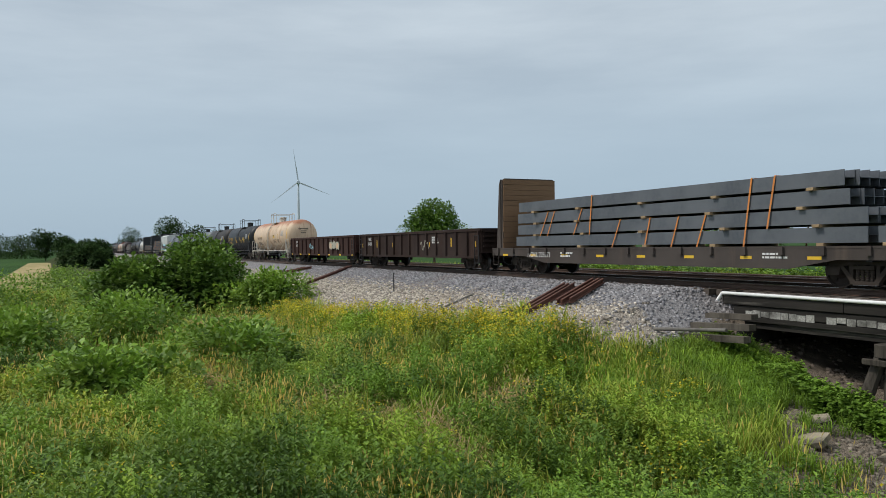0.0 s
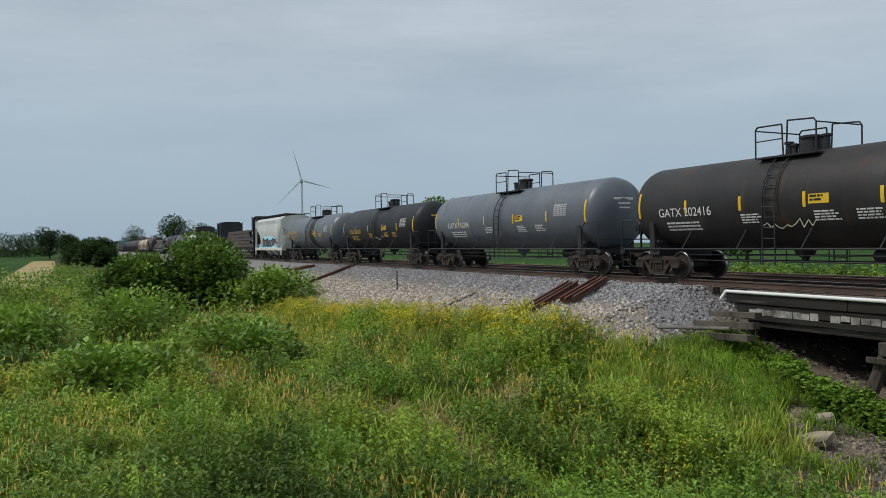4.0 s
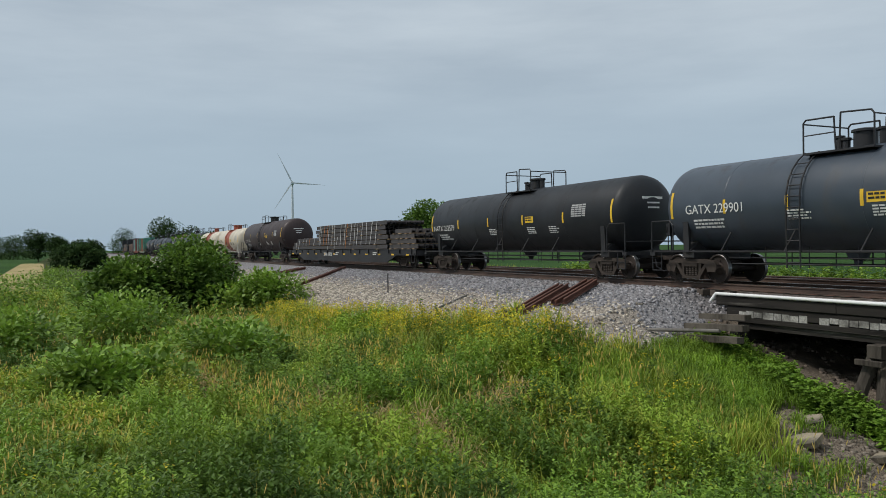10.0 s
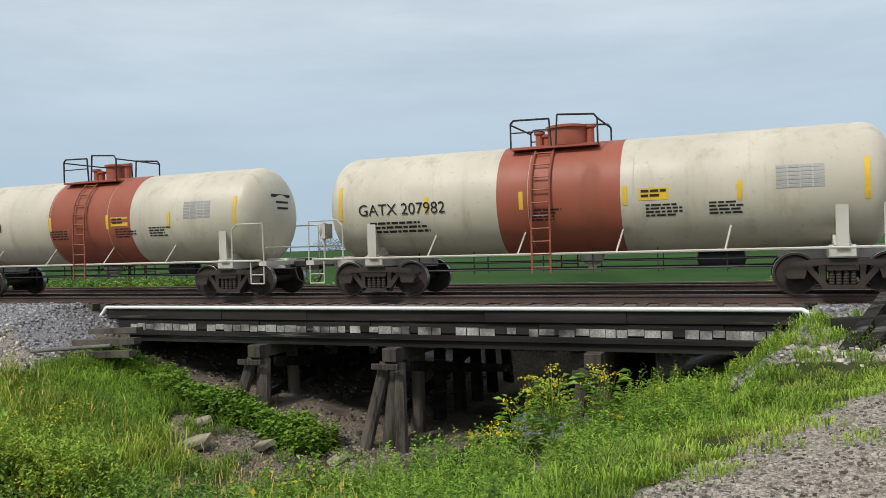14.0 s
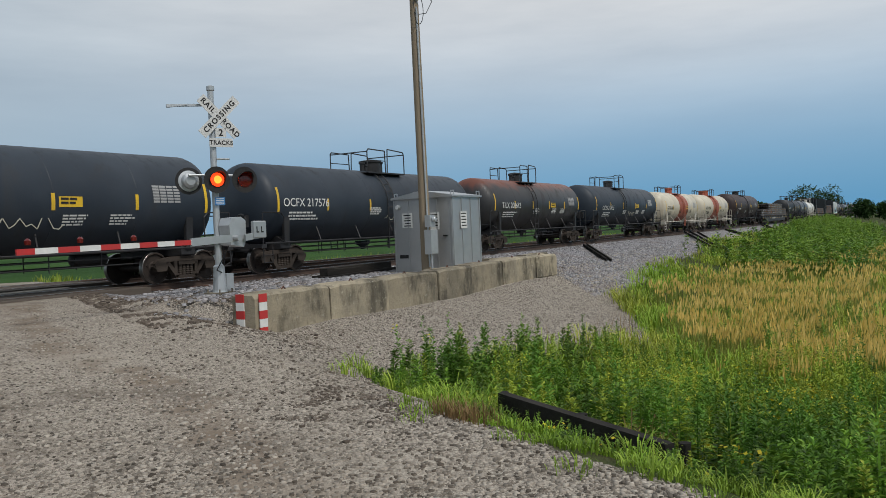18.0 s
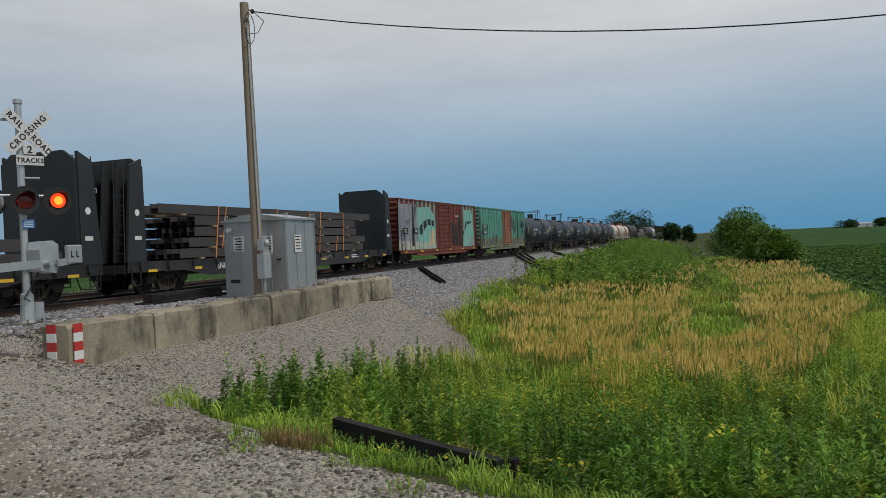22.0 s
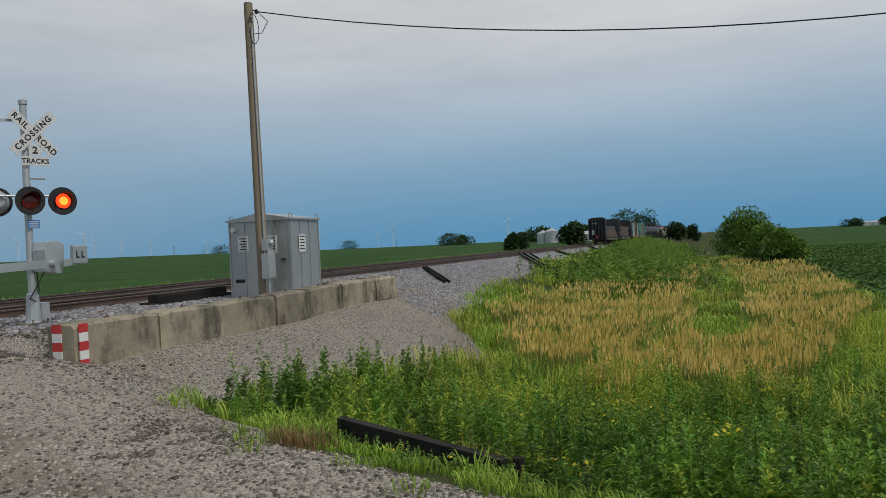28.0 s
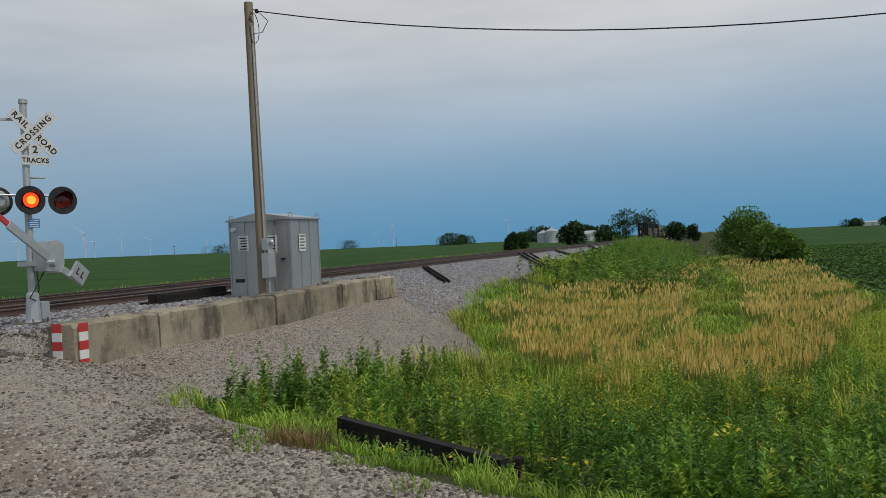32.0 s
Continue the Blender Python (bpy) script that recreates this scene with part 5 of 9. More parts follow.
stones("ballast", x[keep], y[keep], 0.040, [M["ballast_stone"], M["pale_stone"]], "loose grey and pale track ballast stones", q, pick=pick)
n = 26000
x, y = q.uniform(-30, 40, n), q.uniform(17.2, 26.5, n)
keep = (np.abs(x - road_mid(y)) > 4.3) & ~((x > -17.6) & (x < 1.0))
stones("track_ballast", x[keep], y[keep], 0.045, [M["ballast_stone"]], "grey ballast stones between the rails", q)
n = 70000
a_, d_ = np.radians(q.uniform(-40, 85, n)), np.exp(q.uniform(np.log(3.2), np.log(19), n))
x, y = d_ * np.sin(a_), d_ * np.cos(a_)
keep = (masks(x, y)["road"] > 0.4) & (y < 17.2)
stones("road_gravel", x[keep], y[keep], 0.014, [M["road_stone"]], "fine loose stone on the gravel road", q, 0.1)
n = 120000
x, y = q.uniform(5.5, 33, n), q.uniform(4.0, 17.5, n)
m_ = masks(x, y)
keep = (m_["gravel"] * (1 - m_["road"]) > q.random(n)) & ~((y > 10.3) & (y < 11.05) & (x > 10.6) & (x < 25.1)) & ~((y > 10.9) & (y < 13.2) & (x > 18.6) & (x < 20.9))
stones("bank_gravel", x[keep], y[keep], 0.015, [M["road_stone"], M["road_stone"]], "pale crushed stone on the bank below the block wall", q, 0.2, q.integers(0, 2, keep.sum()))
n = 9000
x, y = q.uniform(-14.2, -2, n), q.uniform(7, 17, n)
keep = (masks(x, y)["bed"] > 0.5) & (height(x, y) < -1.2)
stones("creek_stones", x[keep], y[keep], 0.04, [M["bed_stone"]], "brown stones on the creek bank", q, 0.2)

M["dark_clod"] = stone_mat("dark_clod", (0.05, 0.04, 0.033), (0.20, 0.165, 0.135), (0.08, 0.06, 0.048))
a_, d_ = q.uniform(0, 6.28, 2600), q.random(2600) ** 0.8
x, y = 5.75 + d_ * np.cos(a_) * 0.75, 4.5 + d_ * np.sin(a_) * 0.95
keep = (waves(x, y, 95, 0.9) > 0.05) & (q.random(2600) < 0.6)
stones("soil_clods", x[keep], y[keep], 0.013, [M["dark_clod"]], "dark soil crumbs at the gravel edge", q, 0.2)
x, y = np.append(q.normal(9.9, 1.2, 2600), q.uniform(9.5, 34, 15000)), np.append(q.normal(12.4, 1.5, 2600), q.uniform(13.6, 18.2, 15000))
keep = (np.abs(x - road_mid(y)) > 2.5) & ~((y > 10.3) & (y < 11.05) & (x > 10.6)) & ((waves(x, y, 96, 1.6) > -0.1) | (y > 14)) & ~((x > 16.8) & (x < 20.9) & (y > 13.8) & (y < 14.6))
stones("rusty_gravel", x[keep], y[keep], 0.028, [M["dark_clod"]], "dark rusty gravel round the signal mast", q, 0.25)
x, y = q.uniform(1.5, 9.0, 300), q.uniform(3.6, 11.0, 300)
keep = np.abs(x - road_mid(y)) > 1.6
stones("loose_clods", x[keep], y[keep], 0.020, [M["dark_clod"]], "dark loose clods on the gravel road", q, 0.25)

n = 1500
x, y = q.uniform(-17.4, -5.5, n), q.uniform(15.5, 26, n)
keep = (height(x, y) > -3.3) & (height(x, y) < -0.85)
stones("bridge_rubble", x[keep], y[keep], 0.06, [M["dark_clod"]], "brown dirt clods and stones under the trestle", q, 0.15)

# ---------------------------------------------------------------- level crossing
r3 = random.Random(7)
FACE = Vector((-0.41, -0.91, 0)).normalized()
SIDE = Vector((0.91, -0.41, 0)).normalized()
MX, MY = 12.30, 13.02
signal = root("crossing_signal", pose(MX, MY, 0), "galvanised crossing signal mast with crossbuck, red lamps and gate", "crossing signal")
b = Build()
b.lathe([(-0.1, 0.075), (4.42, 0.066), (4.44, 0.085), (4.52, 0.085), (4.55, 0.02)], 16, 2)
part("mast", b, M["galv"], signal, "", True)
b = Build()
b.box(-0.24, 0.24, -0.24, 0.24, -0.12, 0.06)
for sx in (-0.18, 0.18):
    for sy in (-0.18, 0.18):
        b.rod((sx, sy, 0.06), (sx, sy, 0.13), 0.02, 6)
part("base_plate", b, M["concrete"], signal)
b = Build()
b.lathe([(0.06, 0.16), (0.10, 0.15), (0.40, 0.13), (0.62, 0.12), (0.66, 0.08)], 12, 2)
b.box(0.10, 0.30, -0.12, 0.12, 0.10, 0.45)
part("junction_box", b, M["galv"], signal)


def plate(name, cx, cz, w, h, ang, mat, parent, off=0.10, thick=0.012):
    """A flat sign board across the mast, facing the road."""
    b = Build()
    ca, sa = math.cos(ang), math.sin(ang)
    pts = []
    for o in (off, off + thick):
        for u, v in ((-w / 2, -h / 2), (w / 2, -h / 2), (w / 2, h / 2), (-w / 2, h / 2)):
            du, dv = u * ca - v * sa, u * sa + v * ca
            p = SIDE * (cx + du) + FACE * o
            pts.append((p.x, p.y, cz + dv))
    b.add(pts, [(0, 1, 2, 3), (7, 6, 5, 4), (0, 4, 5, 1), (1, 5, 6, 2), (2, 6, 7, 3), (3, 7, 4, 0)])
    return part(name, b, mat, parent)


def sign_text(words, cx, cz, size, ang, mat, parent, off=0.116, space=1.0):
    cu = bpy.data.curves.new("sign_lettering", "FONT")
    cu.body, cu.size, cu.extrude, cu.space_character = words, size, 0.001, space
    cu.offset = 0.028 * size
    cu.align_x, cu.align_y = "CENTER", "CENTER"
    cu.materials.append(mat)
    ob = new("sign_lettering", cu)
    ob.parent = parent
    p = SIDE * cx + FACE * off
    yaw = math.degrees(math.atan2(SIDE.y, SIDE.x))
    ob.matrix_basis = pose(p.x, p.y, cz, 90, 0, yaw) @ pose(0, 0, 0, 0, 0, math.degrees(ang))
    return ob


A45 = math.radians(45)
BC, BZ = 0.13, 3.86
a1 = plate("crossbuck_blade", BC, BZ, 1.12, 0.22, -A45, M["sign_white"], signal, 0.10)
a2 = plate("crossbuck_blade", BC, BZ, 1.12, 0.22, A45, M["sign_white"], signal, 0.116)
d45 = math.sqrt(0.5)
sign_text("RAIL", BC - 0.33 * d45, BZ + 0.33 * d45, 0.16, -A45, M["dark_mark"], a1, 0.1135, 1.2)
sign_text("ROAD", BC + 0.34 * d45, BZ - 0.34 * d45, 0.16, -A45, M["dark_mark"], a1, 0.1135, 1.15)
sign_text("CROSSING", BC, BZ, 0.16, A45, M["dark_mark"], a2, 0.1295, 1.3)
p1_ = plate("tracks_sign", BC + 0.02, 3.30, 0.52, 0.19, 0, M["sign_white"], signal)
p2_ = plate("tracks_sign", BC + 0.02, 3.52, 0.24, 0.20, 0, M["sign_white"], signal)
sign_text("TRACKS", BC + 0.02, 3.295, 0.13, 0, M["dark_mark"], p1_, 0.1135, 1.1)
sign_text("2", BC + 0.02, 3.51, 0.20, 0, M["dark_mark"], p2_, 0.1135)
plate("blue_sign", 0.06, 2.03, 0.22, 0.17, 0, M["blue_sheet"], signal)
for i in range(4):
    plate("sign_print", 0.06, 2.085 - 0.037 * i, 0.17, 0.014, 0, M["white_mark"], signal, 0.113, 0.002)
b = Build()
p, q_ = SIDE * -0.95, SIDE * 0.0
b.bar((p.x, p.y, 4.06), (0, 0, 4.12), 0.05, 0.05)
b.bar((p.x, p.y, 4.03), (p.x * 0.55, p.y * 0.55, 4.1), 0.09, 0.03)
part("top_bracket", b, M["galv"], signal)
b = Build()
for s in (-0.56, 0.66):
    e_ = SIDE * s
    b.path([(0, 0, 2.60), (e_.x, e_.y, 2.60)], 0.025, 8)
b.path([(0.02, -0.07, 2.95), (SIDE.x * 0.3, SIDE.y * 0.3 - 0.07, 2.95)], 0.02, 6)
part("lamp_arm", b, M["galv"], signal)
lamp_lights = []


def lamp_head(off, back):
    f = -FACE if back else FACE
    c = SIDE * off + f * 0.20
    m = Matrix.Translation((c.x, c.y, 2.49)) @ f.to_track_quat("Y", "Z").to_matrix().to_4x4()
    head = part("lamp_head", Build().lathe([(-0.16, 0.10), (-0.12, 0.15), (-0.02, 0.17), (0.0, 0.285), (0.012, 0.285), (0.012, 0.17)], 32, 1), M["galv"] if back else M["spray_black"], signal,
                "silver back of a lamp head" if back else "black lamp head with round backing disc", True)
    head.matrix_basis = m
    b = Build()
    n = 20
    for j, (y0, rr) in enumerate(((0.012, 0.165), (0.24, 0.175))):
        for i in range(n + 1):
            a = math.radians(-35 + 250 * i / n)
            b.v.append((rr * math.cos(a), y0 if j == 0 else 0.06 + 0.18 * max(0.0, math.sin(a)), rr * math.sin(a)))
    b.f = [(i, i + 1, n + 2 + i, n + 1 + i) for i in range(n)]
    b.k = [0] * n
    part("visor", b, M["spray_black"], head)
    if back:
        part("backing_disc", Build().lathe([(-0.012, 0.172), (-0.008, 0.292), (0.016, 0.292), (0.020, 0.172)], 32, 1), M["spray_black"], head, "black round backing disc", True)
    else:
        b = Build()
        b.slot = 0
        b.lathe([(0.0, 0.15), (0.018, 0.12), (0.026, 0.085)], 24, 1, close=False)
        b.slot = 2
        b.lathe([(0.026, 0.085), (0.03, 0.04), (0.032, 0.001)], 24, 1, close=False)
        b.slot = 1
        b.lathe([(-0.002, 0.15), (-0.018, 0.12), (-0.03, 0.06), (-0.032, 0.001)], 24, 1, close=False)
        ln = part("lamp_element", b, [M["red_on"], M["red_off"], M["red_hot"]], head, "red signal lamp", True)
        ln.location = (0, 0.035, 0)
        lamp_lights.append(ln)
    return head


M["spray_black"] = surface("lamp_black", (0.015, 0.015, 0.017), (0.03, 0.03, 0.03), 0.6, 0, 2)
lamp_head(-0.02, False)
lamp_head(0.60, False)
lamp_head(-0.50, True)

# gate machine and arm
b = Build()
b.prism([(-0.02, 1.08), (0.36, 1.02), (0.44, 1.20), (0.44, 1.60), (0.30, 1.68), (0.02, 1.66), (-0.04, 1.50)], -0.42, -0.10, 1)
b.box(-0.20, 0.30, -0.16, 0.14, 1.18, 1.28)
part("gate_machine", b, M["galv"], signal)
gate = part("gate_arm_pivot", Build().rod((0, -0.52, 0), (0, 0.06, 0), 0.07, 12), M["galv"], signal)
gate.location = (0.10, -0.05, 1.22)
b = Build()
b.bar((-0.2, -0.47, 0.0), (-1.3, -0.47, -0.05), 0.05, 0.16)
part("arm_bracket", b, M["galv"], gate)
x0, k_ = -0.9, 0
while x0 > -4.85:
    ln_ = 0.41
    b = Build()
    b.bar((x0, -0.47, -0.045 - 0.012 * k_ * 0.3), (max(x0 - ln_, -4.9), -0.47, -0.045 - 0.012 * (k_ + 1) * 0.3), 0.035, 0.10)
    part("arm_band", b, M["red_sheet"] if k_ % 2 else M["white_mark"], gate)
    x0 -= ln_
    k_ += 1
for xx in (-4.7, -3.75, -2.65):
    b = Build()
    b.lathe([(0.03, 0.05), (0.10, 0.055), (0.13, 0.03), (0.14, 0.005)], 10, 2, (xx, -0.47, 0))
    part("arm_lamp", b, M["red_off"], gate, "", True)
b = Build()
b.bar((0.2, -0.47, 0.0), (0.75, -0.47, 0.06), 0.05, 0.14)
b.box(0.42, 0.80, -0.53, -0.45, -0.02, 0.36, 0.02)
part("counterweight", b, M["galv"], gate)
for zz, ww in ((0.10, 0.10), (0.10, -0.04)):
    b = Build()
    b.box(0.54 + ww, 0.57 + ww, -0.534, -0.531, 0.10, 0.24)
    b.box(0.54 + ww, 0.62 + ww, -0.534, -0.531, 0.10, 0.13)
    part("counterweight_mark", b, M["dark_mark"], gate)
b = Build()
b.path([(0.15, -0.2, 1.1), (-0.1, -0.25, 0.8), (-0.25, -0.2, 0.55), (0.0, -0.1, 0.48), (0.1, -0.08, 0.75), (0.05, -0.08, 1.1)], 0.012, 5)
part("cable", b, M["dark_mark"], signal)

# concrete block wall
wall = root("block_wall", pose(0, 0, 0), "weathered concrete block wall holding the gravel pad", "retaining wall", "", "structure")
edges = [10.66, 12.84, 14.96, 17.2, 19.0, 20.9, 23.3, 25.0]
for i, (xa, xb) in enumerate(zip(edges, edges[1:])):
    top_ = 0.175 + [0.0, 0.0, 0.0, 0.02, 0.05, 0.07, 0.06][i]
    low_ = -0.66 + [0, 0, 0, 0, 0.06, 0.12, 0.16][i]
    b = Build()
    yy = 10.4 + r3.uniform(-0.03, 0.03)
    c_ = 0.035
    ln_, rb = xb - xa - 0.03, random.Random(40 + i)
    prev = None
    for j in range(9):
        x_ = xa + 0.015 + ln_ * j / 8
        end_ = 0.03 if j in (0, 8) else 0.0
        w1, w2, w3 = (rb.uniform(-0.012, 0.012) for _ in range(3))
        ring = [(yy + c_ + w1 + end_, low_), (yy + 0.6, low_), (yy + 0.6, top_ - c_), (yy + 0.6 - c_, top_ + w3 - end_), (yy + c_ + 0.02 + w2 + end_, top_ + w2 - end_), (yy + w1 + end_, top_ - c_ - 0.02 + w3 - end_), (yy + w2 + end_, low_ + c_)]
        n0 = len(b.v)
        b.v += [(x_, p_[0], p_[1]) for p_ in ring]
        m_ = len(ring)
        if prev is not None:
            b.f += [(prev + s_, prev + (s_ + 1) % m_, n0 + (s_ + 1) % m_, n0 + s_) for s_ in range(m_)]
        else:
            b.f.append(tuple(range(n0, n0 + m_)))
        prev = n0
    b.f.append(tuple(range(prev, prev + m_)))
    b.k = [0] * len(b.f)
    part("concrete_block", b, M["concrete"], wall)
    b = Build()
    xm = (xa + xb) / 2
    b.path([(xm - 0.07, yy + 0.3, top_ - 0.01), (xm, yy + 0.3, top_ + 0.06), (xm + 0.07, yy + 0.3, top_ - 0.01)], 0.012, 5)
    part("lifting_loop", b, M["rust"], wall)
for i, (mx_, my_) in enumerate(((10.672, 10.78), (10.74, 10.385))):
    mk = root("object_marker", pose(mx_, my_, -0.60), "red and white striped reflective marker strip on the wall end", "marker", "wall markers")
    for j in range(5):
        b = Build()
        z0 = 0.155 * j
        if i == 0:
            b.box(-0.02, 0.0, -0.10, 0.10, z0, z0 + 0.153)
        else:
            b.box(0.0, 0.20, -0.02, 0.0, z0, z0 + 0.153)
        part("stripe", b, M["red_sheet"] if j % 2 == 0 else M["white_mark"], mk)

# signal cabinet
cab = root("signal_cabinet", pose(19.05, 11.0, 0.0), "grey aluminium trackside signal cabinet with peaked roof", "signal cabinet")
b = Build()
b.box(0, 1.62, 0, 1.95, -0.1, 2.12)
part("body", b, M["alu"], cab)
for s, (x0, x1, y0, y1) in enumerate(((0.0, 1.62, -0.022, -0.002), (-0.022, -0.002, 0.0, 1.95))):
    n = 4 if s == 0 else 5
    for i in range(n):
        b = Build()
        if s == 0:
            xx = 0.02 + 1.58 * i / (n - 1)
            b.box(xx - 0.02, xx + 0.02, y0, y1, -0.08, 2.10)
        else:
            yy = 0.02 + 1.91 * i / (n - 1)
            b.box(x0, x1, yy - 0.02, yy + 0.02, -0.08, 2.10)
        part("panel_rib", b, M["alu"], cab)
b = Build()
b.prism([(-0.06, 2.12), (2.01, 2.12), (2.01, 2.17), (0.975, 2.34), (-0.06, 2.17)], -0.06, 1.68)
part("roof", b, M["alu"], cab, "shallow peaked roof")
for x, y in ((0.05, 0.0), (1.55, 0.0), (0.05, 1.9), (1.55, 1.9)):
    b = Build()
    b.path([(x, y - 0.05, 2.17), (x, y - 0.05, 2.29), (x, y + 0.05, 2.29), (x, y + 0.05, 2.17)], 0.014, 5)
    part("lifting_eye", b, M["galv"], cab)
door_ = part("door", Build().box(-0.012, -0.003, 0.10, 0.98, 0.1, 2.02), M["alu"], cab)
for zz in (0.45, 1.0, 1.6):
    part("hinge", Build().rod((-0.03, 0.99, zz - 0.07), (-0.03, 0.99, zz + 0.07), 0.018, 6), M["galv"], door_)
part("latch", Build().box(-0.04, -0.012, 0.16, 0.30, 1.02, 1.06), M["spray_black"], door_)
for nm, y0, z0, w, h in (("notice", 1.32, 1.30, 0.34, 0.42), ("notice", 0.42, 1.22, 0.40, 0.48)):
    nt = part("notice", Build().box(-0.020, -0.0125, y0, y0 + w, z0, z0 + h), M["white_mark"], cab, "white printed notice")
    for j in range(5):
        part("print_bar", Build().box(-0.0225, -0.0205, y0 + 0.05, y0 + w - 0.05 - 0.04 * (j % 2), z0 + h - 0.08 - 0.075 * j, z0 + h - 0.05 - 0.075 * j), M["dark_mark"], nt)
nt = part("notice", Build().box(0.42, 0.78, -0.030, -0.0225, 1.22, 1.70), M["white_mark"], cab, "white printed notice")
for j in range(5):
    part("print_bar", Build().box(0.46, 0.74 - 0.04 * (j % 2), -0.0325, -0.0305, 1.63 - 0.085 * j, 1.66 - 0.085 * j), M["dark_mark"], nt)
part("milepost_number", Build().box(-0.006, -0.003, 1.50, 1.80, 0.42, 0.52), M["dark_mark"], cab)
part("lamp", Build().lathe([(-0.10, 0.06), (-0.03, 0.07), (-0.004, 0.07)], 12, 0, (0, 1.78, 1.9)), M["white_mark"], cab)
b = Build()
b.box(18.6, 20.9, 10.98, 13.2, -0.12, 0.02)
tagged(part("cabinet_footing", b, M["concrete"]), "concrete footing under the signal cabinet", "footing", kind="structure")

# utility pole with meter and drop wire
pole = root("utility_pole", pose(18.55, 11.62, 0.0), "weathered wooden utility pole leaning slightly, with meter boxes", "utility pole")
b = Build()
b.rod((0.10, 0.02, -0.3), (-0.08, -0.02, 7.95), 0.155, 14, 0.115)
part("shaft", b, M["pole_wood"], pole, "", True)
b = Build()
b.rod((-0.03, -0.15, 0.2), (-0.15, -0.14, 7.3), 0.025, 8)
b.rod((-0.02, -0.10, 7.35), (-0.20, -0.16, 7.55), 0.03, 8)
part("conduit", b, M["galv"], pole)
b = Build()
b.box(-0.22, 0.04, -0.34, -0.16, 1.30, 1.62)
b.lathe([(-0.36, 0.075), (-0.42, 0.07), (-0.44, 0.05)], 14, 1, (-0.09, 0, 1.50))
part("meter_box", b, M["galv"], pole)
b = Build()
b.box(-0.25, 0.10, -0.36, -0.15, 0.55, 1.22, 0.015)
part("switch_box", b, M["galv"], pole)
b = Build()
b.rod((-0.07, -0.25, -0.05), (-0.07, -0.25, 0.55), 0.03, 8)
part("riser", b, M["galv"], pole)
b = Build()
b.lathe([(7.70, 0.02), (7.72, 0.05), (7.80, 0.05), (7.82, 0.02)], 10, 2, (0.12, -0.14, 0))
b.path([(-0.05, -0.13, 7.76), (0.16, -0.15, 7.76)], 0.015, 6)
part("insulator", b, M["dark_mark"], pole)
for k_, rr in ((0, 0.16), (1, 0.24)):
    pts = [(-0.12 + rr * 1.2 * math.sin(t_) * (1 if k_ else -1), -0.16, 7.25 + 0.42 * math.cos(t_)) for t_ in [i * 0.45 for i in range(8)]]
    part("drip_loop", Build().path(pts, 0.010, 5), M["dark_mark"], pole)
part("drip_loop", Build().path([(0.12, -0.16, 7.76), (0.42, -0.3, 7.55), (0.25, -0.2, 7.2), (-0.1, -0.15, 7.1)], 0.010, 5), M["dark_mark"], pole)
b = Build()
P0 = Vector((18.67, 11.48, 7.76))
P1 = Vector((18.67, -22.5, 7.76))
pts = []
for i in range(25):
    t_ = i / 24
    p = P0.lerp(P1, t_)
    p.z -= 2.2 * 4 * t_ * (1 - t_)
    pts.append(p)
b.path(pts, 0.016, 5)
tagged(part("overhead_wire", b, M["dark_mark"]), "dark sagging overhead service wire", "wire", kind="structure")

# dark timber edge in the weeds
tw = root("timber_headwall", pose(0, 0, 0), "black timber plank headwall half hidden in the weeds", "headwall", "", "structure")
for i, (z1, lo_) in enumerate(((-0.51, -0.72), (-0.73, -0.97), (-0.98, -1.3))):
    b = Build()
    b.bar((7.46 + 0.01 * i, 3.80, (z1 + lo_) / 2), (6.30 + 0.01 * i, 1.74, (z1 + lo_) / 2 - 0.03), 0.10, z1 - lo_)
    part("plank", b, M["timber"], tw)
for px_, py_ in ((7.52, 3.86), (6.9, 2.75), (6.28, 1.66)):
    part("stake", Build().rod((px_ + 0.09, py_ - 0.02, -1.4), (px_ + 0.09, py_ - 0.02, -0.54), 0.05, 7), M["timber"], tw)

# ---------------------------------------------------------------- lineside odds and ends


def rail_piece(xa, ya, xb, yb, n, gap, label, mat="rust", name="rail_pile", lift=0.10, h=0.17):
    """Old rails laid down the slope of the bank, side by side."""
    t = root(name, pose(0, 0, 0), label, "rail pile", "old rails")
    d = Vector((xb - xa, yb - ya, 0))
    ln = d.length
    s = Vector((-d.y, d.x, 0)) / ln
    for i in range(n):
        o = s * ((i - (n - 1) / 2) * gap)
        k1, k2 = r3.uniform(-0.05, 0.03), r3.uniform(-0.03, 0.10)
        a = Vector((xa, ya, 0)) + o + d * k1
        c = Vector((xb, yb, 0)) + o + d * k2
        za, zc_ = float(height(a.x, a.y)) + lift, float(height(c.x, c.y)) + lift
        zm = float(height((a.x + c.x) / 2, (a.y + c.y) / 2)) + lift
        up = max(0.0, zm - (za + zc_) / 2)
        a.z, c.z = za + up, zc_ + up
        b = Build()
        f = (c - a).normalized()
        sd = f.cross(Vector((0, 0, 1))).normalized()
        u = sd.cross(f)
        prof = [(y, z + 0.09) for y, z in RAIL_PROFILE]
        m_ = len(prof)
        b.add([p + sd * y + u * (z * h / 0.185) for p in (a, c) for y, z in prof],
              [(j, (j + 1) % m_, (j + 1) % m_ + m_, j + m_) for j in range(m_)] + [tuple(reversed(range(m_))), tuple(range(m_, 2 * m_))])
        part("rail", b, M[mat], t)
    return t


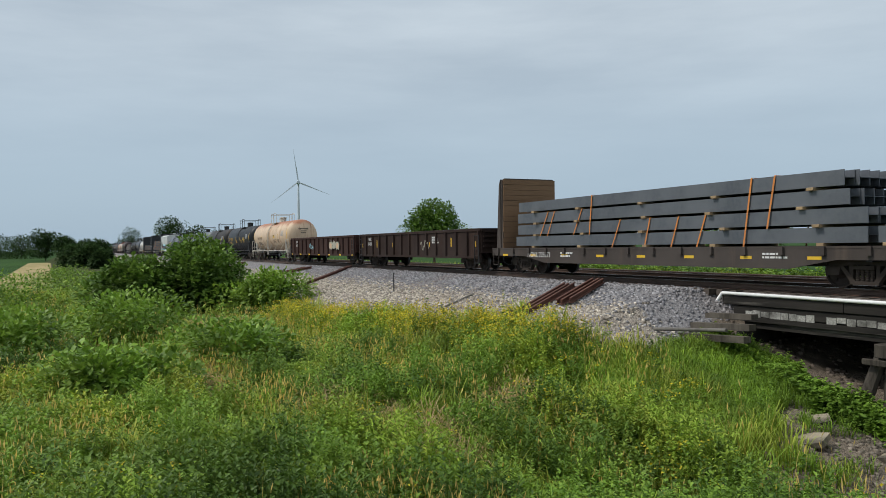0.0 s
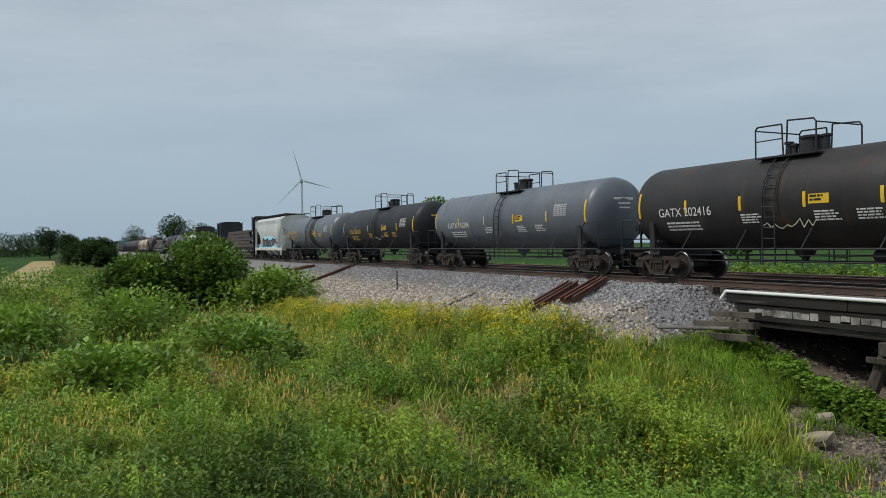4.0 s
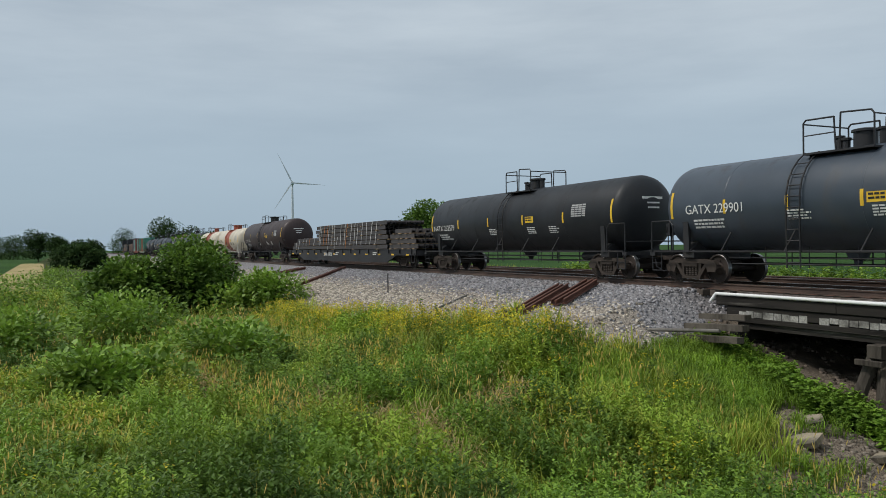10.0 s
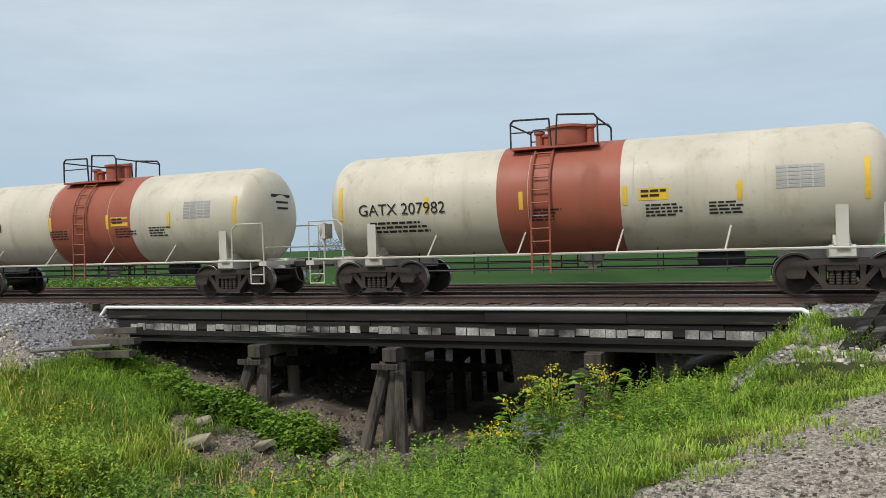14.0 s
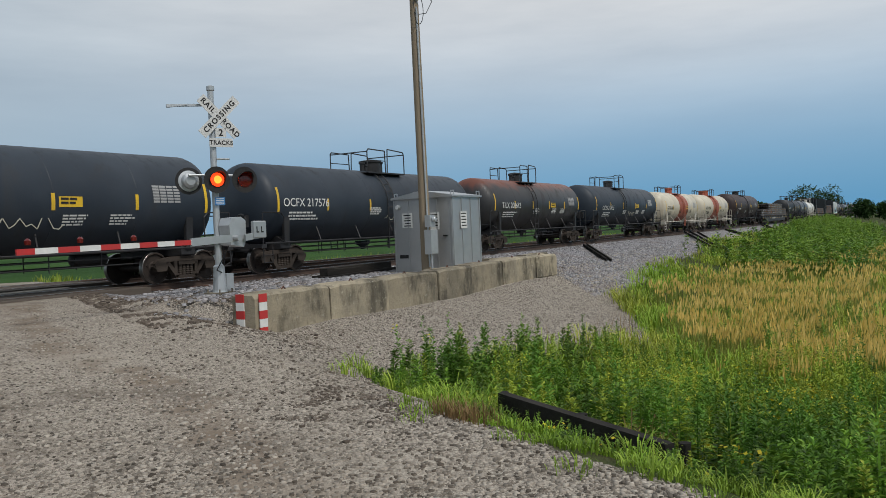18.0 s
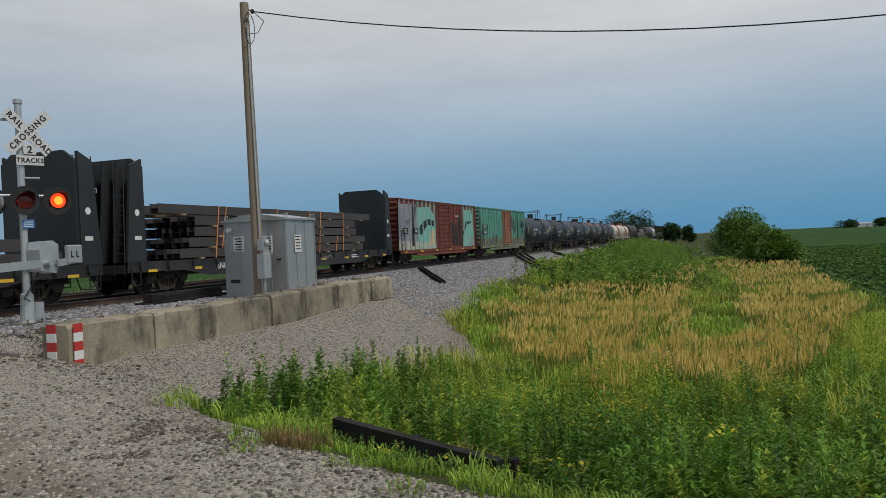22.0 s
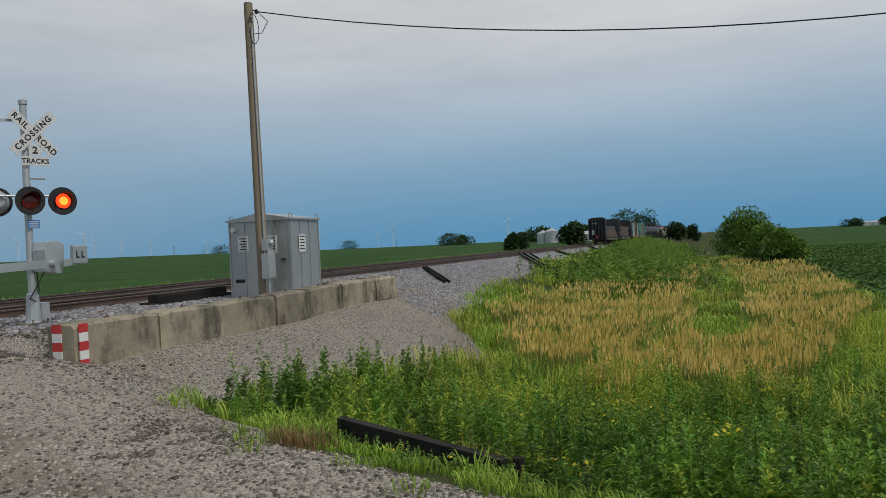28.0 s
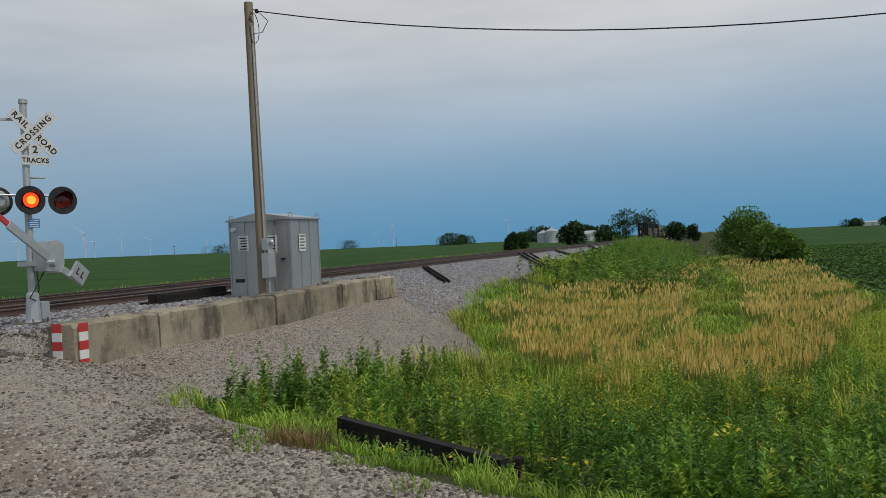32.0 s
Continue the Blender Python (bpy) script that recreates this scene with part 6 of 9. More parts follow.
rail_piece(-20.9, 12.6, -24.3, 16.7, 3, 0.22, "pile of rusty old rails on the ballast slope")
rail_piece(-20.9, 14.1, -23.4, 17.3, 3, 0.22, "pile of rusty old rails on the ballast slope", lift=0.16)
rail_piece(-45.5, 12.9, -51.5, 17.2, 2, 0.18, "rusty old rails on the ballast slope")
rail_piece(-57.5, 13.8, -58.5, 16.4, 4, 0.35, "rusty old rails in a heap beside the track")
rail_piece(-80, 14.5, -84, 16.6, 2, 0.3, "rusty old rails on the ballast slope")
rail_piece(39.0, 13.4, 46.0, 17.2, 2, 0.25, "dark old rails on the ballast slope", "timber")
rail_piece(57.5, 11.6, 74, 17.4, 3, 0.6, "dark old rails on the ballast slope", "timber", lift=0.2)
rail_piece(80.5, 13.4, 89, 17.0, 2, 0.4, "dark old rails on the ballast slope", "timber")
rail_piece(92, 11.5, 112, 16.8, 2, 0.5, "dark old rails on the ballast slope", "timber", lift=0.2)
rail_piece(108, 12.5, 132, 17.0, 2, 0.5, "dark old rails on the ballast slope", "timber", lift=0.2)
rail_piece(28.5, 13.0, 31.0, 14.4, 3, 0.3, "short dark rail ends by the wall", "timber")
rail_piece(-25.7, 12.3, -27.2, 14.2, 1, 0.2, "thin grey board lying on the gravel", "grey_timber", "loose_board", 0.03, 0.05)


def timber(xa, ya, za, xb, yb, zb, w, h, label, mat="timber", name="loose_timber"):
    b = Build()
    b.bar((xa, ya, za), (xb, yb, zb), w, h)
    return tagged(part(name, b, M[mat]), label, "timber", "loose timbers")


timber(1.1, 15.6, -0.36, 4.35, 15.65, -0.12, 0.26, 0.26, "long black squared timber lying on the ballast")
timber(2.2, 17.0, -0.10, 5.1, 17.0, -0.08, 0.26, 0.26, "long black squared timber lying on the ballast")
timber(1.0, 14.2, -0.95, 2.1, 16.4, 0.10, 0.22, 0.20, "old dark timber leaning on others")
timber(1.5, 14.6, -0.72, 2.5, 16.4, 0.06, 0.22, 0.20, "old dark timber leaning on others")
timber(0.2, 15.4, -1.25, 1.3, 15.0, -0.98, 0.14, 0.14, "grey weathered timber end below the bridge", "grey_timber")
timber(-16.8, 16.2, -0.78, -15.2, 16.25, -0.72, 0.26, 0.14, "weathered crib timber at the bridge end", "pile_timber")
timber(-16.95, 15.8, -1.05, -14.9, 15.85, -0.95, 0.26, 0.16, "weathered crib timber at the bridge end", "pile_timber")
timber(-17.2, 15.4, -1.34, -14.7, 15.45, -1.22, 0.26, 0.16, "dark crib timber at the bridge end", "pile_timber")
timber(17.0, 14.0, -0.08, 20.6, 14.1, -0.02, 0.28, 0.24, "dark stacked tie behind the block wall")
timber(17.1, 14.35, -0.06, 20.7, 14.4, 0.0, 0.28, 0.24, "dark stacked tie behind the block wall")
timber(17.2, 14.15, 0.15, 20.4, 14.2, 0.18, 0.28, 0.22, "dark stacked tie behind the block wall")
timber(2.0, 9.45, float(height(2.0, 9.45)) + 0.03, 2.7, 9.15, float(height(2.7, 9.15)) + 0.03, 0.07, 0.06, "thin dark stick on the gravel", name="loose_stick")
for i in range(5):
    xx = 21.6 + 0.9 * i
    b = Build()
    b.box(xx, xx + r3.uniform(0.5, 0.9), 11.2, 11.6, 0.02, 0.22 + r3.uniform(-0.03, 0.03), 0.03)
    tagged(part("rubble_block", b, M["concrete"]), "broken concrete block behind the wall", "rubble", "rubble blocks")
b = Build()
b.rod((-17.3, 14.7, float(height(-17.3, 14.7)) + 0.06), (-15.0, 15.05, -0.98), 0.05, 10)
tagged(part("pipe", b, M["grey_timber"], None, "", True), "grey metal pipe lying on the bank", "pipe")
b = Build()
b.rod((-33.7, 13.5, -1.0), (-33.7, 13.5, 0.05), 0.03, 8)
tagged(part("marker_post", b, M["dark_mark"]), "thin dark marker post in the gravel", "post")
b = Build()
b.rod((-19.2, 11.2, -1.6), (-19.15, 11.2, -0.55), 0.06, 8)
tagged(part("stub_post", b, M["grey_timber"]), "short weathered wooden post in the grass", "post")
for i, (x, y, w, l_, a) in enumerate(((-11.3, 13.45, 0.55, 0.9, 20), (-10.3, 14.5, 0.4, 0.8, -15), (-12.0, 14.6, 0.4, 0.6, 50), (-9.4, 12.4, 0.35, 0.5, 10), (-8.8, 15.2, 0.3, 0.5, 70), (-9.9, 16.4, 0.35, 0.6, 30))):
    b = Build()
    z = 0.0
    b.prism([(-l_ / 2, -w / 2), (l_ * 0.45, -w * 0.55), (l_ / 2, w * 0.3), (l_ * 0.1, w / 2), (-l_ * 0.45, w * 0.4)], -0.06, 0.05, 2)
    ob = tagged(part("concrete_slab", b, M["concrete"]), "broken pale concrete slab on the creek bank", "slab", "creek slabs")
    ob.matrix_world = pose(x, y, float(height(x, y)) + 0.03, 14, -16, a)

# crossing panels between the rails
b0_, b1_ = road_mid(18.0) - 4.4, road_mid(25.0) + 4.2
for yc in (TRACK_Y, TRACK2_Y):
    xm = road_mid(yc)
    for k_, (y0, y1) in enumerate(((-1.45, -0.84), (-0.66, 0.66), (0.84, 1.45))):
        for i in range(4):
            b = Build()
            xa = xm - 4.4 + 2.2 * i
            b.box(xa + 0.01, xa + 2.19, yc + y0, yc + y1, -0.2, -0.012, 0.01)
            part("crossing_panel", b, M["tie"], track_things[0] if yc == TRACK_Y else track_things[1]).matrix_basis = pose(0, -yc, 0)

# ---------------------------------------------------------------- far things


def turbine(az, dist, hub, blade, phase, rate):
    a = radians(az)
    x, y = dist * math.sin(a), dist * math.cos(a)
    z0 = float(height(x, y))
    t = root("wind_turbine", pose(x, y, z0, 0, 0, -az), "white three-bladed wind turbine on the skyline", "wind turbine", "wind turbines")
    b = Build()
    b.rod((0, 0, -1), (0, 0, hub), 0.026 * hub, 12, 0.013 * hub)
    part("tower", b, M["turbine"], t, "", True)
    b = Build()
    b.box(-0.02 * hub, 0.02 * hub, -0.045 * hub, 0.08 * hub, hub - 0.02 * hub, hub + 0.025 * hub, 0.5)
    part("nacelle", b, M["turbine"], t)
    rot = part("rotor_hub", Build().lathe([(-0.02 * hub, 0.022 * hub), (0.0, 0.026 * hub), (0.03 * hub, 0.02 * hub), (0.045 * hub, 0.002)], 12, 1), M["turbine"], t, "", True)
    rot.location = (0, -0.09 * hub, hub)
    for i in range(3):
        an = 2.0944 * i
        b = Build()
        pr = [(0.0, 0.014), (0.12, 0.034), (0.25, 0.032), (0.6, 0.018), (1.0, 0.004)]
        pts = []
        for h_, w_ in pr:
            h_, w_ = h_ * blade, w_ * blade * 1.25
            for u, v in ((-w_ * 0.4, -w_ * 0.18), (w_ * 0.6, 0), (-w_ * 0.4, w_ * 0.18)):
                pts.append((u * math.cos(an) + h_ * math.sin(an), v, -u * math.sin(an) + h_ * math.cos(an)))
        b.add(pts, [(3 * j + i_, 3 * j + (i_ + 1) % 3, 3 * j + 3 + (i_ + 1) % 3, 3 * j + 3 + i_) for j in range(4) for i_ in range(3)])
        part("blade", b, M["turbine"], rot)
    return rot, -0.09 * hub, hub, phase, rate


rotors = [turbine(-74.95, 900, 76, 37, -8, 118.2)]
for i, (az, dist, hub) in enumerate(((46.4, 2900, 84), (47.0, 3800, 76), (48.65, 3500, 78), (50.45, 3700, 74), (42.5, 3600, 84), (55.0, 4200, 76), (54.2, 4400, 72), (66.2, 4300, 80), (67.3, 3700, 88), (75.7, 3300, 86), (40.4, 3900, 84), (62, 4500, 76), (60.5, 4400, 70), (-38, 4200, 84), (-41, 4300, 80))):
    rotors.append(turbine(az, dist, hub, hub * 0.48, 37 * i, 96 + 9 * (i % 3)))


def grain_bin(az, dist, rad, tall):
    a = radians(az)
    x, y = dist * math.sin(a), dist * math.cos(a)
    t = root("grain_bin", pose(x, y, float(height(x, y))), "round galvanised grain bin with a conical roof", "grain bin", "grain bins")
    b = Build()
    prof = []
    for i in range(12):
        prof += [(tall * i / 12, rad), (tall * (i + 0.5) / 12, rad * 0.99)]
    b.lathe(prof + [(tall, rad)], 24, 2)
    part("wall", b, M["galv"], t)
    b = Build()
    b.lathe([(tall, rad * 1.03), (tall + rad * 0.5, rad * 0.12), (tall + rad * 0.58, 0.02)], 24, 2)
    part("roof", b, M["galv"], t)


grain_bin(78.2, 520, 4.0, 6.5)
grain_bin(78.8, 515, 4.4, 7.5)


def shed(az, dist, lx, ly, h, label):
    a = radians(az)
    x, y = dist * math.sin(a), dist * math.cos(a)
    t = root("farm_shed", pose(x, y, float(height(x, y)), 0, 0, -az), label, "shed", "farm sheds")
    part("wall", Build().box(-lx / 2, lx / 2, -ly / 2, ly / 2, -0.5, h), M["white_mark"], t)
    part("roof", Build().prism([(-ly / 2 - 0.4, h), (ly / 2 + 0.4, h), (0, h + ly * 0.18)], -lx / 2 - 0.4, lx / 2 + 0.4), M["galv"], t)
    part("door", Build().box(-2.2, 2.2, -ly / 2 - 0.06, -ly / 2 - 0.01, 0, h * 0.8), M["alu"], t)


shed(81.3, 560, 22, 12, 5.0, "long white farm shed beyond the field")
shed(99.6, 1600, 40, 14, 6, "white farm building on the skyline")
shed(100.6, 1650, 26, 14, 7, "white farm building on the skyline")
for i, (az, dist, h) in enumerate(((52.0, 700, 11), (67.5, 1000, 12), (80.6, 480, 11), (86.0, 500, 11), (99.0, 1200, 14), (101.8, 1200, 14), (-3.4, 700, 11), (-28, 900, 12))):
    a = radians(az)
    x, y = dist * math.sin(a), dist * math.cos(a)
    t = root("line_pole", pose(x, y, float(height(x, y))), "distant wooden power line pole", "power pole", "line poles")
    part("shaft", Build().rod((0, 0, -0.5), (0, 0, h), 0.28, 6, 0.22), M["bark"], t)
    part("crossarm", Build().box(-1.3, 1.3, -0.12, 0.12, h - 1.3, h - 1.0), M["bark"], t)

# ---------------------------------------------------------------- train parts
M["panel"] = surface("panel_grey", (0.42, 0.42, 0.41), (0.3, 0.3, 0.3), 0.6)


def gone(t):
    """How far the train has come since the clip's start, at its steady speed."""
    return 23.15 * t


WR = 0.457


def wheelset_mesh():
    b = Build()
    for s in (-1, 1):
        b.slot = 0
        prof = [(0.70, 0.10), (0.70, 0.14), (0.735, 0.17), (0.745, 0.36), (0.72, 0.38), (0.715, 0.44), (0.705, WR - 0.004)]
        prof = [(s * h, r) for h, r in prof]
        b.lathe(prof, 28, 1, close=True)
        b.slot = 1
        b.lathe([(s * 0.705, WR - 0.004), (s * 0.715, WR), (s * 0.84, WR - 0.006), (s * 0.845, WR - 0.012)], 28, 1, close=False)
        b.slot = 0
        prof = [(0.845, WR - 0.012), (0.845, 0.40), (0.80, 0.375), (0.785, 0.20), (0.84, 0.16), (0.86, 0.11), (0.99, 0.085), (1.0, 0.0)]
        b.lathe([(s * h, r) for h, r in prof], 28, 1, close=False)
        for i in range(3):
            a = i * 2.094
            b.box(math.cos(a) * 0.26 - 0.03, math.cos(a) * 0.26 + 0.03, s * 0.80 - 0.02, s * 0.80 + 0.02, math.sin(a) * 0.26 - 0.03, math.sin(a) * 0.26 + 0.03)
    b.rod((0, -0.74, 0), (0, 0.74, 0), 0.085, 12)
    return b.mesh("wheelset", [M["wheel"], M["tread"]], True)


def side_frame_mesh():
    """Cast side frame: arched top member, sloping lower member, spring nest, bearing pedestals."""
    b = Build()
    y0, y1 = 0.94, 1.10
    top = [(-1.15, 0.50), (-0.98, 0.70), (-0.45, 0.76), (0.45, 0.76), (0.98, 0.70), (1.15, 0.50), (1.10, 0.44), (0.90, 0.56), (0.42, 0.63), (-0.42, 0.63), (-0.90, 0.56), (-1.10, 0.44)]
    b.prism(top[:3] + top[9:], y0, y1, 1)
    b.prism([top[2], top[3], top[8], top[9]], y0, y1, 1)
    b.prism(top[3:9], y0, y1, 1)
    for s in (-1, 1):
        b.prism([(s * 0.72, 0.60), (s * 0.60, 0.62), (s * 0.26, 0.22), (s * 0.36, 0.14)], y0, y1, 1)
        b.prism([(s * 0.44, 0.64), (s * 0.32, 0.64), (s * 0.32, 0.22), (s * 0.40, 0.22)], y0 + 0.01, y1 - 0.01, 1)
        b.prism([(s * 1.12, 0.58), (s * 0.66, 0.58), (s * 0.72, 0.36), (s * 1.06, 0.36)], y0 - 0.02, y1 + 0.02, 1)
    b.prism([(-0.40, 0.13), (0.40, 0.13), (0.40, 0.22), (-0.40, 0.22)], y0, y1, 1)
    for i in range(4):
        for k in range(5):
            b.lathe([(0.22 + 0.06 * k, 0.048), (0.25 + 0.06 * k, 0.062), (0.28 + 0.06 * k, 0.048)], 8, 2, (-0.2 + 0.135 * i, 1.05, 0), close=False)
    b.box(-0.30, 0.30, y0 + 0.03, y1 + 0.04, 0.52, 0.62)
    return b.mesh("side_frame", M["truck"])


def bolster_mesh():
    b = Build()
    b.box(-0.22, 0.22, -1.0, 1.0, 0.45, 0.70, 0.04)
    b.lathe([(0.70, 0.30), (0.78, 0.30)], 16, 2)
    for s in (-1, 1):
        b.box(s * 0.62 - 0.05, s * 0.62 + 0.05, -0.75, 0.75, 0.34, 0.48)
    return b.mesh("truck", M["truck"])


def cap_mesh():
    b = Build()
    b.lathe([(-0.10, 0.02), (-0.10, 0.12), (0.0, 0.13), (0.02, 0.07), (0.03, 0.0)], 12, 1)
    return b.mesh("bearing_cap", M["wheel"], True)


WHEELSET, FRAME, BOLSTER, CAP = wheelset_mesh(), side_frame_mesh(), bolster_mesh(), cap_mesh()
wheel_list = []
WB = 0.89


def add_truck(car, x):
    t = part("truck", BOLSTER, None, car)
    t.location = (x, 0, 0)
    for s in (-1, 1):
        f = part("side_frame", FRAME, None, t)
        f.rotation_euler = (0, 0, 0 if s > 0 else math.pi)
    for s in (-1, 1):
        w = part("wheelset", WHEELSET, None, t)
        w.location = (s * WB, 0, WR)
        wheel_list.append((w, car, x, s * WB))
    return t


def coupler(car, half, s):
    b = Build()
    e = s * half
    b.box(min(e - s * 1.1, e - s * 0.15), max(e - s * 1.1, e - s * 0.15), -0.08, 0.08, 0.78, 0.95, 0.02)
    b.prism([(e - s * 0.22, -0.15), (e + s * 0.03, -0.17), (e + s * 0.05, -0.02), (e - s * 0.04, 0.0), (e - s * 0.03, 0.15), (e - s * 0.16, 0.17), (e - s * 0.24, 0.08)], 0.70, 1.02, 2)
    part("coupler", b, M["truck"], car)
    b = Build()
    b.path([(e - s * 0.45, -0.30, 0.72), (e - s * 0.35, -0.32, 0.45), (e - s * 0.15, -0.20, 0.30), (e + s * 0.02, -0.12, 0.34)], 0.022, 6)
    part("air_hose", b, M["black"], car)


TEXT = {}


def text(car, words, x, y, z, size, material, tilt=0.0, name="lettering", end=0, space=1.0):
    """Lettering on a car's side (y < 0), or its end."""
    cu = bpy.data.curves.new(name, "FONT")
    cu.body, cu.size, cu.extrude, cu.space_character = words, size, 0.001, space
    cu.align_x, cu.align_y = "CENTER", "CENTER"
    cu.materials.append(material)
    ob = new(name, cu)
    ob.parent = car
    ob.matrix_basis = pose(x, y, z, 90 - tilt, 0, 90 * end)
    return ob


def rows_of_bars(b, x, z, w, h, n, fn, seed=0):
    """Unreadable small print: bars of its size; fn maps (x, z) to a point on the car's side."""
    r = random.Random(seed)
    for i in range(n):
        zz, xx, end = z - h * i / n, x, x + w * r.uniform(0.65, 1.0)
        while xx < end:
            ln = min(r.uniform(0.06, 0.22), end - xx)
            p = [fn(xx, zz), fn(xx + ln, zz), fn(xx + ln, zz - h / n * 0.55), fn(xx, zz - h / n * 0.55)]
            b.add(p, [(0, 1, 2, 3)])
            xx += ln + 0.03


def tank_car(k, half, o):
    """o: z of the axis, radius, shell ends, colours and fittings."""
    car = root("tank_car", pose(0, TRACK_Y, 0), o["label"], "tank car", "train cars")
    R, zc, e = o.get("R", 1.40), o.get("zc", 2.40), half - o.get("inset", 0.95)
    paint_ = M[o["paint"]]
    dish, seg = 0.62, 40
    band = o.get("band")
    prof = []
    for i in range(7):
        a = math.pi / 2 * i / 6
        prof.append((-e + dish - dish * math.cos(a), R * math.sin(a) if i else 0.02))
    full = prof + [(e - dish + dish * math.cos(math.pi / 2 * (6 - i) / 6), R * math.sin(math.pi / 2 * (6 - i) / 6) if i < 6 else 0.02) for i in range(7)]
    b = Build()
    full = [(a + o.get("cx", 0.0), c) for a, c in full]
    b.lathe(full, seg, 0, (0, 0, zc))
    shell = part("tank", b, paint_, car, "", True)
    if band:
        b = Build()
        b.lathe([(band[0], R + 0.004), (band[1], R + 0.004)], seg, 0, (0, 0, zc), close=False)
        part("band", b, M[band[2]], shell, band[3], True)
    fit = M[o.get("fit", "black")]

    def on(x, dz, off=0.006):
        a = math.asin(max(-0.99, min(0.99, dz / R)))
        return (x, -(R + off) * math.cos(a), zc + (R + off) * math.sin(a))
    # weld seams
    for i in range(1, 5):
        x = -e + dish + (2 * e - 2 * dish) * i / 5
        b = Build()
        b.lathe([(x - 0.012, R + 0.001), (x, R + 0.006), (x + 0.012, R + 0.001)], seg, 0, (0, 0, zc), close=False)
        part("weld_seam", b, paint_, shell, "", True)
    # yellow reflective strips
    n = o.get("strips", 6)
    for i in range(n):
        x = -e + dish + 0.05 + (2 * e - 2 * dish - 0.1) * i / (n - 1) + o.get("cx", 0.0)
        tall = 0.85 if i in (0, n - 1) else 0.42
        for sgn in (-1, 1):
            b = Build()
            m_ = 6
            z0 = o.get("strip_z", 0.0) - tall / 2 + (0.08 if i in (0, n - 1) else -0.05)
            pts = [(on(x - 0.05, z0 + tall * j / m_), on(x + 0.05, z0 + tall * j / m_)) for j in range(m_ + 1)]
            b.v = [(p[0], -sgn * p[1], p[2]) for q in pts for p in q]
            b.f = [(2 * j, 2 * j + 1, 2 * j + 3, 2 * j + 2) for j in range(m_)]
            b.k = [0] * m_
            part("reflective_strip", b, M["yellow"], shell)
    # saddles and stub sills
    tx = o.get("tx", half - 2.15)
    for s in (-1, 1):
        b = Build()
        b.box(s * tx - 0.25, s * tx + 0.25, -1.2, 1.2, 0.78, 1.05, 0.03)
        a = math.radians(40)
        ring = [(-1.25, 1.05)] + [(R * math.sin(t) * 1.0, zc - (R + 0.01) * math.cos(t)) for t in [(-1 + i / 6) * a + 0 for i in range(13)]] + [(1.25, 1.05)]
        b.prism(ring, s * tx - 0.16, s * tx + 0.16)
        for q in (-1, 1):
            b.prism([(q * 1.28, 1.0), (q * 1.18, 1.0), (q * (R * 0.86), zc - R * 0.36), (q * (R * 0.93 + 0.02), zc - R * 0.30)], s * tx - 0.12, s * tx + 0.12)
        part("saddle", b, fit, car)
        b = Build()
        b.box(min(s * (tx - 1.2), s * (half - 0.75)), max(s * (tx - 1.2), s * (half - 0.75)), -0.24, 0.24, 0.74, 1.04, 0.02)
        b.box(min(s * (half - 0.85), s * (half - 0.62)), max(s * (half - 0.85), s * (half - 0.62)), -1.45, 1.45, 0.86, 0.98)
        part("stub_sill", b, fit, car)
        add_truck(car, s * tx)
        coupler(car, half, s)
        # end sill steps, grab irons and the end handrail
        for q in (-1, 1):
            b = Build()
            x0 = s * (half - 0.72)
            b.path([(x0, q * 1.42, 0.95), (x0, q * 1.42, 0.38), (x0 - s * 0.42, q * 1.42, 0.38), (x0 - s * 0.42, q * 1.42, 0.95)], 0.018, 6)
            b.path([(x0, q * 1.42, 0.62), (x0 - s * 0.42, q * 1.42, 0.62)], 0.014, 5)
            part("sill_step", b, fit, car)
            b = Build()
            b.path([(x0 - s * 1.0, q * 1.44, 0.95), (x0 - s * 1.0, q * 1.44, 1.85), (x0 - s * 0.85, q * 1.44, 2.0), (x0, q * 1.44, 2.0), (x0 + s * 0.02, q * 1.44, 0.95)], 0.02, 6)
            part("end_handrail", b, fit, car)
        b = Build()
        x0 = s * (half - 0.62)
        b.path([(x0, -1.44, 1.35), (x0, 1.44, 1.35)], 0.02, 6)
        part("end_rail", b, fit, car)
    # brake wheel on the trailing end
    b = Build()
    xb = -(half - 0.66)
    b.lathe([(-0.03, 0.22), (0.0, 0.25), (0.03, 0.22), (0.0, 0.20), (-0.03, 0.22)], 20, 0, (xb, -0.55, 1.75), close=False)
    for i in range(5):
        a = 1.2566 * i
        b.rod((xb, -0.55, 1.75), (xb, -0.55 + 0.22 * math.cos(a), 1.75 + 0.22 * math.sin(a)), 0.014, 5)
    b.rod((xb, -0.55, 0.95), (xb, -0.55, 1.72), 0.03, 6)
    b.box(xb - 0.02, xb + 0.14, -0.75, -0.35, 1.55, 1.95)
    part("brake_wheel", b, fit, car)
    # walkway rail along the side
    for q in (-1, 1):
        b = Build()
        b.path([(-half + 0.8, q * 1.43, 1.0), (half - 0.8, q * 1.43, 1.0)], 0.03, 6)
        i, x = 0, -tx + 1.6
        while x < tx - 1.4:
            b.path([(x, q * 1.43, 1.0), (x + 0.12, q * (R * 0.80), zc - R * 0.58)], 0.022, 5)
            x += 2.3
        part("side_rail", b, fit, car)
        b = Build()
        x0, x1 = -tx + 1.0, tx - 1.0
        b.path([(x0, q * 0.55, 0.62), (x1, q * 0.55, 0.62)], 0.022, 5)
        b.path([(x0, q * 0.55, 0.80), (x1, q * 0.55, 0.80)], 0.018, 5)
        x = x0
        while x <= x1:
            b.path([(x, q * 0.55, 0.52), (x, q * 0.55, zc - R * 0.90)], 0.016, 4)
            x += 1.5
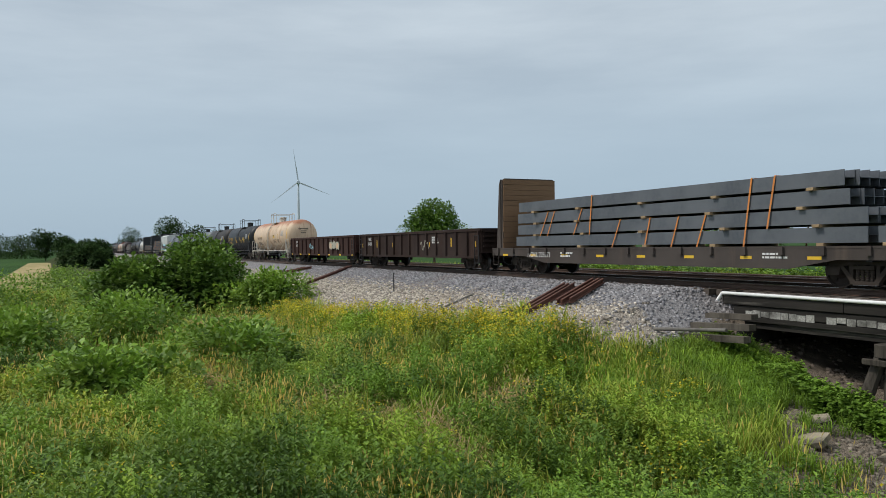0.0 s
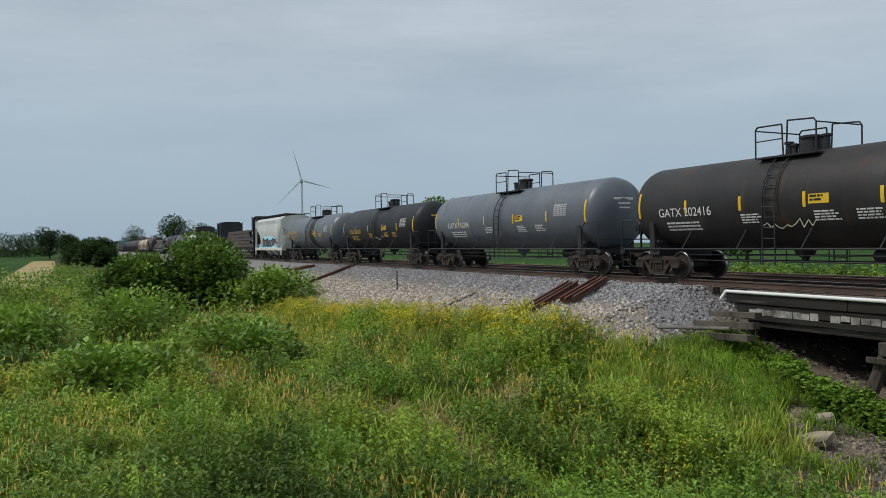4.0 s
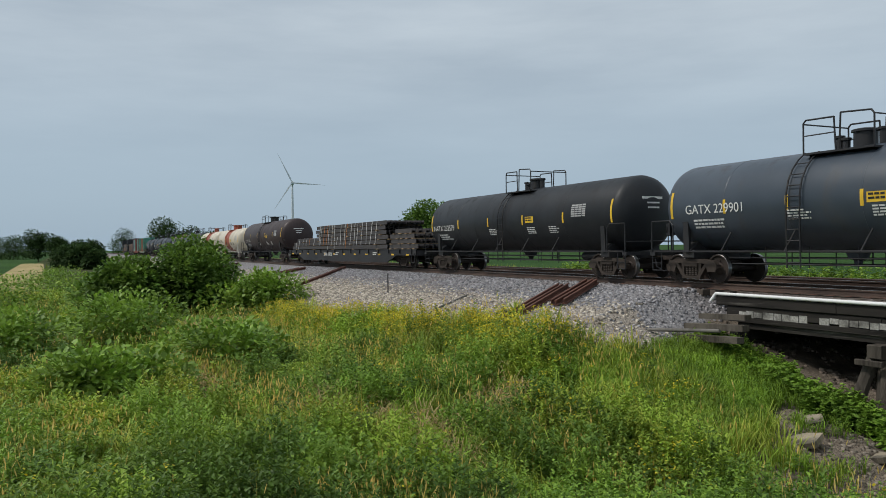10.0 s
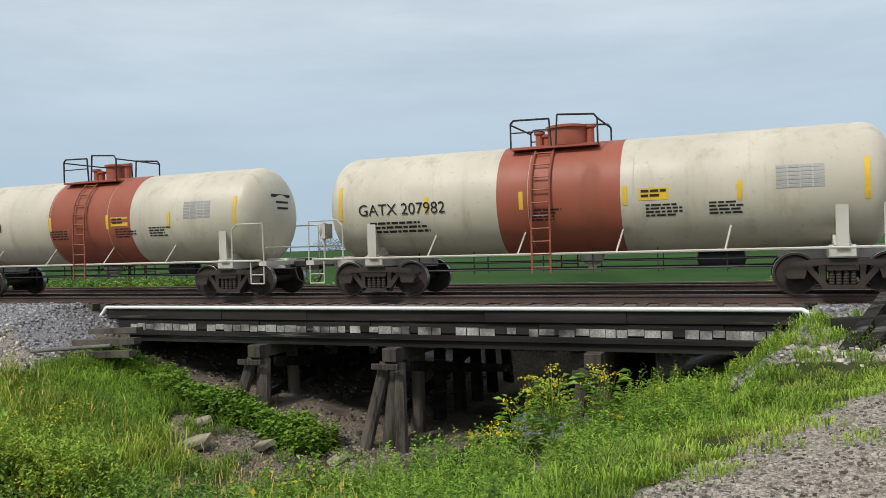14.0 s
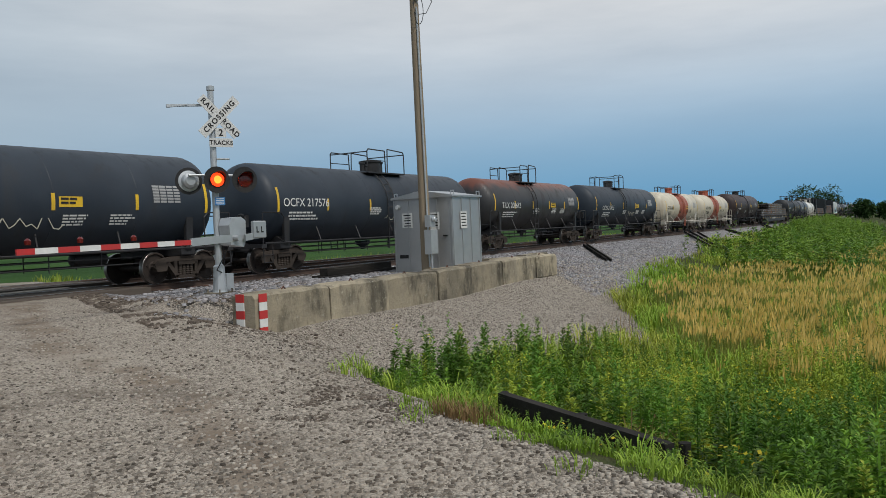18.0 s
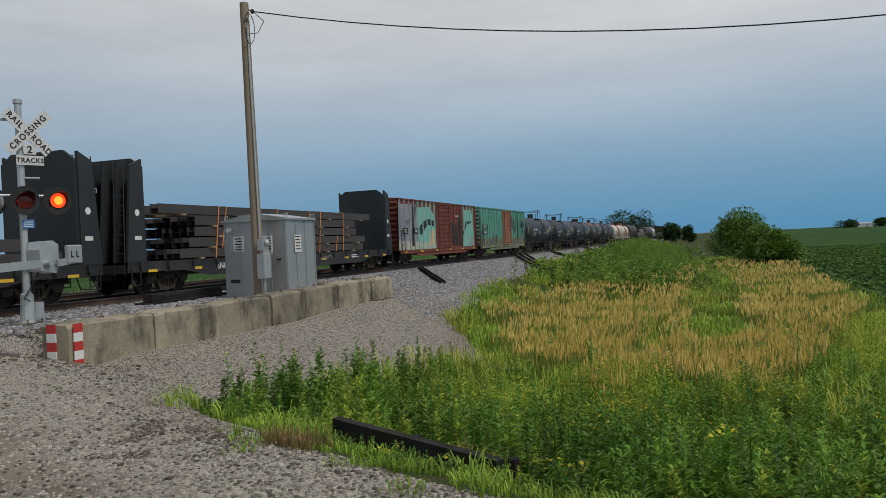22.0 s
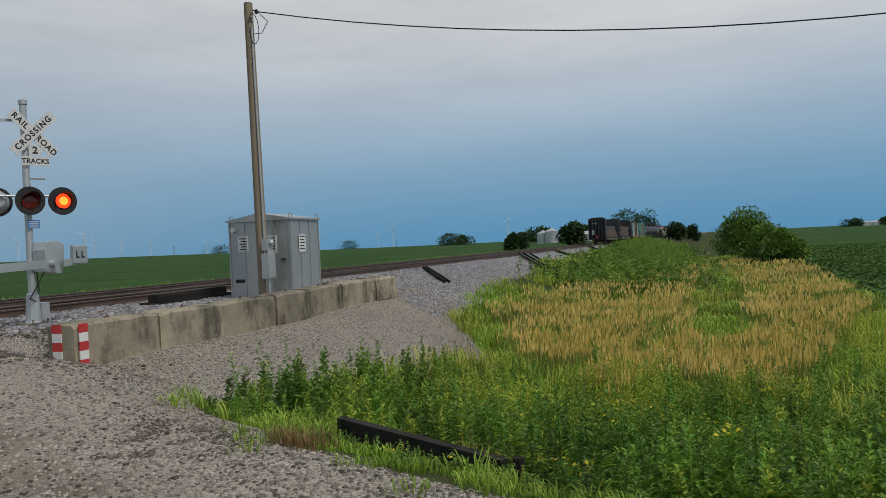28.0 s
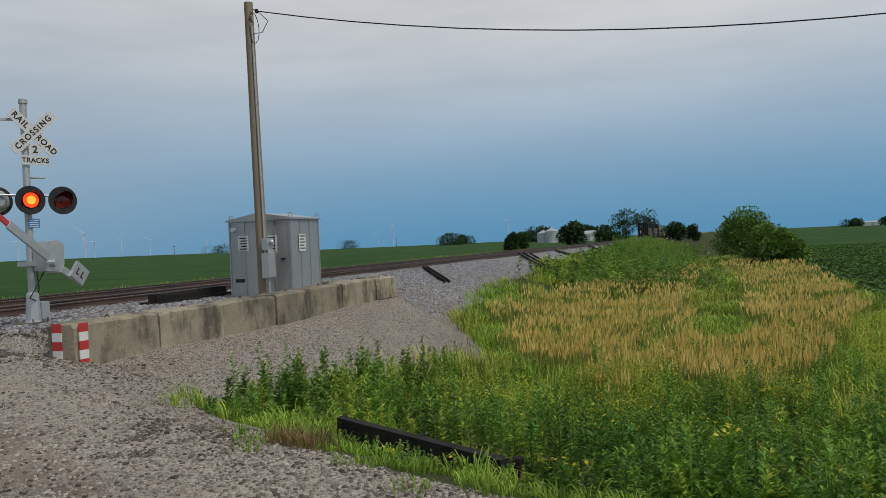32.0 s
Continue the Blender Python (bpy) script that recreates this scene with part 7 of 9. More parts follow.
        part("brake_rigging", b, M["black"], car)
    b = Build()
    b.lathe([(-0.55, 0.02), (-0.5, 0.16), (0.5, 0.16), (0.55, 0.02)], 12, 0, (tx - 2.4, 0.0, 0.80))
    part("air_reservoir", b, M["black"], car, "", True)
    b = Build()
    b.lathe([(zc - R - 0.02, 0.32), (zc - R - 0.18, 0.26), (zc - R - 0.26, 0.12), (zc - R - 0.36, 0.10)], 14, 2, (o.get("valve", 0.0), 0, 0))
    part("outlet_valve", b, fit if o.get("fit") else paint_, car, "", True)
    # ladders, platform and dome
    lx = o.get("ladder", 0.0)
    top = zc + R
    lm = M[o.get("ladder_paint", o.get("fit", "black"))]
    for q in (-1, 1):
        lad = None
        for dx in (-0.22, 0.22):
            b = Build()
            pts = [(lx + dx, q * 1.47, 0.55), (lx + dx, q * (R + 0.09), zc - 0.2)]
            for i in range(6):
                a = -0.1 + (math.radians(62) + 0.1) * i / 5
                pts.append((lx + dx, q * (R + 0.09) * math.cos(a), zc + (R + 0.09) * math.sin(a)))
            b.path(pts, 0.024, 5)
            lad = part("ladder" if lad is None else "stile", b, lm, lad or car)
        z = 0.7
        while z < top - 0.25:
            dz = z - zc
            yy = 1.47 if z < zc - 0.5 else (R + 0.09) * math.cos(math.asin(max(-0.95, min(0.95, dz / (R + 0.09)))))
            b = Build()
            b.path([(lx - 0.22, q * yy, z), (lx + 0.22, q * yy, z)], 0.016, 5)
            part("rung", b, lm, lad)
            z += 0.30
    b = Build()
    px, pw = o.get("dome", lx + 0.1), o.get("platform", 1.05)
    b.box(px - pw, px + pw, -0.95, 0.95, top - 0.17, top - 0.12)
    part("platform", b, M[o.get("top_paint", o.get("fit", "black"))], car)
    tp = M[o.get("top_paint", o.get("fit", "black"))]
    rp = M[o.get("rail_paint", o.get("top_paint", o.get("fit", "black")))]
    for q in (-1, 1):
        b = Build()
        zt = top + o.get("rail_h", 0.78)
        loops = ([(px - pw, top - 0.15), (px - pw, zt - 0.08), (px - pw + 0.08, zt), (px - 0.1, zt - 0.02), (px - 0.05, top - 0.15)],
                 [(px + 0.05, top - 0.15), (px + 0.1, zt + 0.06), (px + pw - 0.08, zt), (px + pw, zt - 0.1), (px + pw, top - 0.15)])
        for loop in loops:
            part("platform_railing", Build().path([(x, q * 0.92, z) for x, z in loop], 0.024, 6), rp, car)
        zm = top + o.get("rail_h", 0.78) * 0.45
        part("mid_rail", Build().path([(px - pw, q * 0.92, zm), (px - 0.08, q * 0.92, zm)], 0.018, 5), rp, car)
    for s in (-1, 1):
        b = Build()
        b.path([(px + s * pw, -0.92, top + o.get("rail_h", 0.78) - 0.1), (px + s * pw, 0.92, top + o.get("rail_h", 0.78) - 0.1)], 0.022, 6)
        part("end_railing", b, rp, car)
    b = Build()
    dr = o.get("dome_r", 0.30)
    b.lathe([(top - 0.05, dr), (top + 0.36, dr), (top + 0.37, dr + 0.05), (top + 0.43, dr + 0.05), (top + 0.46, dr * 0.8), (top + 0.49, 0.02)], 20, 2, (px + 0.15, 0, 0))
    part("manway", b, tp, car, "", True)
    for dx, hh in ((-0.55, 0.26), (-0.35, 0.18), (0.72, 0.34)):
        b = Build()
        b.lathe([(top - 0.05, 0.10), (top + hh, 0.10), (top + hh + 0.02, 0.14), (top + hh + 0.08, 0.14), (top + hh + 0.1, 0.02)], 10, 2, (px + dx, -0.1, 0))
        part("valve", b, tp, car)
    # lettering
    ink = M[o.get("ink", "white_mark")]
    mark = o["mark"]
    size = o.get("size", 0.40)
    mz = o.get("mark_z", -0.22)
    tilt = math.degrees(math.asin(mz / R))
    p = on(0, mz, 0.012)
    mx = o.get("mark_x", -0.55 * e)
    text(car, mark, mx, p[1], p[2], size, ink, tilt, "car_number")
    b = Build()
    rows_of_bars(b, mx - 0.9, mz - size * 0.75, 1.7, 0.32, 3, lambda x, z: on(x, z), k)
    for i in range(3):
        rows_of_bars(b, [-0.18, 0.22, 0.42][i] * e, mz - 0.15, 0.8, 0.3, 4, lambda x, z: on(x, z), k * 7 + i)
    tagged(part("small_print", b, ink, car), kind="stuff")
    b = Build()
    x, z, w, h = 0.62 * e, 0.42, 0.95, 0.5
    for i in range(6):
        for j in range(4):
            xa, za = x + w * j / 4, z - h * i / 6
            b.add([on(xa, za), on(xa + w / 4 - 0.03, za), on(xa + w / 4 - 0.03, za - h / 6 + 0.025), on(xa, za - h / 6 + 0.025)], [(0, 1, 2, 3)])
    tagged(part("data_panel", b, M["panel"], car), kind="stuff")
    b = Build()
    px_ = o.get("placard", 0.25 * e)
    pz = -0.05
    b.add([on(px_ - 0.32, pz + 0.13), on(px_ + 0.32, pz + 0.13), on(px_ + 0.32, pz - 0.13), on(px_ - 0.32, pz - 0.13)], [(0, 1, 2, 3)])
    pl = part("yellow_placard", b, M["yellow"], car)
    b = Build()
    rows_of_bars(b, px_ - 0.27, pz + 0.10, 0.56, 0.2, 2, lambda x, z: on(x, z, 0.010), k + 3)
    part("placard_print", b, M["dark_mark"], pl)
    # marks on the leading head
    for i, ww in enumerate((0.9, 0.55, 0.5)):
        b = Build()
        z = zc + 0.55 - 0.17 * i
        xx = o.get("cx", 0.0) + e - dish + dish * math.sqrt(max(0.0, 1 - ((z - zc) ** 2 + (ww / 2) ** 2) / R ** 2)) + 0.03
        b.box(xx - 0.04, xx, -ww / 2, ww / 2, z - 0.055, z + 0.0 + (0.03 if i == 0 else 0))
        part("head_lettering", b, ink, car)
    return car


def gondola(k, half, o):
    car = root("gondola_car", pose(0, TRACK_Y, 0), o["label"], "gondola car", "train cars")
    e, z0, z1, w = half - 0.55, 0.98, 2.02, 1.47
    pm = M[o["paint"]]
    b = Build()
    b.box(-e, e, -w, w, z0 - 0.1, z0)
    b.box(-half + 0.7, half - 0.7, -0.3, 0.3, 0.62, z0 - 0.1)
    part("floor", b, pm, car)
    for q in (-1, 1):
        b = Build()
        b.box(-e, e, q * w - 0.02, q * w + 0.02, z0 - 0.32, z1)
        b.box(-e - 0.02, e + 0.02, q * w - 0.07, q * w + 0.07, z1 - 0.1, z1 + 0.06, 0.02)
        b.box(-e, e, q * w - 0.05, q * w + 0.06, z0 - 0.36, z0 - 0.22)
        side = part("side_wall", b, pm, car)
        n = 15
        for i in range(n):
            x = -e + 0.1 + (2 * e - 0.2) * i / (n - 1)
            b = Build()
            b.prism([(x - 0.07, q * (w + 0.02)), (x + 0.07, q * (w + 0.02)), (x + 0.045, q * (w + 0.12)), (x - 0.045, q * (w + 0.12))], z0 - 0.24, z1 - 0.06, 2)
            part("rib", b, pm, side)
        for i in range(7):
            x = -e + 0.5 + (2 * e - 1.0) * i / 6
            b = Build()
            if q < 0 and o.get("tall_strips"):
                b.box(x - 0.05, x + 0.05, q * (w + 0.028), q * (w + 0.024), 1.2, 1.65 if i % 2 else 1.45)
            else:
                b.box(x - 0.22, x + 0.22, q * (w + 0.066), q * (w + 0.063), z0 - 0.345, z0 - 0.24)
            part("reflective_strip", b, M["yellow"], side)
    for s in (-1, 1):
        b = Build()
        b.box(s * e - 0.04, s * e + 0.04, -w, w, z0 - 0.1, z1)
        b.box(s * e - 0.08, s * e + 0.1 * s, -w - 0.02, w + 0.02, z1 - 0.08, z1 + 0.055)
        for i in range(4):
            z = z0 + 0.18 + 0.24 * i
            b.box(min(s * e, s * (e + 0.12)), max(s * e, s * (e + 0.12)), -w + 0.1, w - 0.1, z, z + 0.1)
        part("end_wall", b, pm, car)
        b = Build()
        for i in range(4):
            z = 0.75 + 0.33 * i
            b.path([(s * (e - 0.05), -w - 0.10, z), (s * (e - 0.5), -w - 0.10, z)], 0.014, 5)
        b.path([(s * (e - 0.05), -w - 0.10, 0.4), (s * (e - 0.05), -w - 0.10, 1.75)], 0.02, 5)
        b.path([(s * (e - 0.5), -w - 0.10, 0.4), (s * (e - 0.5), -w - 0.10, 1.75)], 0.02, 5)
        b.path([(s * (e - 0.05), -w - 0.10, 0.4), (s * (e - 0.5), -w - 0.10, 0.4)], 0.02, 5)
        part("ladder", b, M["black"], car)
        add_truck(car, s * (half - 2.3))
        coupler(car, half, s)
    text(car, o["mark"], -e + 1.9, -w - 0.03, 1.72, 0.26, M["white_mark"], 0, "car_number")
    if o.get("number"):
        text(car, o["number"], -e + 1.9, -w - 0.03, 1.42, 0.26, M["white_mark"], 0, "car_number")
    b = Build()
    rows_of_bars(b, 0.35 * e, 1.75, 0.9, 0.4, 4, lambda x, z: (x, -w - 0.026, z), k)
    tagged(part("small_print", b, M["white_mark"], car), kind="stuff")
    return car


def hbeam_mesh(name, ln, w=0.30, h=0.30, mat="beam", t=0.02):
    """A wide-flange beam laid on its side: flanges upright."""
    b = Build()
    k, m = t * 0.4, w / 2 - t
    b.prism([(-w / 2, -h / 2), (-m, -h / 2), (-m, -k), (m, -k), (m, -h / 2), (w / 2, -h / 2), (w / 2, h / 2), (m, h / 2), (m, k), (-m, k), (-m, h / 2), (-w / 2, h / 2)], -ln / 2, ln / 2)
    return b.mesh(name, M[mat])


BEAMS = {}


def stack(car, x0, x1, z, layers, wide, seed, size=0.34, gap=0.06, stagger=0.0, beam="beam"):
    """A strapped stack of beams: layers from below, each (number across, shift of either end)."""
    r = random.Random(seed)
    z0 = z
    for i, (n, a, c) in enumerate(layers):
        ln = round(x1 - c - x0 - a, 2)
        key = (ln, size, beam)
        if key not in BEAMS:
            BEAMS[key] = hbeam_mesh("beam", ln, size, size, beam)
        lay = None
        for j in range(n):
            y = -wide + size / 2 + (2 * wide - size) * j / max(1, n - 1)
            ob = part("beam", BEAMS[key], None, car)
            ob.location = (x0 + a + ln / 2 + r.uniform(-0.08, 0.08) * (1 + stagger), y, z + gap + size / 2)
        for j in range(5):
            x = x0 + a + ln * (0.08 + 0.84 * j / 4) + r.uniform(-0.3, 0.3)
            b = Build()
            b.box(x - 0.11, x + 0.11, -wide - r.uniform(0.03, 0.16), wide + 0.06, z, z + gap, 0.008)
            part("wooden_block", b, M["dunnage"], car)
        z += gap + size
    return z


def straps(car, xs, wide, z0, z1, material, lean=0.25):
    for i, x in enumerate(xs):
        b = Build()
        pts = [(x - lean / 2, -wide - 0.05, z0), (x + lean / 2, -wide - 0.02, z1 + 0.015), (x + lean / 2, wide + 0.02, z1 + 0.015), (x - lean / 2, wide + 0.05, z0)]
        for p, q in zip(pts, pts[1:]):
            d = Vector((0.03, 0, 0))
            p, q = Vector(p), Vector(q)
            out = Vector((0, -0.008, 0)) if abs(p.z - q.z) > 0.1 and p.y < 0 else Vector((0, 0.008, 0)) if abs(p.z - q.z) > 0.1 else Vector((0, 0, 0.008))
            b.add([p - d, p + d, q + d, q - d, p - d + out, p + d + out, q + d + out, q - d + out],
                  [(0, 1, 2, 3), (4, 7, 6, 5), (0, 4, 5, 1), (2, 6, 7, 3), (1, 5, 6, 2), (0, 3, 7, 4)])
        part("strap", b, material, car)


def flat_car(k, half, o):
    car = root("flat_car", pose(0, TRACK_Y, 0), o["label"], "flat car", "train cars")
    pm = M[o["paint"]]
    e, zd, w = half - 0.55, 1.12, 1.42
    b = Build()
    b.box(-e, e, -w, w, zd - 0.07, zd)
    part("deck", b, M["tie"] if o.get("wood") else pm, car)
    for q in (-1, 1):
        d = o.get("deep", 0.62)
        ring = [(-e, zd), (e, zd), (e, zd - 0.34), (e - 2.9, zd - 0.36), (e - 4.4, zd - d), (-e + 4.4, zd - d), (-e + 2.9, zd - 0.36), (-e, zd - 0.34)]
        b = Build()
        b.prism(ring, q * w - 0.03, q * w + 0.03, 1)
        b.box(-e, e, q * w - 0.04, q * w + 0.06, zd - 0.06, zd - 0.02)
        sill = part("side_sill", b, pm, car)
        n = 16
        for i in range(n):
            x = -e + 0.6 + (2 * e - 1.2) * i / (n - 1)
            b = Build()
            b.box(x - 0.07, x + 0.07, q * (w + 0.03), q * (w + 0.11), zd - 0.24, zd - 0.01) if q > 0 else b.box(x - 0.07, x + 0.07, -w - 0.11, -w - 0.03, zd - 0.24, zd - 0.01)
            part("stake_pocket", b, pm, sill)
        for i in range(o.get("marks", 9)):
            x = -e + 1.2 + (2 * e - 2.4) * i / (o.get("marks", 9) - 1)
            b = Build()
            y = q * (w + 0.034)
            b.box(x - 0.22, x + 0.22, min(y, y - q * 0.003), max(y, y - q * 0.003), zd - 0.36, zd - 0.27)
            part("reflective_strip", b, M["yellow"], sill)
    b = Build()
    b.box(-half + 0.75, half - 0.75, -0.32, 0.32, 0.55, zd - 0.07)
    for i in range(9):
        x = -e + 2.0 + (2 * e - 4.0) * i / 8
        b.box(x - 0.08, x + 0.08, -w + 0.03, w - 0.03, 0.72, zd - 0.07)
    part("centre_sill", b, M["black"], car)
    for s in (-1, 1):
        add_truck(car, s * (half - o.get("tx", 2.9)))
        coupler(car, half, s)
        b = Build()
        b.box(min(s * e, s * (e - 0.12)), max(s * e, s * (e - 0.12)), -w, w, zd - 0.36, zd)
        for q in (-1, 1):
            x0 = s * (e - 0.15)
            b.path([(x0, q * (w + 0.05), zd - 0.2), (x0, q * (w + 0.05), 0.36), (x0 - s * 0.42, q * (w + 0.05), 0.36), (x0 - s * 0.42, q * (w + 0.05), zd - 0.2)], 0.018, 5)
        part("end_sill", b, pm, car)
        if o.get("bulkheads", ()) and s in o["bulkheads"]:
            bulkhead(car, s, e, zd, w, o)
    text(car, o["mark"], o.get("mark_x", -0.62 * e), -w - 0.036, zd - o.get("mark_dz", 0.30), o.get("size", 0.30), M["white_mark"], 0, "car_number")
    b = Build()
    rows_of_bars(b, o.get("mark_x", -0.62 * e) + 1.6, zd - 0.18, 0.9, 0.24, 2, lambda x, z: (x, -w - 0.036, z), k)
    rows_of_bars(b, 0.5 * e, zd - 0.18, 0.9, 0.2, 2, lambda x, z: (x, -w - 0.036, z), k + 9)
    tagged(part("small_print", b, M["white_mark"], car), kind="stuff")
    return car


def bulkhead(car, s, e, zd, w, o):
    """An upright end: plate, chamfered top corners, deep ribs and ladder on its outer face."""
    zt, th = o.get("bulk_z", 4.6), o.get("bulk_t", 0.75)
    e = e - o.get("bulk_in", 0.0)
    pm = M[o.get("bulk_paint", o["paint"])]
    wood = o.get("bulk_wood")
    xin, xo = s * (e - th), s * e
    c = 0.10 if wood else 0.30
    ring = [(-w, zd), (w, zd), (w, zt - c), (w - c * 1.4, zt), (-w + c * 1.4, zt), (-w, zt - c)]
    b = Build()
    b.prism(ring, min(xin, xin + s * 0.10), max(xin, xin + s * 0.10))
    bh = part("bulkhead", b, pm, car, "wooden plank bulkhead" if wood else "black steel bulkhead")
    if wood:
        n = 13
        for i in range(n):
            z0 = zd + (zt - zd - 0.05) * i / n
            b = Build()
            b.box(min(xin - s * 0.05, xin - s * 0.002), max(xin - s * 0.05, xin - s * 0.002), -w + 0.03 + 0.01 * (i % 3), w - 0.03, z0 + 0.008, z0 + (zt - zd) / n - 0.008)
            part("plank", b, M["plank"], bh)
    for q in (-1, 1):
        b = Build()
        foot, head = xo, xin + s * (0.22 if wood else th * 0.7)
        b.prism([(xin + s * 0.1, zd), (foot, zd), (head, zt - 0.3), (xin + s * 0.1, zt - 0.05)], q * w - 0.05, q * w + 0.05, 1)
        part("gusset", b, pm, bh)
    if not wood:
        for y in (-0.85, -0.3, 0.3, 0.85):
            b = Build()
            b.prism([(xin + s * 0.1, zd), (xin + s * (th - 0.08), zd), (xin + s * (th * 0.55), zt - 0.1), (xin + s * 0.1, zt - 0.1)], y - 0.07, y + 0.07, 1)
            part("rib", b, pm, bh)
        b = Build()
        for dy in (-0.2, 0.2):
            b.path([(xo, -1.12 + dy, 0.7), (xo - s * 0.16, -1.12 + dy, zt - 0.15)], 0.02, 5)
        for i in range(11):
            z = 0.8 + 0.31 * i
            f = (z - 0.7) / (zt - 0.85)
            b.path([(xo - s * 0.16 * f, -1.32, z), (xo - s * 0.16 * f, -0.92, z)], 0.014, 5)
        part("ladder", b, M["black"], bh)
        b = Build()
        for i in range(6):
            z = 2.3 - 0.13 * i
            b.box(min(xo - s * 0.01, xo + s * 0.004), max(xo - s * 0.01, xo + s * 0.004), 0.45, 0.45 + 0.3 + 0.1 * (i % 3), z, z + 0.06)
        part("small_print", b, M["white_mark"], bh)
        y0, x1 = -w - 0.051, xin + s * 0.42
        part("round_mark", Build().lathe([(y0 - 0.003, 0.002), (y0 - 0.003, 0.11), (y0, 0.11)], 18, 1, (x1, 0, 2.75), close=False), M["white_mark"], bh, "white round mark")
        part("notice_plate", Build().box(x1 - 0.16, x1 + 0.16, y0 - 0.004, y0, 1.85, 1.98), M["white_mark"], bh, "small white notice")
        text(bh, o["mark"].rsplit(" ", 1)[0] + " " + o["mark"].rsplit(" ", 1)[1][:3], xo - s * 0.30, 0.35, 3.55, 0.24, M["white_mark"], 0, "car_mark", s)


def covered_hopper(k, half, o):
    car = root("covered_hopper_car", pose(0, TRACK_Y, 0), o["label"], "hopper car", "train cars")
    pm = M[o["paint"]]
    e, w, zt = half - 0.75, 1.5, 4.2
    xs = [-e, -e + 1.35, -e + 2.35, e - 2.35, e - 1.35, e]
    low = [2.75, 2.05, 1.0, 1.0, 2.05, 2.75]

    def ring(zl):
        pts = [(0.95, zl), (1.36, zl + (zt - zl) * 0.18), (w, zl + (zt - zl) * 0.45), (w, zt - 0.75), (1.42, zt - 0.35), (1.05, zt - 0.08), (0.0, zt + 0.04)]
        return pts + [(-y, z) for y, z in reversed(pts[:-1])]
    b = Build()
    rings = [[(x, y, z) for y, z in ring(l)] for x, l in zip(xs, low)]
    n = len(rings[0])
    b.v = [p for r_ in rings for p in r_]
    b.f = [(j * n + i, j * n + (i + 1) % n, (j + 1) * n + (i + 1) % n, (j + 1) * n + i) for j in range(len(xs) - 1) for i in range(n)]
    b.f += [tuple(range(n)), tuple(range((len(xs) - 1) * n, len(xs) * n))]
    b.k = [0] * len(b.f)
    body = part("body", b, pm, car, "", True)
    for q in (-1, 1):
        for i in range(4):
            b = Build()
            z = zt - 0.72 + 0.10 * i
            yy = np.interp(z, [zt - 0.75, zt - 0.35], [w, 1.42])
            b.box(-e + 0.02, e - 0.02, min(q * yy, q * (yy + 0.03)), max(q * yy, q * (yy + 0.03)), z, z + 0.045)
            part("side_rib", b, pm, body)
        b = Build()
        b.box(-half + 0.7, half - 0.7, min(q * 1.45, q * 1.53), max(q * 1.45, q * 1.53), 0.84, 1.12, 0.02)
        part("side_sill", b, pm, car)
        for i in range(6):
            x = -half + 1.4 + (2 * half - 2.8) * i / 5
            b = Build()
            y = q * 1.534
            b.box(x - 0.25, x + 0.25, min(y, y - 0.003 * q), max(y, y - 0.003 * q), 0.86, 0.96)
            part("reflective_strip", b, M["yellow"], car)
    b = Build()
    b.box(-e, e, -0.62, 0.62, zt + 0.08, zt + 0.13)
    for q in (-1, 1):
        b.box(-e - 0.35, e + 0.35, q * 0.95 - 0.25, q * 0.95 + 0.25, zt + 0.12, zt + 0.15)
        i = -e
        while i <= e:
            b.box(i - 0.03, i + 0.03, q * 0.95 - 0.04, q * 0.95 + 0.04, zt - 0.02, zt + 0.12)
            i += 1.2
    part("roof_walk", b, M["dark_mark"], car, "dark grated roof walk")
    for i in range(5):
        b = Build()
        x = -e + 1.2 + (2 * e - 2.4) * i / 4
        b.lathe([(zt + 0.1, 0.34), (zt + 0.2, 0.34), (zt + 0.24, 0.28), (zt + 0.25, 0.02)], 14, 2, (x, 0, 0))
        part("hatch", b, pm, car, "", True)
    for x in (-e * 0.46, 0.0, e * 0.46):
        b = Build()
        top_, bot = [(-1.3, -1.2), (1.3, -1.2), (1.3, 1.2), (-1.3, 1.2)], [(-0.4, -0.5), (0.4, -0.5), (0.4, 0.5), (-0.4, 0.5)]
        b.add([(x + a, c, 1.02) for a, c in top_] + [(x + a, c, 0.34) for a, c in bot], [(0, 1, 5, 4), (1, 2, 6, 5), (2, 3, 7, 6), (3, 0, 4, 7), (4, 5, 6, 7), (3, 2, 1, 0)])
        hop = part("hopper_chute", b, pm, car)
        b = Build()
        b.box(x - 0.5, x + 0.5, -0.6, 0.6, 0.26, 0.35)
        part("outlet_gate", b, M["truck"], hop)
    for s in (-1, 1):
        add_truck(car, s * (half - 1.95))
        coupler(car, half, s)
        b = Build()
        b.box(min(s * (half - 2.6), s * (half - 0.7)), max(s * (half - 2.6), s * (half - 0.7)), -1.5, 1.5, 0.86, 0.94)
        for q in (-1, 1):
            b.box(s * (half - 0.85) - 0.06, s * (half - 0.85) + 0.06, q * 1.4 - 0.05, q * 1.4 + 0.05, 0.9, 3.0)
            b.bar((s * (half - 2.3), q * 1.1, 0.95), (s * (half - 1.5), q * 1.1, 2.2), 0.1, 0.12)
        part("end_frame", b, pm, car)
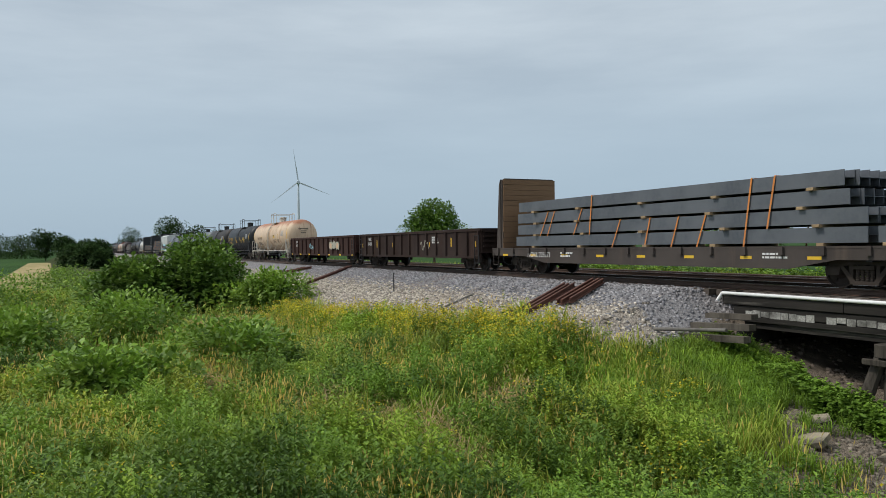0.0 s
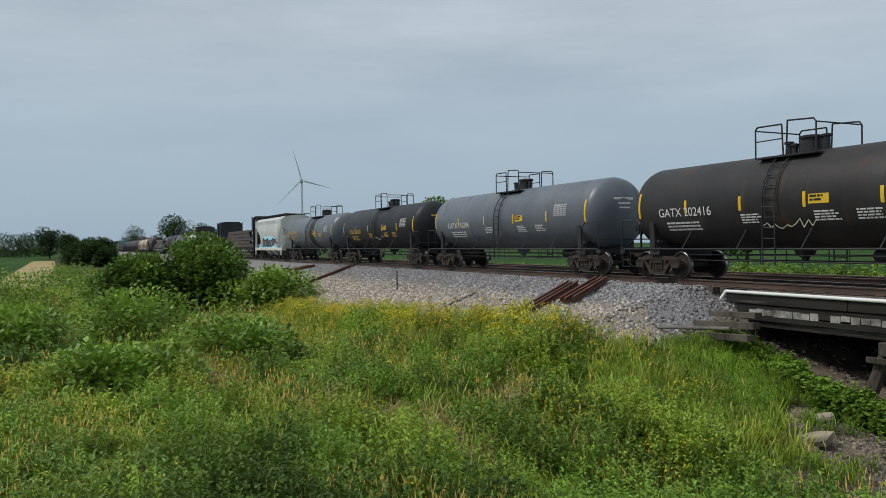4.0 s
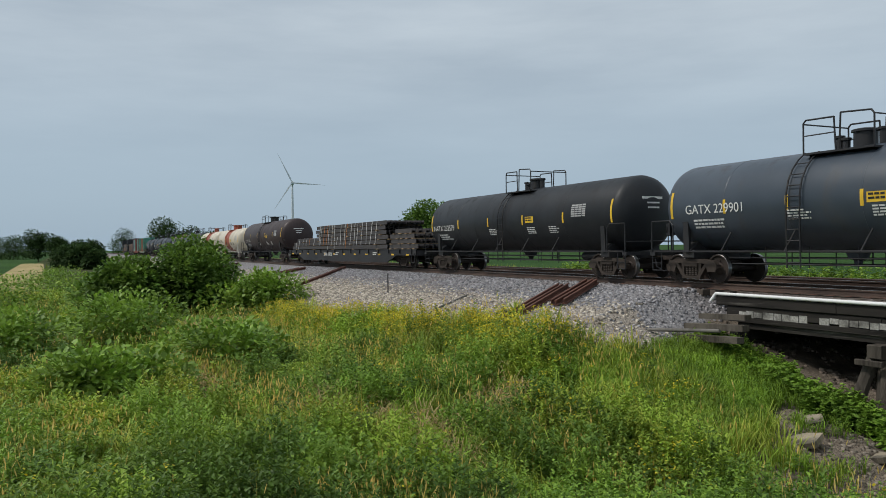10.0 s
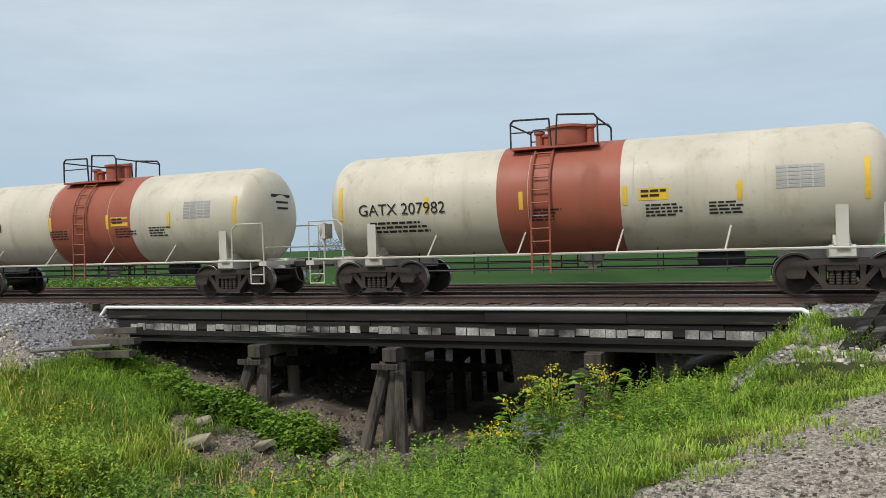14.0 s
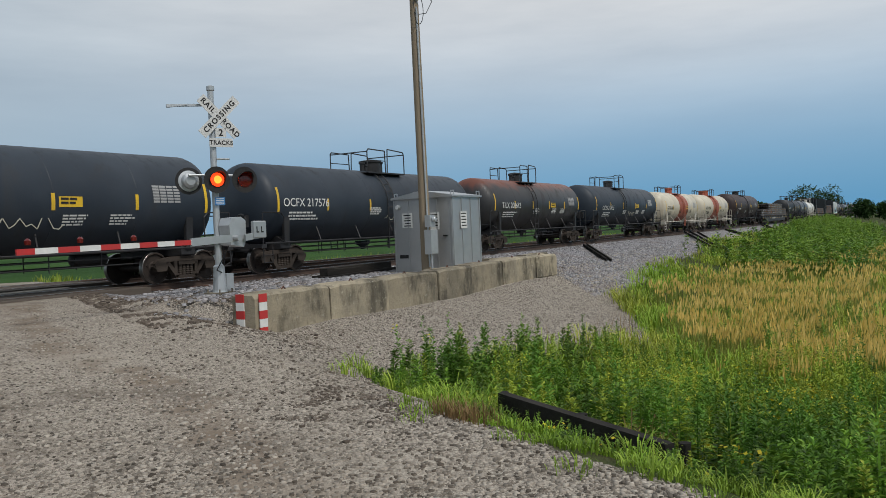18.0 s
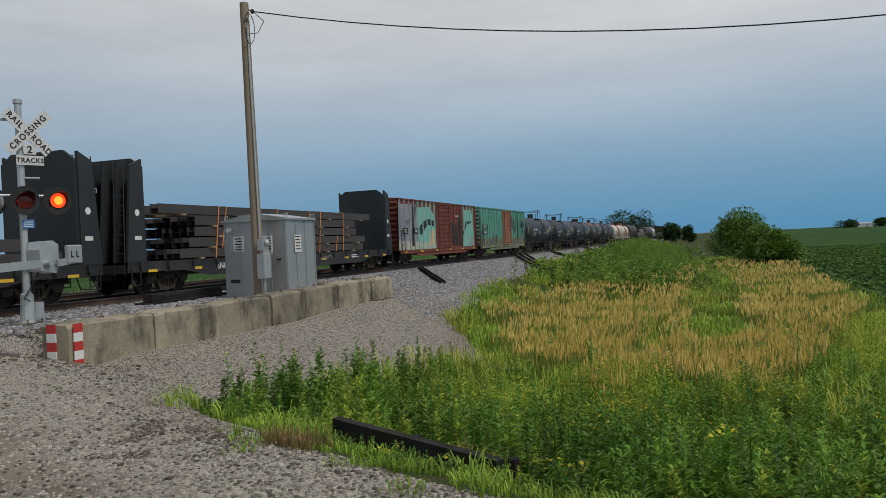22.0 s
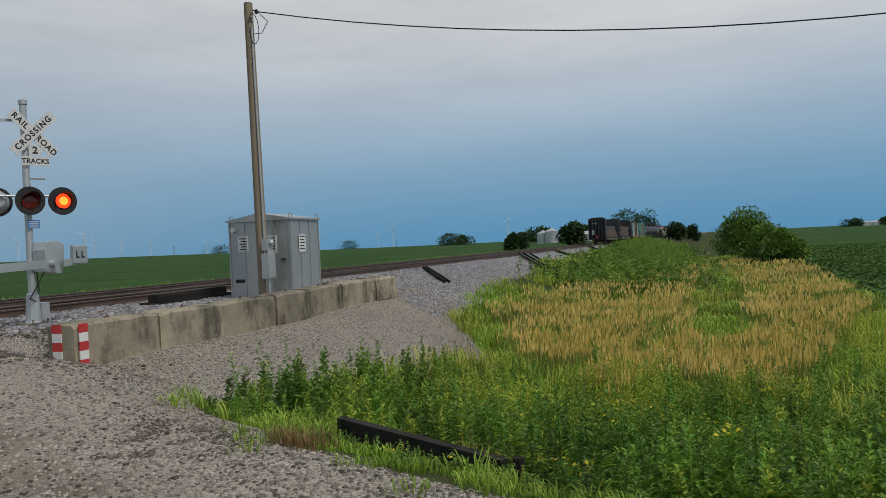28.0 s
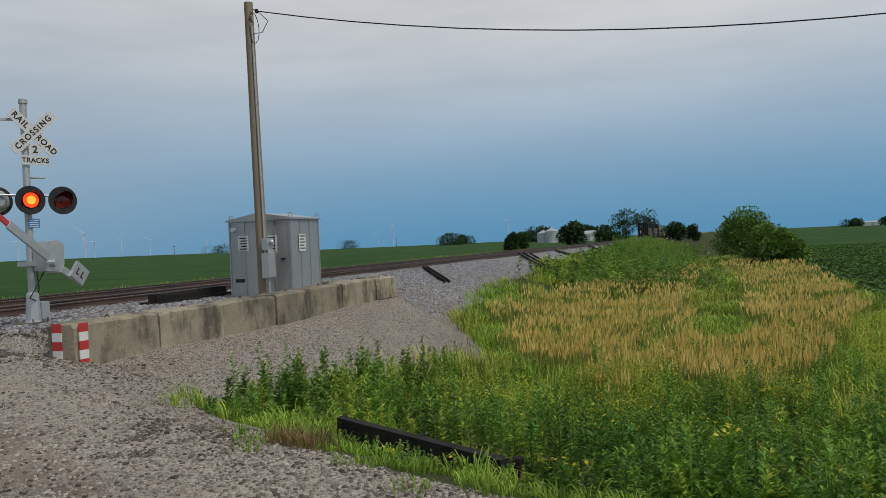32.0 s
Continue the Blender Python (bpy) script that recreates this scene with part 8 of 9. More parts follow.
        for q in (-1, 1):
            b = Build()
            for dx in (0.0, 0.45):
                b.path([(s * (half - 0.80 - dx), q * 1.52, 0.4), (s * (half - 0.80 - dx), q * 1.52, zt - 0.1)], 0.022, 5)
            for i in range(12):
                z = 0.42 + 0.31 * i
                b.path([(s * (half - 0.80), q * 1.52, z), (s * (half - 1.25), q * 1.52, z)], 0.015, 5)
            part("ladder", b, pm, car)
    y = -w - 0.012
    text(car, o["mark"], -e + 1.5, y, 2.55, 0.30, M["dark_mark"], 0, "car_number")
    text(car, o["number"], -e + 1.5, y, 2.2, 0.30, M["dark_mark"], 0, "car_number")
    return car


def box_car(k, half, o):
    car = root("box_car", pose(0, TRACK_Y, 0), o["label"], "box car", "train cars")
    pm = M[o["paint"]]
    e, w, z0, z1 = half - 0.7, 1.5, 1.0, 4.25
    b = Build()
    b.box(-e, e, -w + 0.02, w - 0.02, z0, z1 - 0.1)
    body = part("body", b, pm, car)
    b = Build()
    b.prism([(-w - 0.04, z1 - 0.14), (w + 0.04, z1 - 0.14), (w + 0.04, z1 - 0.06), (0, z1 + 0.06), (-w - 0.04, z1 - 0.06)], -e - 0.03, e + 0.03)
    part("roof", b, M[o.get("roof", o["paint"])], car)
    b = Build()
    for i in range(16):
        x = -e + 0.3 + (2 * e - 0.6) * i / 15
        b.prism([(-w - 0.045, z1 - 0.10), (w + 0.045, z1 - 0.10), (w + 0.045, z1 - 0.048), (0, z1 + 0.075), (-w - 0.045, z1 - 0.048)], x - 0.04, x + 0.04)
    part("roof_seams", b, M[o.get("roof", o["paint"])], car)
    dx0, dx1 = o.get("door", (-1.5, 1.5))
    for q in (-1, 1):
        b = Build()
        b.box(-e, e, min(q * w, q * (w - 0.06)), max(q * w, q * (w - 0.06)), z0 - 0.24, z0 + 0.02)
        b.box(-half + 3.5, half - 3.5, min(q * w, q * (w - 0.06)), max(q * w, q * (w - 0.06)), z0 - 0.42, z0 - 0.2)
        part("side_sill", b, pm, car)
        n = o.get("ribs", 9)
        for s, (a, c) in ((-1, (-e + 0.05, dx0 - 0.15)), (1, (dx1 + 0.15, e - 0.05))):
            for i in range(n):
                x = a + (c - a) * i / (n - 1)
                b = Build()
                b.prism([(x - 0.06, q * (w - 0.025)), (x + 0.06, q * (w - 0.025)), (x + 0.035, q * (w + 0.05)), (x - 0.035, q * (w + 0.05))], z0, z1 - 0.14, 2)
                rm = [M[m_] for x0_, x1_, m_ in o.get("sprayed", ()) if x0_ < x < x1_ and q < 0]
                part("rib", b, rm[0] if rm else pm, body)
        b = Build()
        b.box(dx0, dx1, min(q * w, q * (w + 0.05)), max(q * w, q * (w + 0.05)), z0 + 0.02, z1 - 0.22)
        door = part("door", b, M[o["door_paint"]], car, "rusty corrugated sliding door")
        m_ = 10
        for i in range(m_):
            z = z0 + 0.2 + (z1 - z0 - 0.6) * i / (m_ - 1)
            part("door_rib", Build().box(dx0 + 0.1, dx1 - 0.1, min(q * (w + 0.05), q * (w + 0.085)), max(q * (w + 0.05), q * (w + 0.085)), z - 0.03, z + 0.03), M[o["door_paint"]], door)
        part("door_track", Build().box(dx0 - 0.05, dx1 + 0.05, min(q * (w + 0.03), q * (w + 0.1)), max(q * (w + 0.03), q * (w + 0.1)), z1 - 0.26, z1 - 0.18), M[o["door_paint"]], door)
        b = Build()
        for x in (dx0 + 0.5, dx1 - 0.5):
            b.path([(x, q * (w + 0.12), z0 + 0.1), (x, q * (w + 0.12), z1 - 0.3)], 0.025, 5)
        part("lock_rod", b, M["rust"], door)
        for i in range(6):
            x = -e + 0.8 + (2 * e - 1.6) * i / 5
            b = Build()
            y = q * (w + 0.004)
            b.box(x - 0.22, x + 0.22, min(y, y - 0.003 * q), max(y, y - 0.003 * q), z0 - 0.18, z0 - 0.08)
            part("reflective_strip", b, M["yellow"], car)
    for s in (-1, 1):
        for i in range(9):
            z = z0 + 0.15 + 0.33 * i
            b = Build()
            b.prism([(s * (e - 0.01), z), (s * (e - 0.01), z + 0.24), (s * (e + 0.09), z + 0.17), (s * (e + 0.09), z + 0.07)], -w + 0.12, w - 0.12, 1)
            part("end_rib", b, pm, body)
        b = Build()
        for i in range(5):
            z = 0.6 + 0.36 * i
            b.path([(s * (e - 0.05), -w - 0.09, z), (s * (e - 0.5), -w - 0.09, z)], 0.015, 5)
        for dx in (0.05, 0.5):
            b.path([(s * (e - dx), -w - 0.09, 0.4), (s * (e - dx), -w - 0.09, 2.2)], 0.02, 5)
        part("ladder", b, M["black"], car)
        b = Build()
        b.box(min(s * (e - 0.3), s * (half - 0.55)), max(s * (e - 0.3), s * (half - 0.55)), -0.35, 0.35, 0.62, 1.0)
        part("draft_sill", b, M["black"], car)
        add_truck(car, s * (half - 2.4))
        coupler(car, half, s)
    return car

# ---------------------------------------------------------------- the train
M["tan"] = paint("tan_tank_paint", (0.57, 0.43, 0.30), (0.30, 0.11, 0.05), 0.8, 0.5, top=(3.62, (0.34, 0.12, 0.06)))
M["black_tank"] = paint("black_tank_paint", (0.014, 0.016, 0.019), (0.042, 0.038, 0.035), 0.4, 0.5)
M["soot_tank"] = paint("weathered_black_tank", (0.022, 0.021, 0.021), (0.10, 0.06, 0.045), 0.6, 0.55)
M["grey_tank"] = paint("grey_tank_paint", (0.095, 0.11, 0.13), (0.07, 0.06, 0.05), 0.45, 0.42)
M["blue_tank"] = paint("blue_grey_tank_paint", (0.036, 0.048, 0.064), (0.07, 0.06, 0.05), 0.4, 0.4)
M["slate_tank"] = paint("slate_tank_paint", (0.024, 0.032, 0.044), (0.050, 0.048, 0.047), 0.45, 0.5)
M["brown_tank"] = paint("dark_brown_tank_paint", (0.036, 0.024, 0.024), (0.085, 0.055, 0.045), 0.5, 0.5)
M["rust_top_tank"] = paint("rust_topped_tank_paint", (0.024, 0.024, 0.026), (0.06, 0.045, 0.035), 0.4, 0.45, top=(3.55, (0.17, 0.052, 0.03)))
M["white_tank"] = paint("white_tank_paint", (0.60, 0.59, 0.56), (0.30, 0.25, 0.18), 0.35, 0.4)
M["cream_tank"] = paint("cream_tank_paint", (0.50, 0.45, 0.355), (0.30, 0.22, 0.14), 0.55, 0.45)
M["red_band"] = paint("red_oxide_band", (0.30, 0.085, 0.05), (0.16, 0.07, 0.045), 0.4, 0.5)
M["white_fit"] = paint("dirty_white_fittings", (0.47, 0.44, 0.385), (0.25, 0.18, 0.12), 0.6, 0.5)
M["gon_brown"] = paint("gondola_brown", (0.030, 0.019, 0.016), (0.075, 0.046, 0.034), 0.6, 0.7)
M["gon_red"] = paint("gondola_red_brown", (0.042, 0.022, 0.018), (0.085, 0.05, 0.036), 0.6, 0.7)
M["flat_black"] = paint("flat_car_black", (0.02, 0.02, 0.022), (0.10, 0.085, 0.07), 0.5, 0.6)
M["flat_brown"] = paint("flat_car_brown", (0.06, 0.05, 0.045), (0.13, 0.10, 0.08), 0.6, 0.7)
M["bulk"] = paint("bulkhead_black", (0.022, 0.025, 0.027), (0.05, 0.05, 0.05), 0.4, 0.5)
M["plank"] = surface("bulkhead_plank", (0.14, 0.085, 0.05), (0.24, 0.15, 0.09), 0.9, 0, 3, 0.01, (1, 0.15, 1))
M["hopper"] = paint("hopper_pale_grey", (0.52, 0.54, 0.52), (0.30, 0.28, 0.25), 0.3, 0.45)
M["green_box"] = paint("green_box_car_paint", (0.080, 0.245, 0.190), (0.14, 0.065, 0.04), 0.75, 0.6, low=(1.45, (0.19, 0.09, 0.055)))
M["red_box"] = paint("red_box_car_paint", (0.145, 0.036, 0.024), (0.08, 0.04, 0.03), 0.4, 0.6)
M["rust_door"] = paint("rusty_door_paint", (0.26, 0.10, 0.06), (0.48, 0.38, 0.33), 0.95, 0.8)
M["mint"] = surface("mint_spray", (0.16, 0.38, 0.32), (0.22, 0.43, 0.37), 0.6, 0, 2)
M["lilac"] = surface("lilac_spray", (0.17, 0.18, 0.22), (0.26, 0.27, 0.30), 0.6, 0, 2)
M["peach"] = surface("peach_spray", (0.62, 0.42, 0.26), (0.55, 0.36, 0.22), 0.6, 0, 2)
M["aqua"] = surface("aqua_spray", (0.10, 0.45, 0.62), (0.22, 0.58, 0.70), 0.6, 0, 2)
M["pale_spray"] = surface("pale_spray", (0.46, 0.45, 0.36), (0.36, 0.35, 0.29), 0.7, 0, 2)

REAR = [-32.75, -51.05, -69.35, -86.1, -101.6, -116.2, -133.2, -149.3, -165.4, -178.65, -201.75, -224.8, -238.5, -253.0, -271.3, -299.6, -320.1, -335.8, -350.5, -368.0,
        -382.7, -398.6, -413.8, -430.4, -447.9, -465.6, -489.0, -511.1]
FRONT0 = -10.6


def tank(label, paint_, mark, **o):
    return (tank_car, dict(label=label, paint=paint_, mark=mark, **o))


W = dict(fit="white_fit")
CONSIST = [
    (flat_car, dict(label="brown flat car with wooden bulkhead, loaded with grey steel beams", paint="flat_brown", mark="NOKL 725271", bulkheads=(-1,), bulk_wood=True, bulk_t=0.45, bulk_in=0.46, bulk_z=4.3, bulk_paint="flat_brown", wood=True)),
    (gondola, dict(label="dark brown gondola car with yellow reflective strips", paint="gon_brown", mark="RRIR", number="51033", tall_strips=True)),
    (gondola, dict(label="rusty brown gondola car with pale spray paint", paint="gon_red", mark="RRIR", number="3020")),
    tank("tan tank car with rust stains", "tan", "STYX 72925", ink="dark_mark", fit="white_fit", R=1.42, zc=2.42, inset=0.78, ladder=-0.1, dome=0.0, strips=5),
    tank("black tank car with gold lettering", "black_tank", "UTLX 302339", ink="gold_mark", inset=0.85, ladder=0.3, dome=0.45, platform=1.3, mark_x=-4.2, mark_z=-0.05, placard=3.1),
    tank("weathered black tank car with white lettering", "soot_tank", "GATX 202416"),
    tank("grey tank car with white lettering", "grey_tank", "GATX 116294"),
    tank("black tank car with gold lettering and spray tags", "black_tank", "UTLX 302520", ink="gold_mark"),
    tank("grey tank car with a black waist band", "grey_tank", "UTLX 647400", ink="gold_mark", band=(0.4, 1.7, "black_tank", "black painted band"), ladder=-0.25, dome=0.75, platform=1.5, dome_r=0.36, inset=0.85, mark_x=-4.9, mark_z=0.0),
    (covered_hopper, dict(label="pale grey covered hopper car with blue spray paint", paint="hopper", mark="MRMX", number="16454")),
    (flat_car, dict(label="black bulkhead flat car stacked high with steel beams", paint="flat_black", mark="SNC 62062", mark_x=-5.6, bulk_t=0.95, bulkheads=(-1, 1), bulk_paint="bulk")),
    (flat_car, dict(label="black bulkhead flat car with a low load of steel beams", paint="flat_black", mark="SNC 62092", mark_x=-5.4, bulk_t=0.95, bulkheads=(-1, 1), bulk_paint="bulk")),
    tank("white tank car with yellow strips", "white_tank", "TILX 102014", ink="dark_mark", R=1.28, zc=2.32, platform=1.6, top_paint="white_fit", ladder=0.5, dome=0.8, mark_x=-3.4, mark_z=-0.05, **W),
    tank("blue-grey tank car with yellow strips", "blue_tank", "GATX 229901", ladder=-0.85, dome=0.1, mark_x=-3.8, mark_z=-0.1),
    tank("black tank car with white lettering", "black_tank", "NATX 252579", inset=0.85, ladder=-0.25, dome=0.45, mark_x=-6.2),
    (flat_car, dict(label="black flat car with strapped stacks of steel beams", paint="flat_black", mark="SDIX 260076", size=0.37, mark_dz=0.34, mark_x=-2.6, deep=0.8, tx=3.2, marks=12)),
    tank("dark brown tank car with white lettering", "brown_tank", "CTCX 743016", R=1.5, zc=2.5, ladder=-0.5, dome=-0.4, mark_x=-6.0, mark_z=-0.42, platform=1.35, tx=7.0, inset=1.62, size=0.38, placard=2.4, strip_z=0.15, rail_h=0.5, dome_r=0.4),
    tank("cream tank car with a red oxide band", "cream_tank", "GATX 207982", ink="dark_mark", ladder=-0.9, dome=-0.67, mark_x=-4.5, mark_z=-0.12, cx=-0.18, inset=1.15, tx=5.38, rail_h=0.55, placard=1.65, rail_paint="black", band=(-1.99, 0.93, "red_band", "red oxide band"), R=1.36, zc=2.32, ladder_paint="red_band", top_paint="red_band", dome_r=0.5, **W),
    tank("cream tank car with a narrow red oxide band", "cream_tank", "GATX 62601", ink="dark_mark", band=(-1.2, 2.0, "red_band", "red oxide band"), R=1.37, zc=2.29, ladder=0.1, dome=0.06, inset=1.0, rail_h=0.6, rail_paint="black", mark_x=-4.25, mark_z=-0.1, ladder_paint="red_band", top_paint="red_band", **W),
    tank("slate grey tank car with white lettering", "slate_tank", "OCFX 217453", ladder=-1.2, dome=-0.9, mark_x=-4.8),
    tank("black tank car with a rusty top", "rust_top_tank", "TILX 200642", ladder=-1.1, dome=-0.8, R=1.375, zc=2.385, inset=0.93, cx=-0.12, tx=5.25, size=0.42, mark_x=-4.0, mark_z=-0.1),
    tank("slate grey tank car with white lettering", "slate_tank", "OCFX 217576", R=1.41, zc=2.32, inset=0.86, ladder=0.0, dome=0.6, tx=5.95, mark_x=-5.0, mark_z=0.0, platform=1.3, dome_r=0.42, placard=4.0),
    tank("slate grey tank car with white lettering", "slate_tank", "OCFX 217539", R=1.41, zc=2.34, inset=0.9, ladder=-1.3, dome=-1.0, mark_x=-4.6),
    tank("slate grey tank car with white lettering", "slate_tank", "CPDX 200191", R=1.41, zc=2.36, ladder=1.2, dome=0.6, platform=1.3, mark_x=-3.1, mark_z=0.0, placard=3.5, tx=6.1),
    (box_car, dict(label="green box car with rusty door and flaking paint", paint="green_box", door_paint="rust_door", roof="green_box", mark="BKTY", number="153492", door=(-0.8, 2.3))),
    (box_car, dict(label="rust-red box car covered in mint and black spray paint", paint="red_box", door_paint="red_box", roof="red_box", mark="NS", number="122105", door=(-1.6, 1.6), sprayed=((-8.4, -5.0, "lilac"), (-5.0, -1.7, "mint"), (4.6, 7.4, "mint")))),
    (flat_car, dict(label="black bulkhead flat car with stacked dark steel beams", paint="flat_black", mark="SNC 62075", mark_x=-5.5, bulk_t=0.95, bulkheads=(-1, 1), bulk_paint="bulk", size=0.34)),
    (flat_car, dict(label="last black bulkhead flat car with steel beams and a red marker", paint="flat_black", mark="SNC 62079", mark_x=-5.5, bulk_t=0.95, bulkheads=(-1, 1), bulk_paint="bulk")),
]
cars = []
front = FRONT0
for k, ((make, o), rear) in enumerate(zip(CONSIST, REAR)):
    half = (front - rear) / 2
    car = make(k, half, o)
    cars.append((car, (front + rear) / 2, half))
    front = rear


def load(i, spec, wide=1.26, zd=1.12, size=0.34, gap=0.06, ties=(), tie_mat="strap", beam="dark_beam"):
    """spec: stacks of (start, end along the car as a part of its half length, layers of (number, shift, shift)); ties: straps along the stack."""
    car, _, half = cars[i]
    r = random.Random(i)
    for n, (a, c, layers) in enumerate(spec):
        top = stack(car, a * half, c * half, zd, layers, wide, i * 10 + n, size, gap, beam=beam)
        if n:
            continue
        for f in ties:
            x = (a + (c - a) * f) * half
            k = 0
            while k < len(layers) and a * half + layers[k][1] + 0.3 < x < c * half - layers[k][2] - 0.3:
                k += 1
            k = min(k, r.choice((9, 9, 9, 9, 3) if i == 15 else (9, 9, 2, 3)))
            if k == 0:
                continue
            straps(car, [x], wide, zd + r.choice((0.0, gap + size)) * (k > 2), zd + k * (gap + size), M[tie_mat if r.random() < 0.7 else "strap"], r.uniform(0.1, 0.6))


six = 7
some = (0.14, 0.17, 0.28, 0.33, 0.42, 0.52, 0.60, 0.67, 0.78, 0.83)
load(0, [(-0.787, 0.754, [(6, 0, 0.0), (6, 0.15, 0.0), (6, 0.25, 0.4), (6, 0.35, 0.55)]), (0.79, 0.97, [(6, 0.0, 0.0)])], size=0.41, gap=0.085, ties=some, beam="beam")
load(10, [(-0.744, 0.844, [(six, 0, 0.0), (six, 0.3, 1.6), (six, 1.6, 0.0), (six, 2.6, 1.6), (six, 3.0, 2.0)])], ties=some)
load(11, [(-0.80, 0.80, [(six, 0, 0.2), (six, 0.2, 0.6), (six, 1.2, 0.9)])], ties=some[::2])
load(15, [(-0.936, 0.62, [(8, 0, 0.0), (8, 0.5, 0.2), (8, 1.7, -0.2), (8, 7.2, 0.1), (8, 7.0, 0.2), (8, 7.3, 0.0)]), (0.65, 0.95, [(8, 0, 0.0), (8, 0.3, 0.2), (8, 0.1, 0.5), (6, 0.9, 0.9)])], size=0.25, gap=0.05, ties=(0.06, 0.10, 0.16, 0.20, 0.24, 0.30, 0.37, 0.385, 0.42, 0.455, 0.47, 0.51, 0.535, 0.56, 0.60, 0.64, 0.655, 0.70, 0.735, 0.76, 0.80, 0.84, 0.88, 0.92), tie_mat="white_strap")
load(26, [(-0.70, 0.66, [(six, 0, 0.2), (six, 0.5, 0.0), (six, 0.9, 1.0), (six, 0.9, 1.2), (3, -1.1, -0.8)])], ties=some)
load(27, [(-0.76, 0.80, [(six, 0, -0.2), (six, 0.2, 1.2), (six, 0.6, 2.0), (six, 1.0, 4.0), (4, 0.5, 4.2)])], ties=some)


# ---------------------------------------------------------------- spray paint on the cars
def blot(car, name, x0, x1, z0, z1, y, mat, seed, n=26, rough=0.16, label="", lift=0.0):
    """A ragged sprayed patch on a flat side."""
    r = random.Random(seed)
    cx, cz, hx, hz = (x0 + x1) / 2, (z0 + z1) / 2, (x1 - x0) / 2, (z1 - z0) / 2
    pts = []
    for i in range(n):
        a = 2 * math.pi * i / n
        c, s = math.cos(a), math.sin(a)
        k = (1 - rough * r.random()) / max(abs(c) ** 4 + abs(s) ** 4, 0.01) ** 0.25
        pts.append((cx + hx * c * k, cz + hz * s * k))
    b = Build()
    b.prism(pts, y - lift - 0.003, y - lift, 1)
    return part(name, b, M[mat], car, label)


def tag(car, x0, x1, z0, z1, y, mats, seed, n=6, lift=0.004):
    """Fat overlapping sprayed shapes in a row, with outlines; no letters."""
    r = random.Random(seed)
    w = (x1 - x0) / n
    for i in range(n):
        a = x0 + w * i - 0.08 * w
        zz0, zz1 = z0 + r.uniform(0, 0.18) * (z1 - z0), z1 - r.uniform(0, 0.2) * (z1 - z0)
        sh = blot(car, "sprayed_shape", a, a + w * 1.15, zz0, zz1, y, mats[0], seed + i, 18, 0.25, "", lift)
        blot(sh, "sprayed_fill", a + 0.16 * w, a + w * 0.95, zz0 + 0.14 * (zz1 - zz0), zz1 - 0.14 * (zz1 - zz0), y, mats[1 + i % (len(mats) - 1)], seed + 50 + i, 16, 0.4, "", lift + 0.004)


def squiggle(car, x0, x1, z, tall, y, mat, seed, wide=0.025, n=14):
    """A thin scrawled line."""
    r = random.Random(seed)
    b = Build()
    pts = [(x0 + (x1 - x0) * i / (n - 1), y - 0.004, z + tall * (r.random() - 0.5)) for i in range(n)]
    for p, q in zip(pts, pts[1:]):
        b.bar(p, q, 0.006, wide)
    part("scrawl", b, M[mat], car)


M["smoke_spray"] = surface("smoke_spray", (0.05, 0.06, 0.075), (0.13, 0.15, 0.18), 0.6, 0, 2)
M["ice_spray"] = surface("ice_spray", (0.30, 0.62, 0.74), (0.42, 0.70, 0.78), 0.6, 0, 2)
hop_car, _, hh = cars[9]
blot(hop_car, "sprayed_cloud", -5.0, 5.0, 1.05, 1.55, -1.512, "ice_spray", 1, 40, 0.3, "pale blue sprayed background")
blot(hop_car, "sprayed_cloud", -2.6, 3.2, 1.2, 2.35, -1.516, "ice_spray", 2, 30, 0.25, "pale blue sprayed background")
tag(hop_car, -2.3, 2.9, 1.10, 2.15, -1.524, ("dark_mark", "smoke_spray", "lilac", "smoke_spray"), 31, 6)
squiggle(hop_car, 3.4, 4.7, 1.45, 0.3, -1.52, "blue_sheet", 4, 0.05)
squiggle(hop_car, -4.4, -3.5, 1.4, 0.25, -1.52, "blue_sheet", 5, 0.05)
for x_, z_ in ((-3.4, 1.62), (3.0, 1.5), (-2.9, 1.35)):
    blot(hop_car, "sprayed_dot", x_ - 0.16, x_ + 0.16, z_ - 0.14, z_ + 0.14, -1.522, "strap", int(x_ * 9), 12, 0.3)
g_, _, hg = cars[24]
def patch(car, pts, y, mat, name="sprayed_panel"):
    """A sprayed panel with straight edges; pts (x, z)."""
    b = Build()
    b.prism(pts, y - 0.003, y, 1)
    return part(name, b, M[mat], car)


r_, _, hr = cars[25]
for x_, z_ in ((-6.6, 2.55), (-6.6, 2.10)):
    patch(g_, [(x_ - 0.85, z_ - 0.2), (x_ + 0.85, z_ - 0.2), (x_ + 0.85, z_ + 0.2), (x_ - 0.85, z_ + 0.2)], -1.503, "dark_mark", "number_board")
text(g_, "BKTY", -6.6, -1.510, 2.55, 0.34, M["white_mark"], 0, "car_mark")
text(g_, "153492", -6.6, -1.510, 2.10, 0.34, M["white_mark"], 0, "car_number")
for a, c, z0_, z1_ in ((2.0, 3.0, 2.3, 3.6), (3.15, 4.2, 2.0, 3.4), (4.9, 5.5, 1.3, 3.9), (6.9, 7.4, 1.9, 3.2)):
    patch(g_, [(a, z0_), (c, z0_ + 0.1), (c, z1_), (a, z1_ - 0.15)], -1.503, "dark_mark", "dark_patch")
for a, z1_ in ((-4.4, 2.3), (-3.3, 2.0), (1.2, 2.2), (5.9, 2.4), (-5.3, 1.7)):
    blot(g_, "rust_streak", a, a + 0.38, 1.05, z1_, -1.504, "rust", int(a * 10) + 90, 22, 0.45)
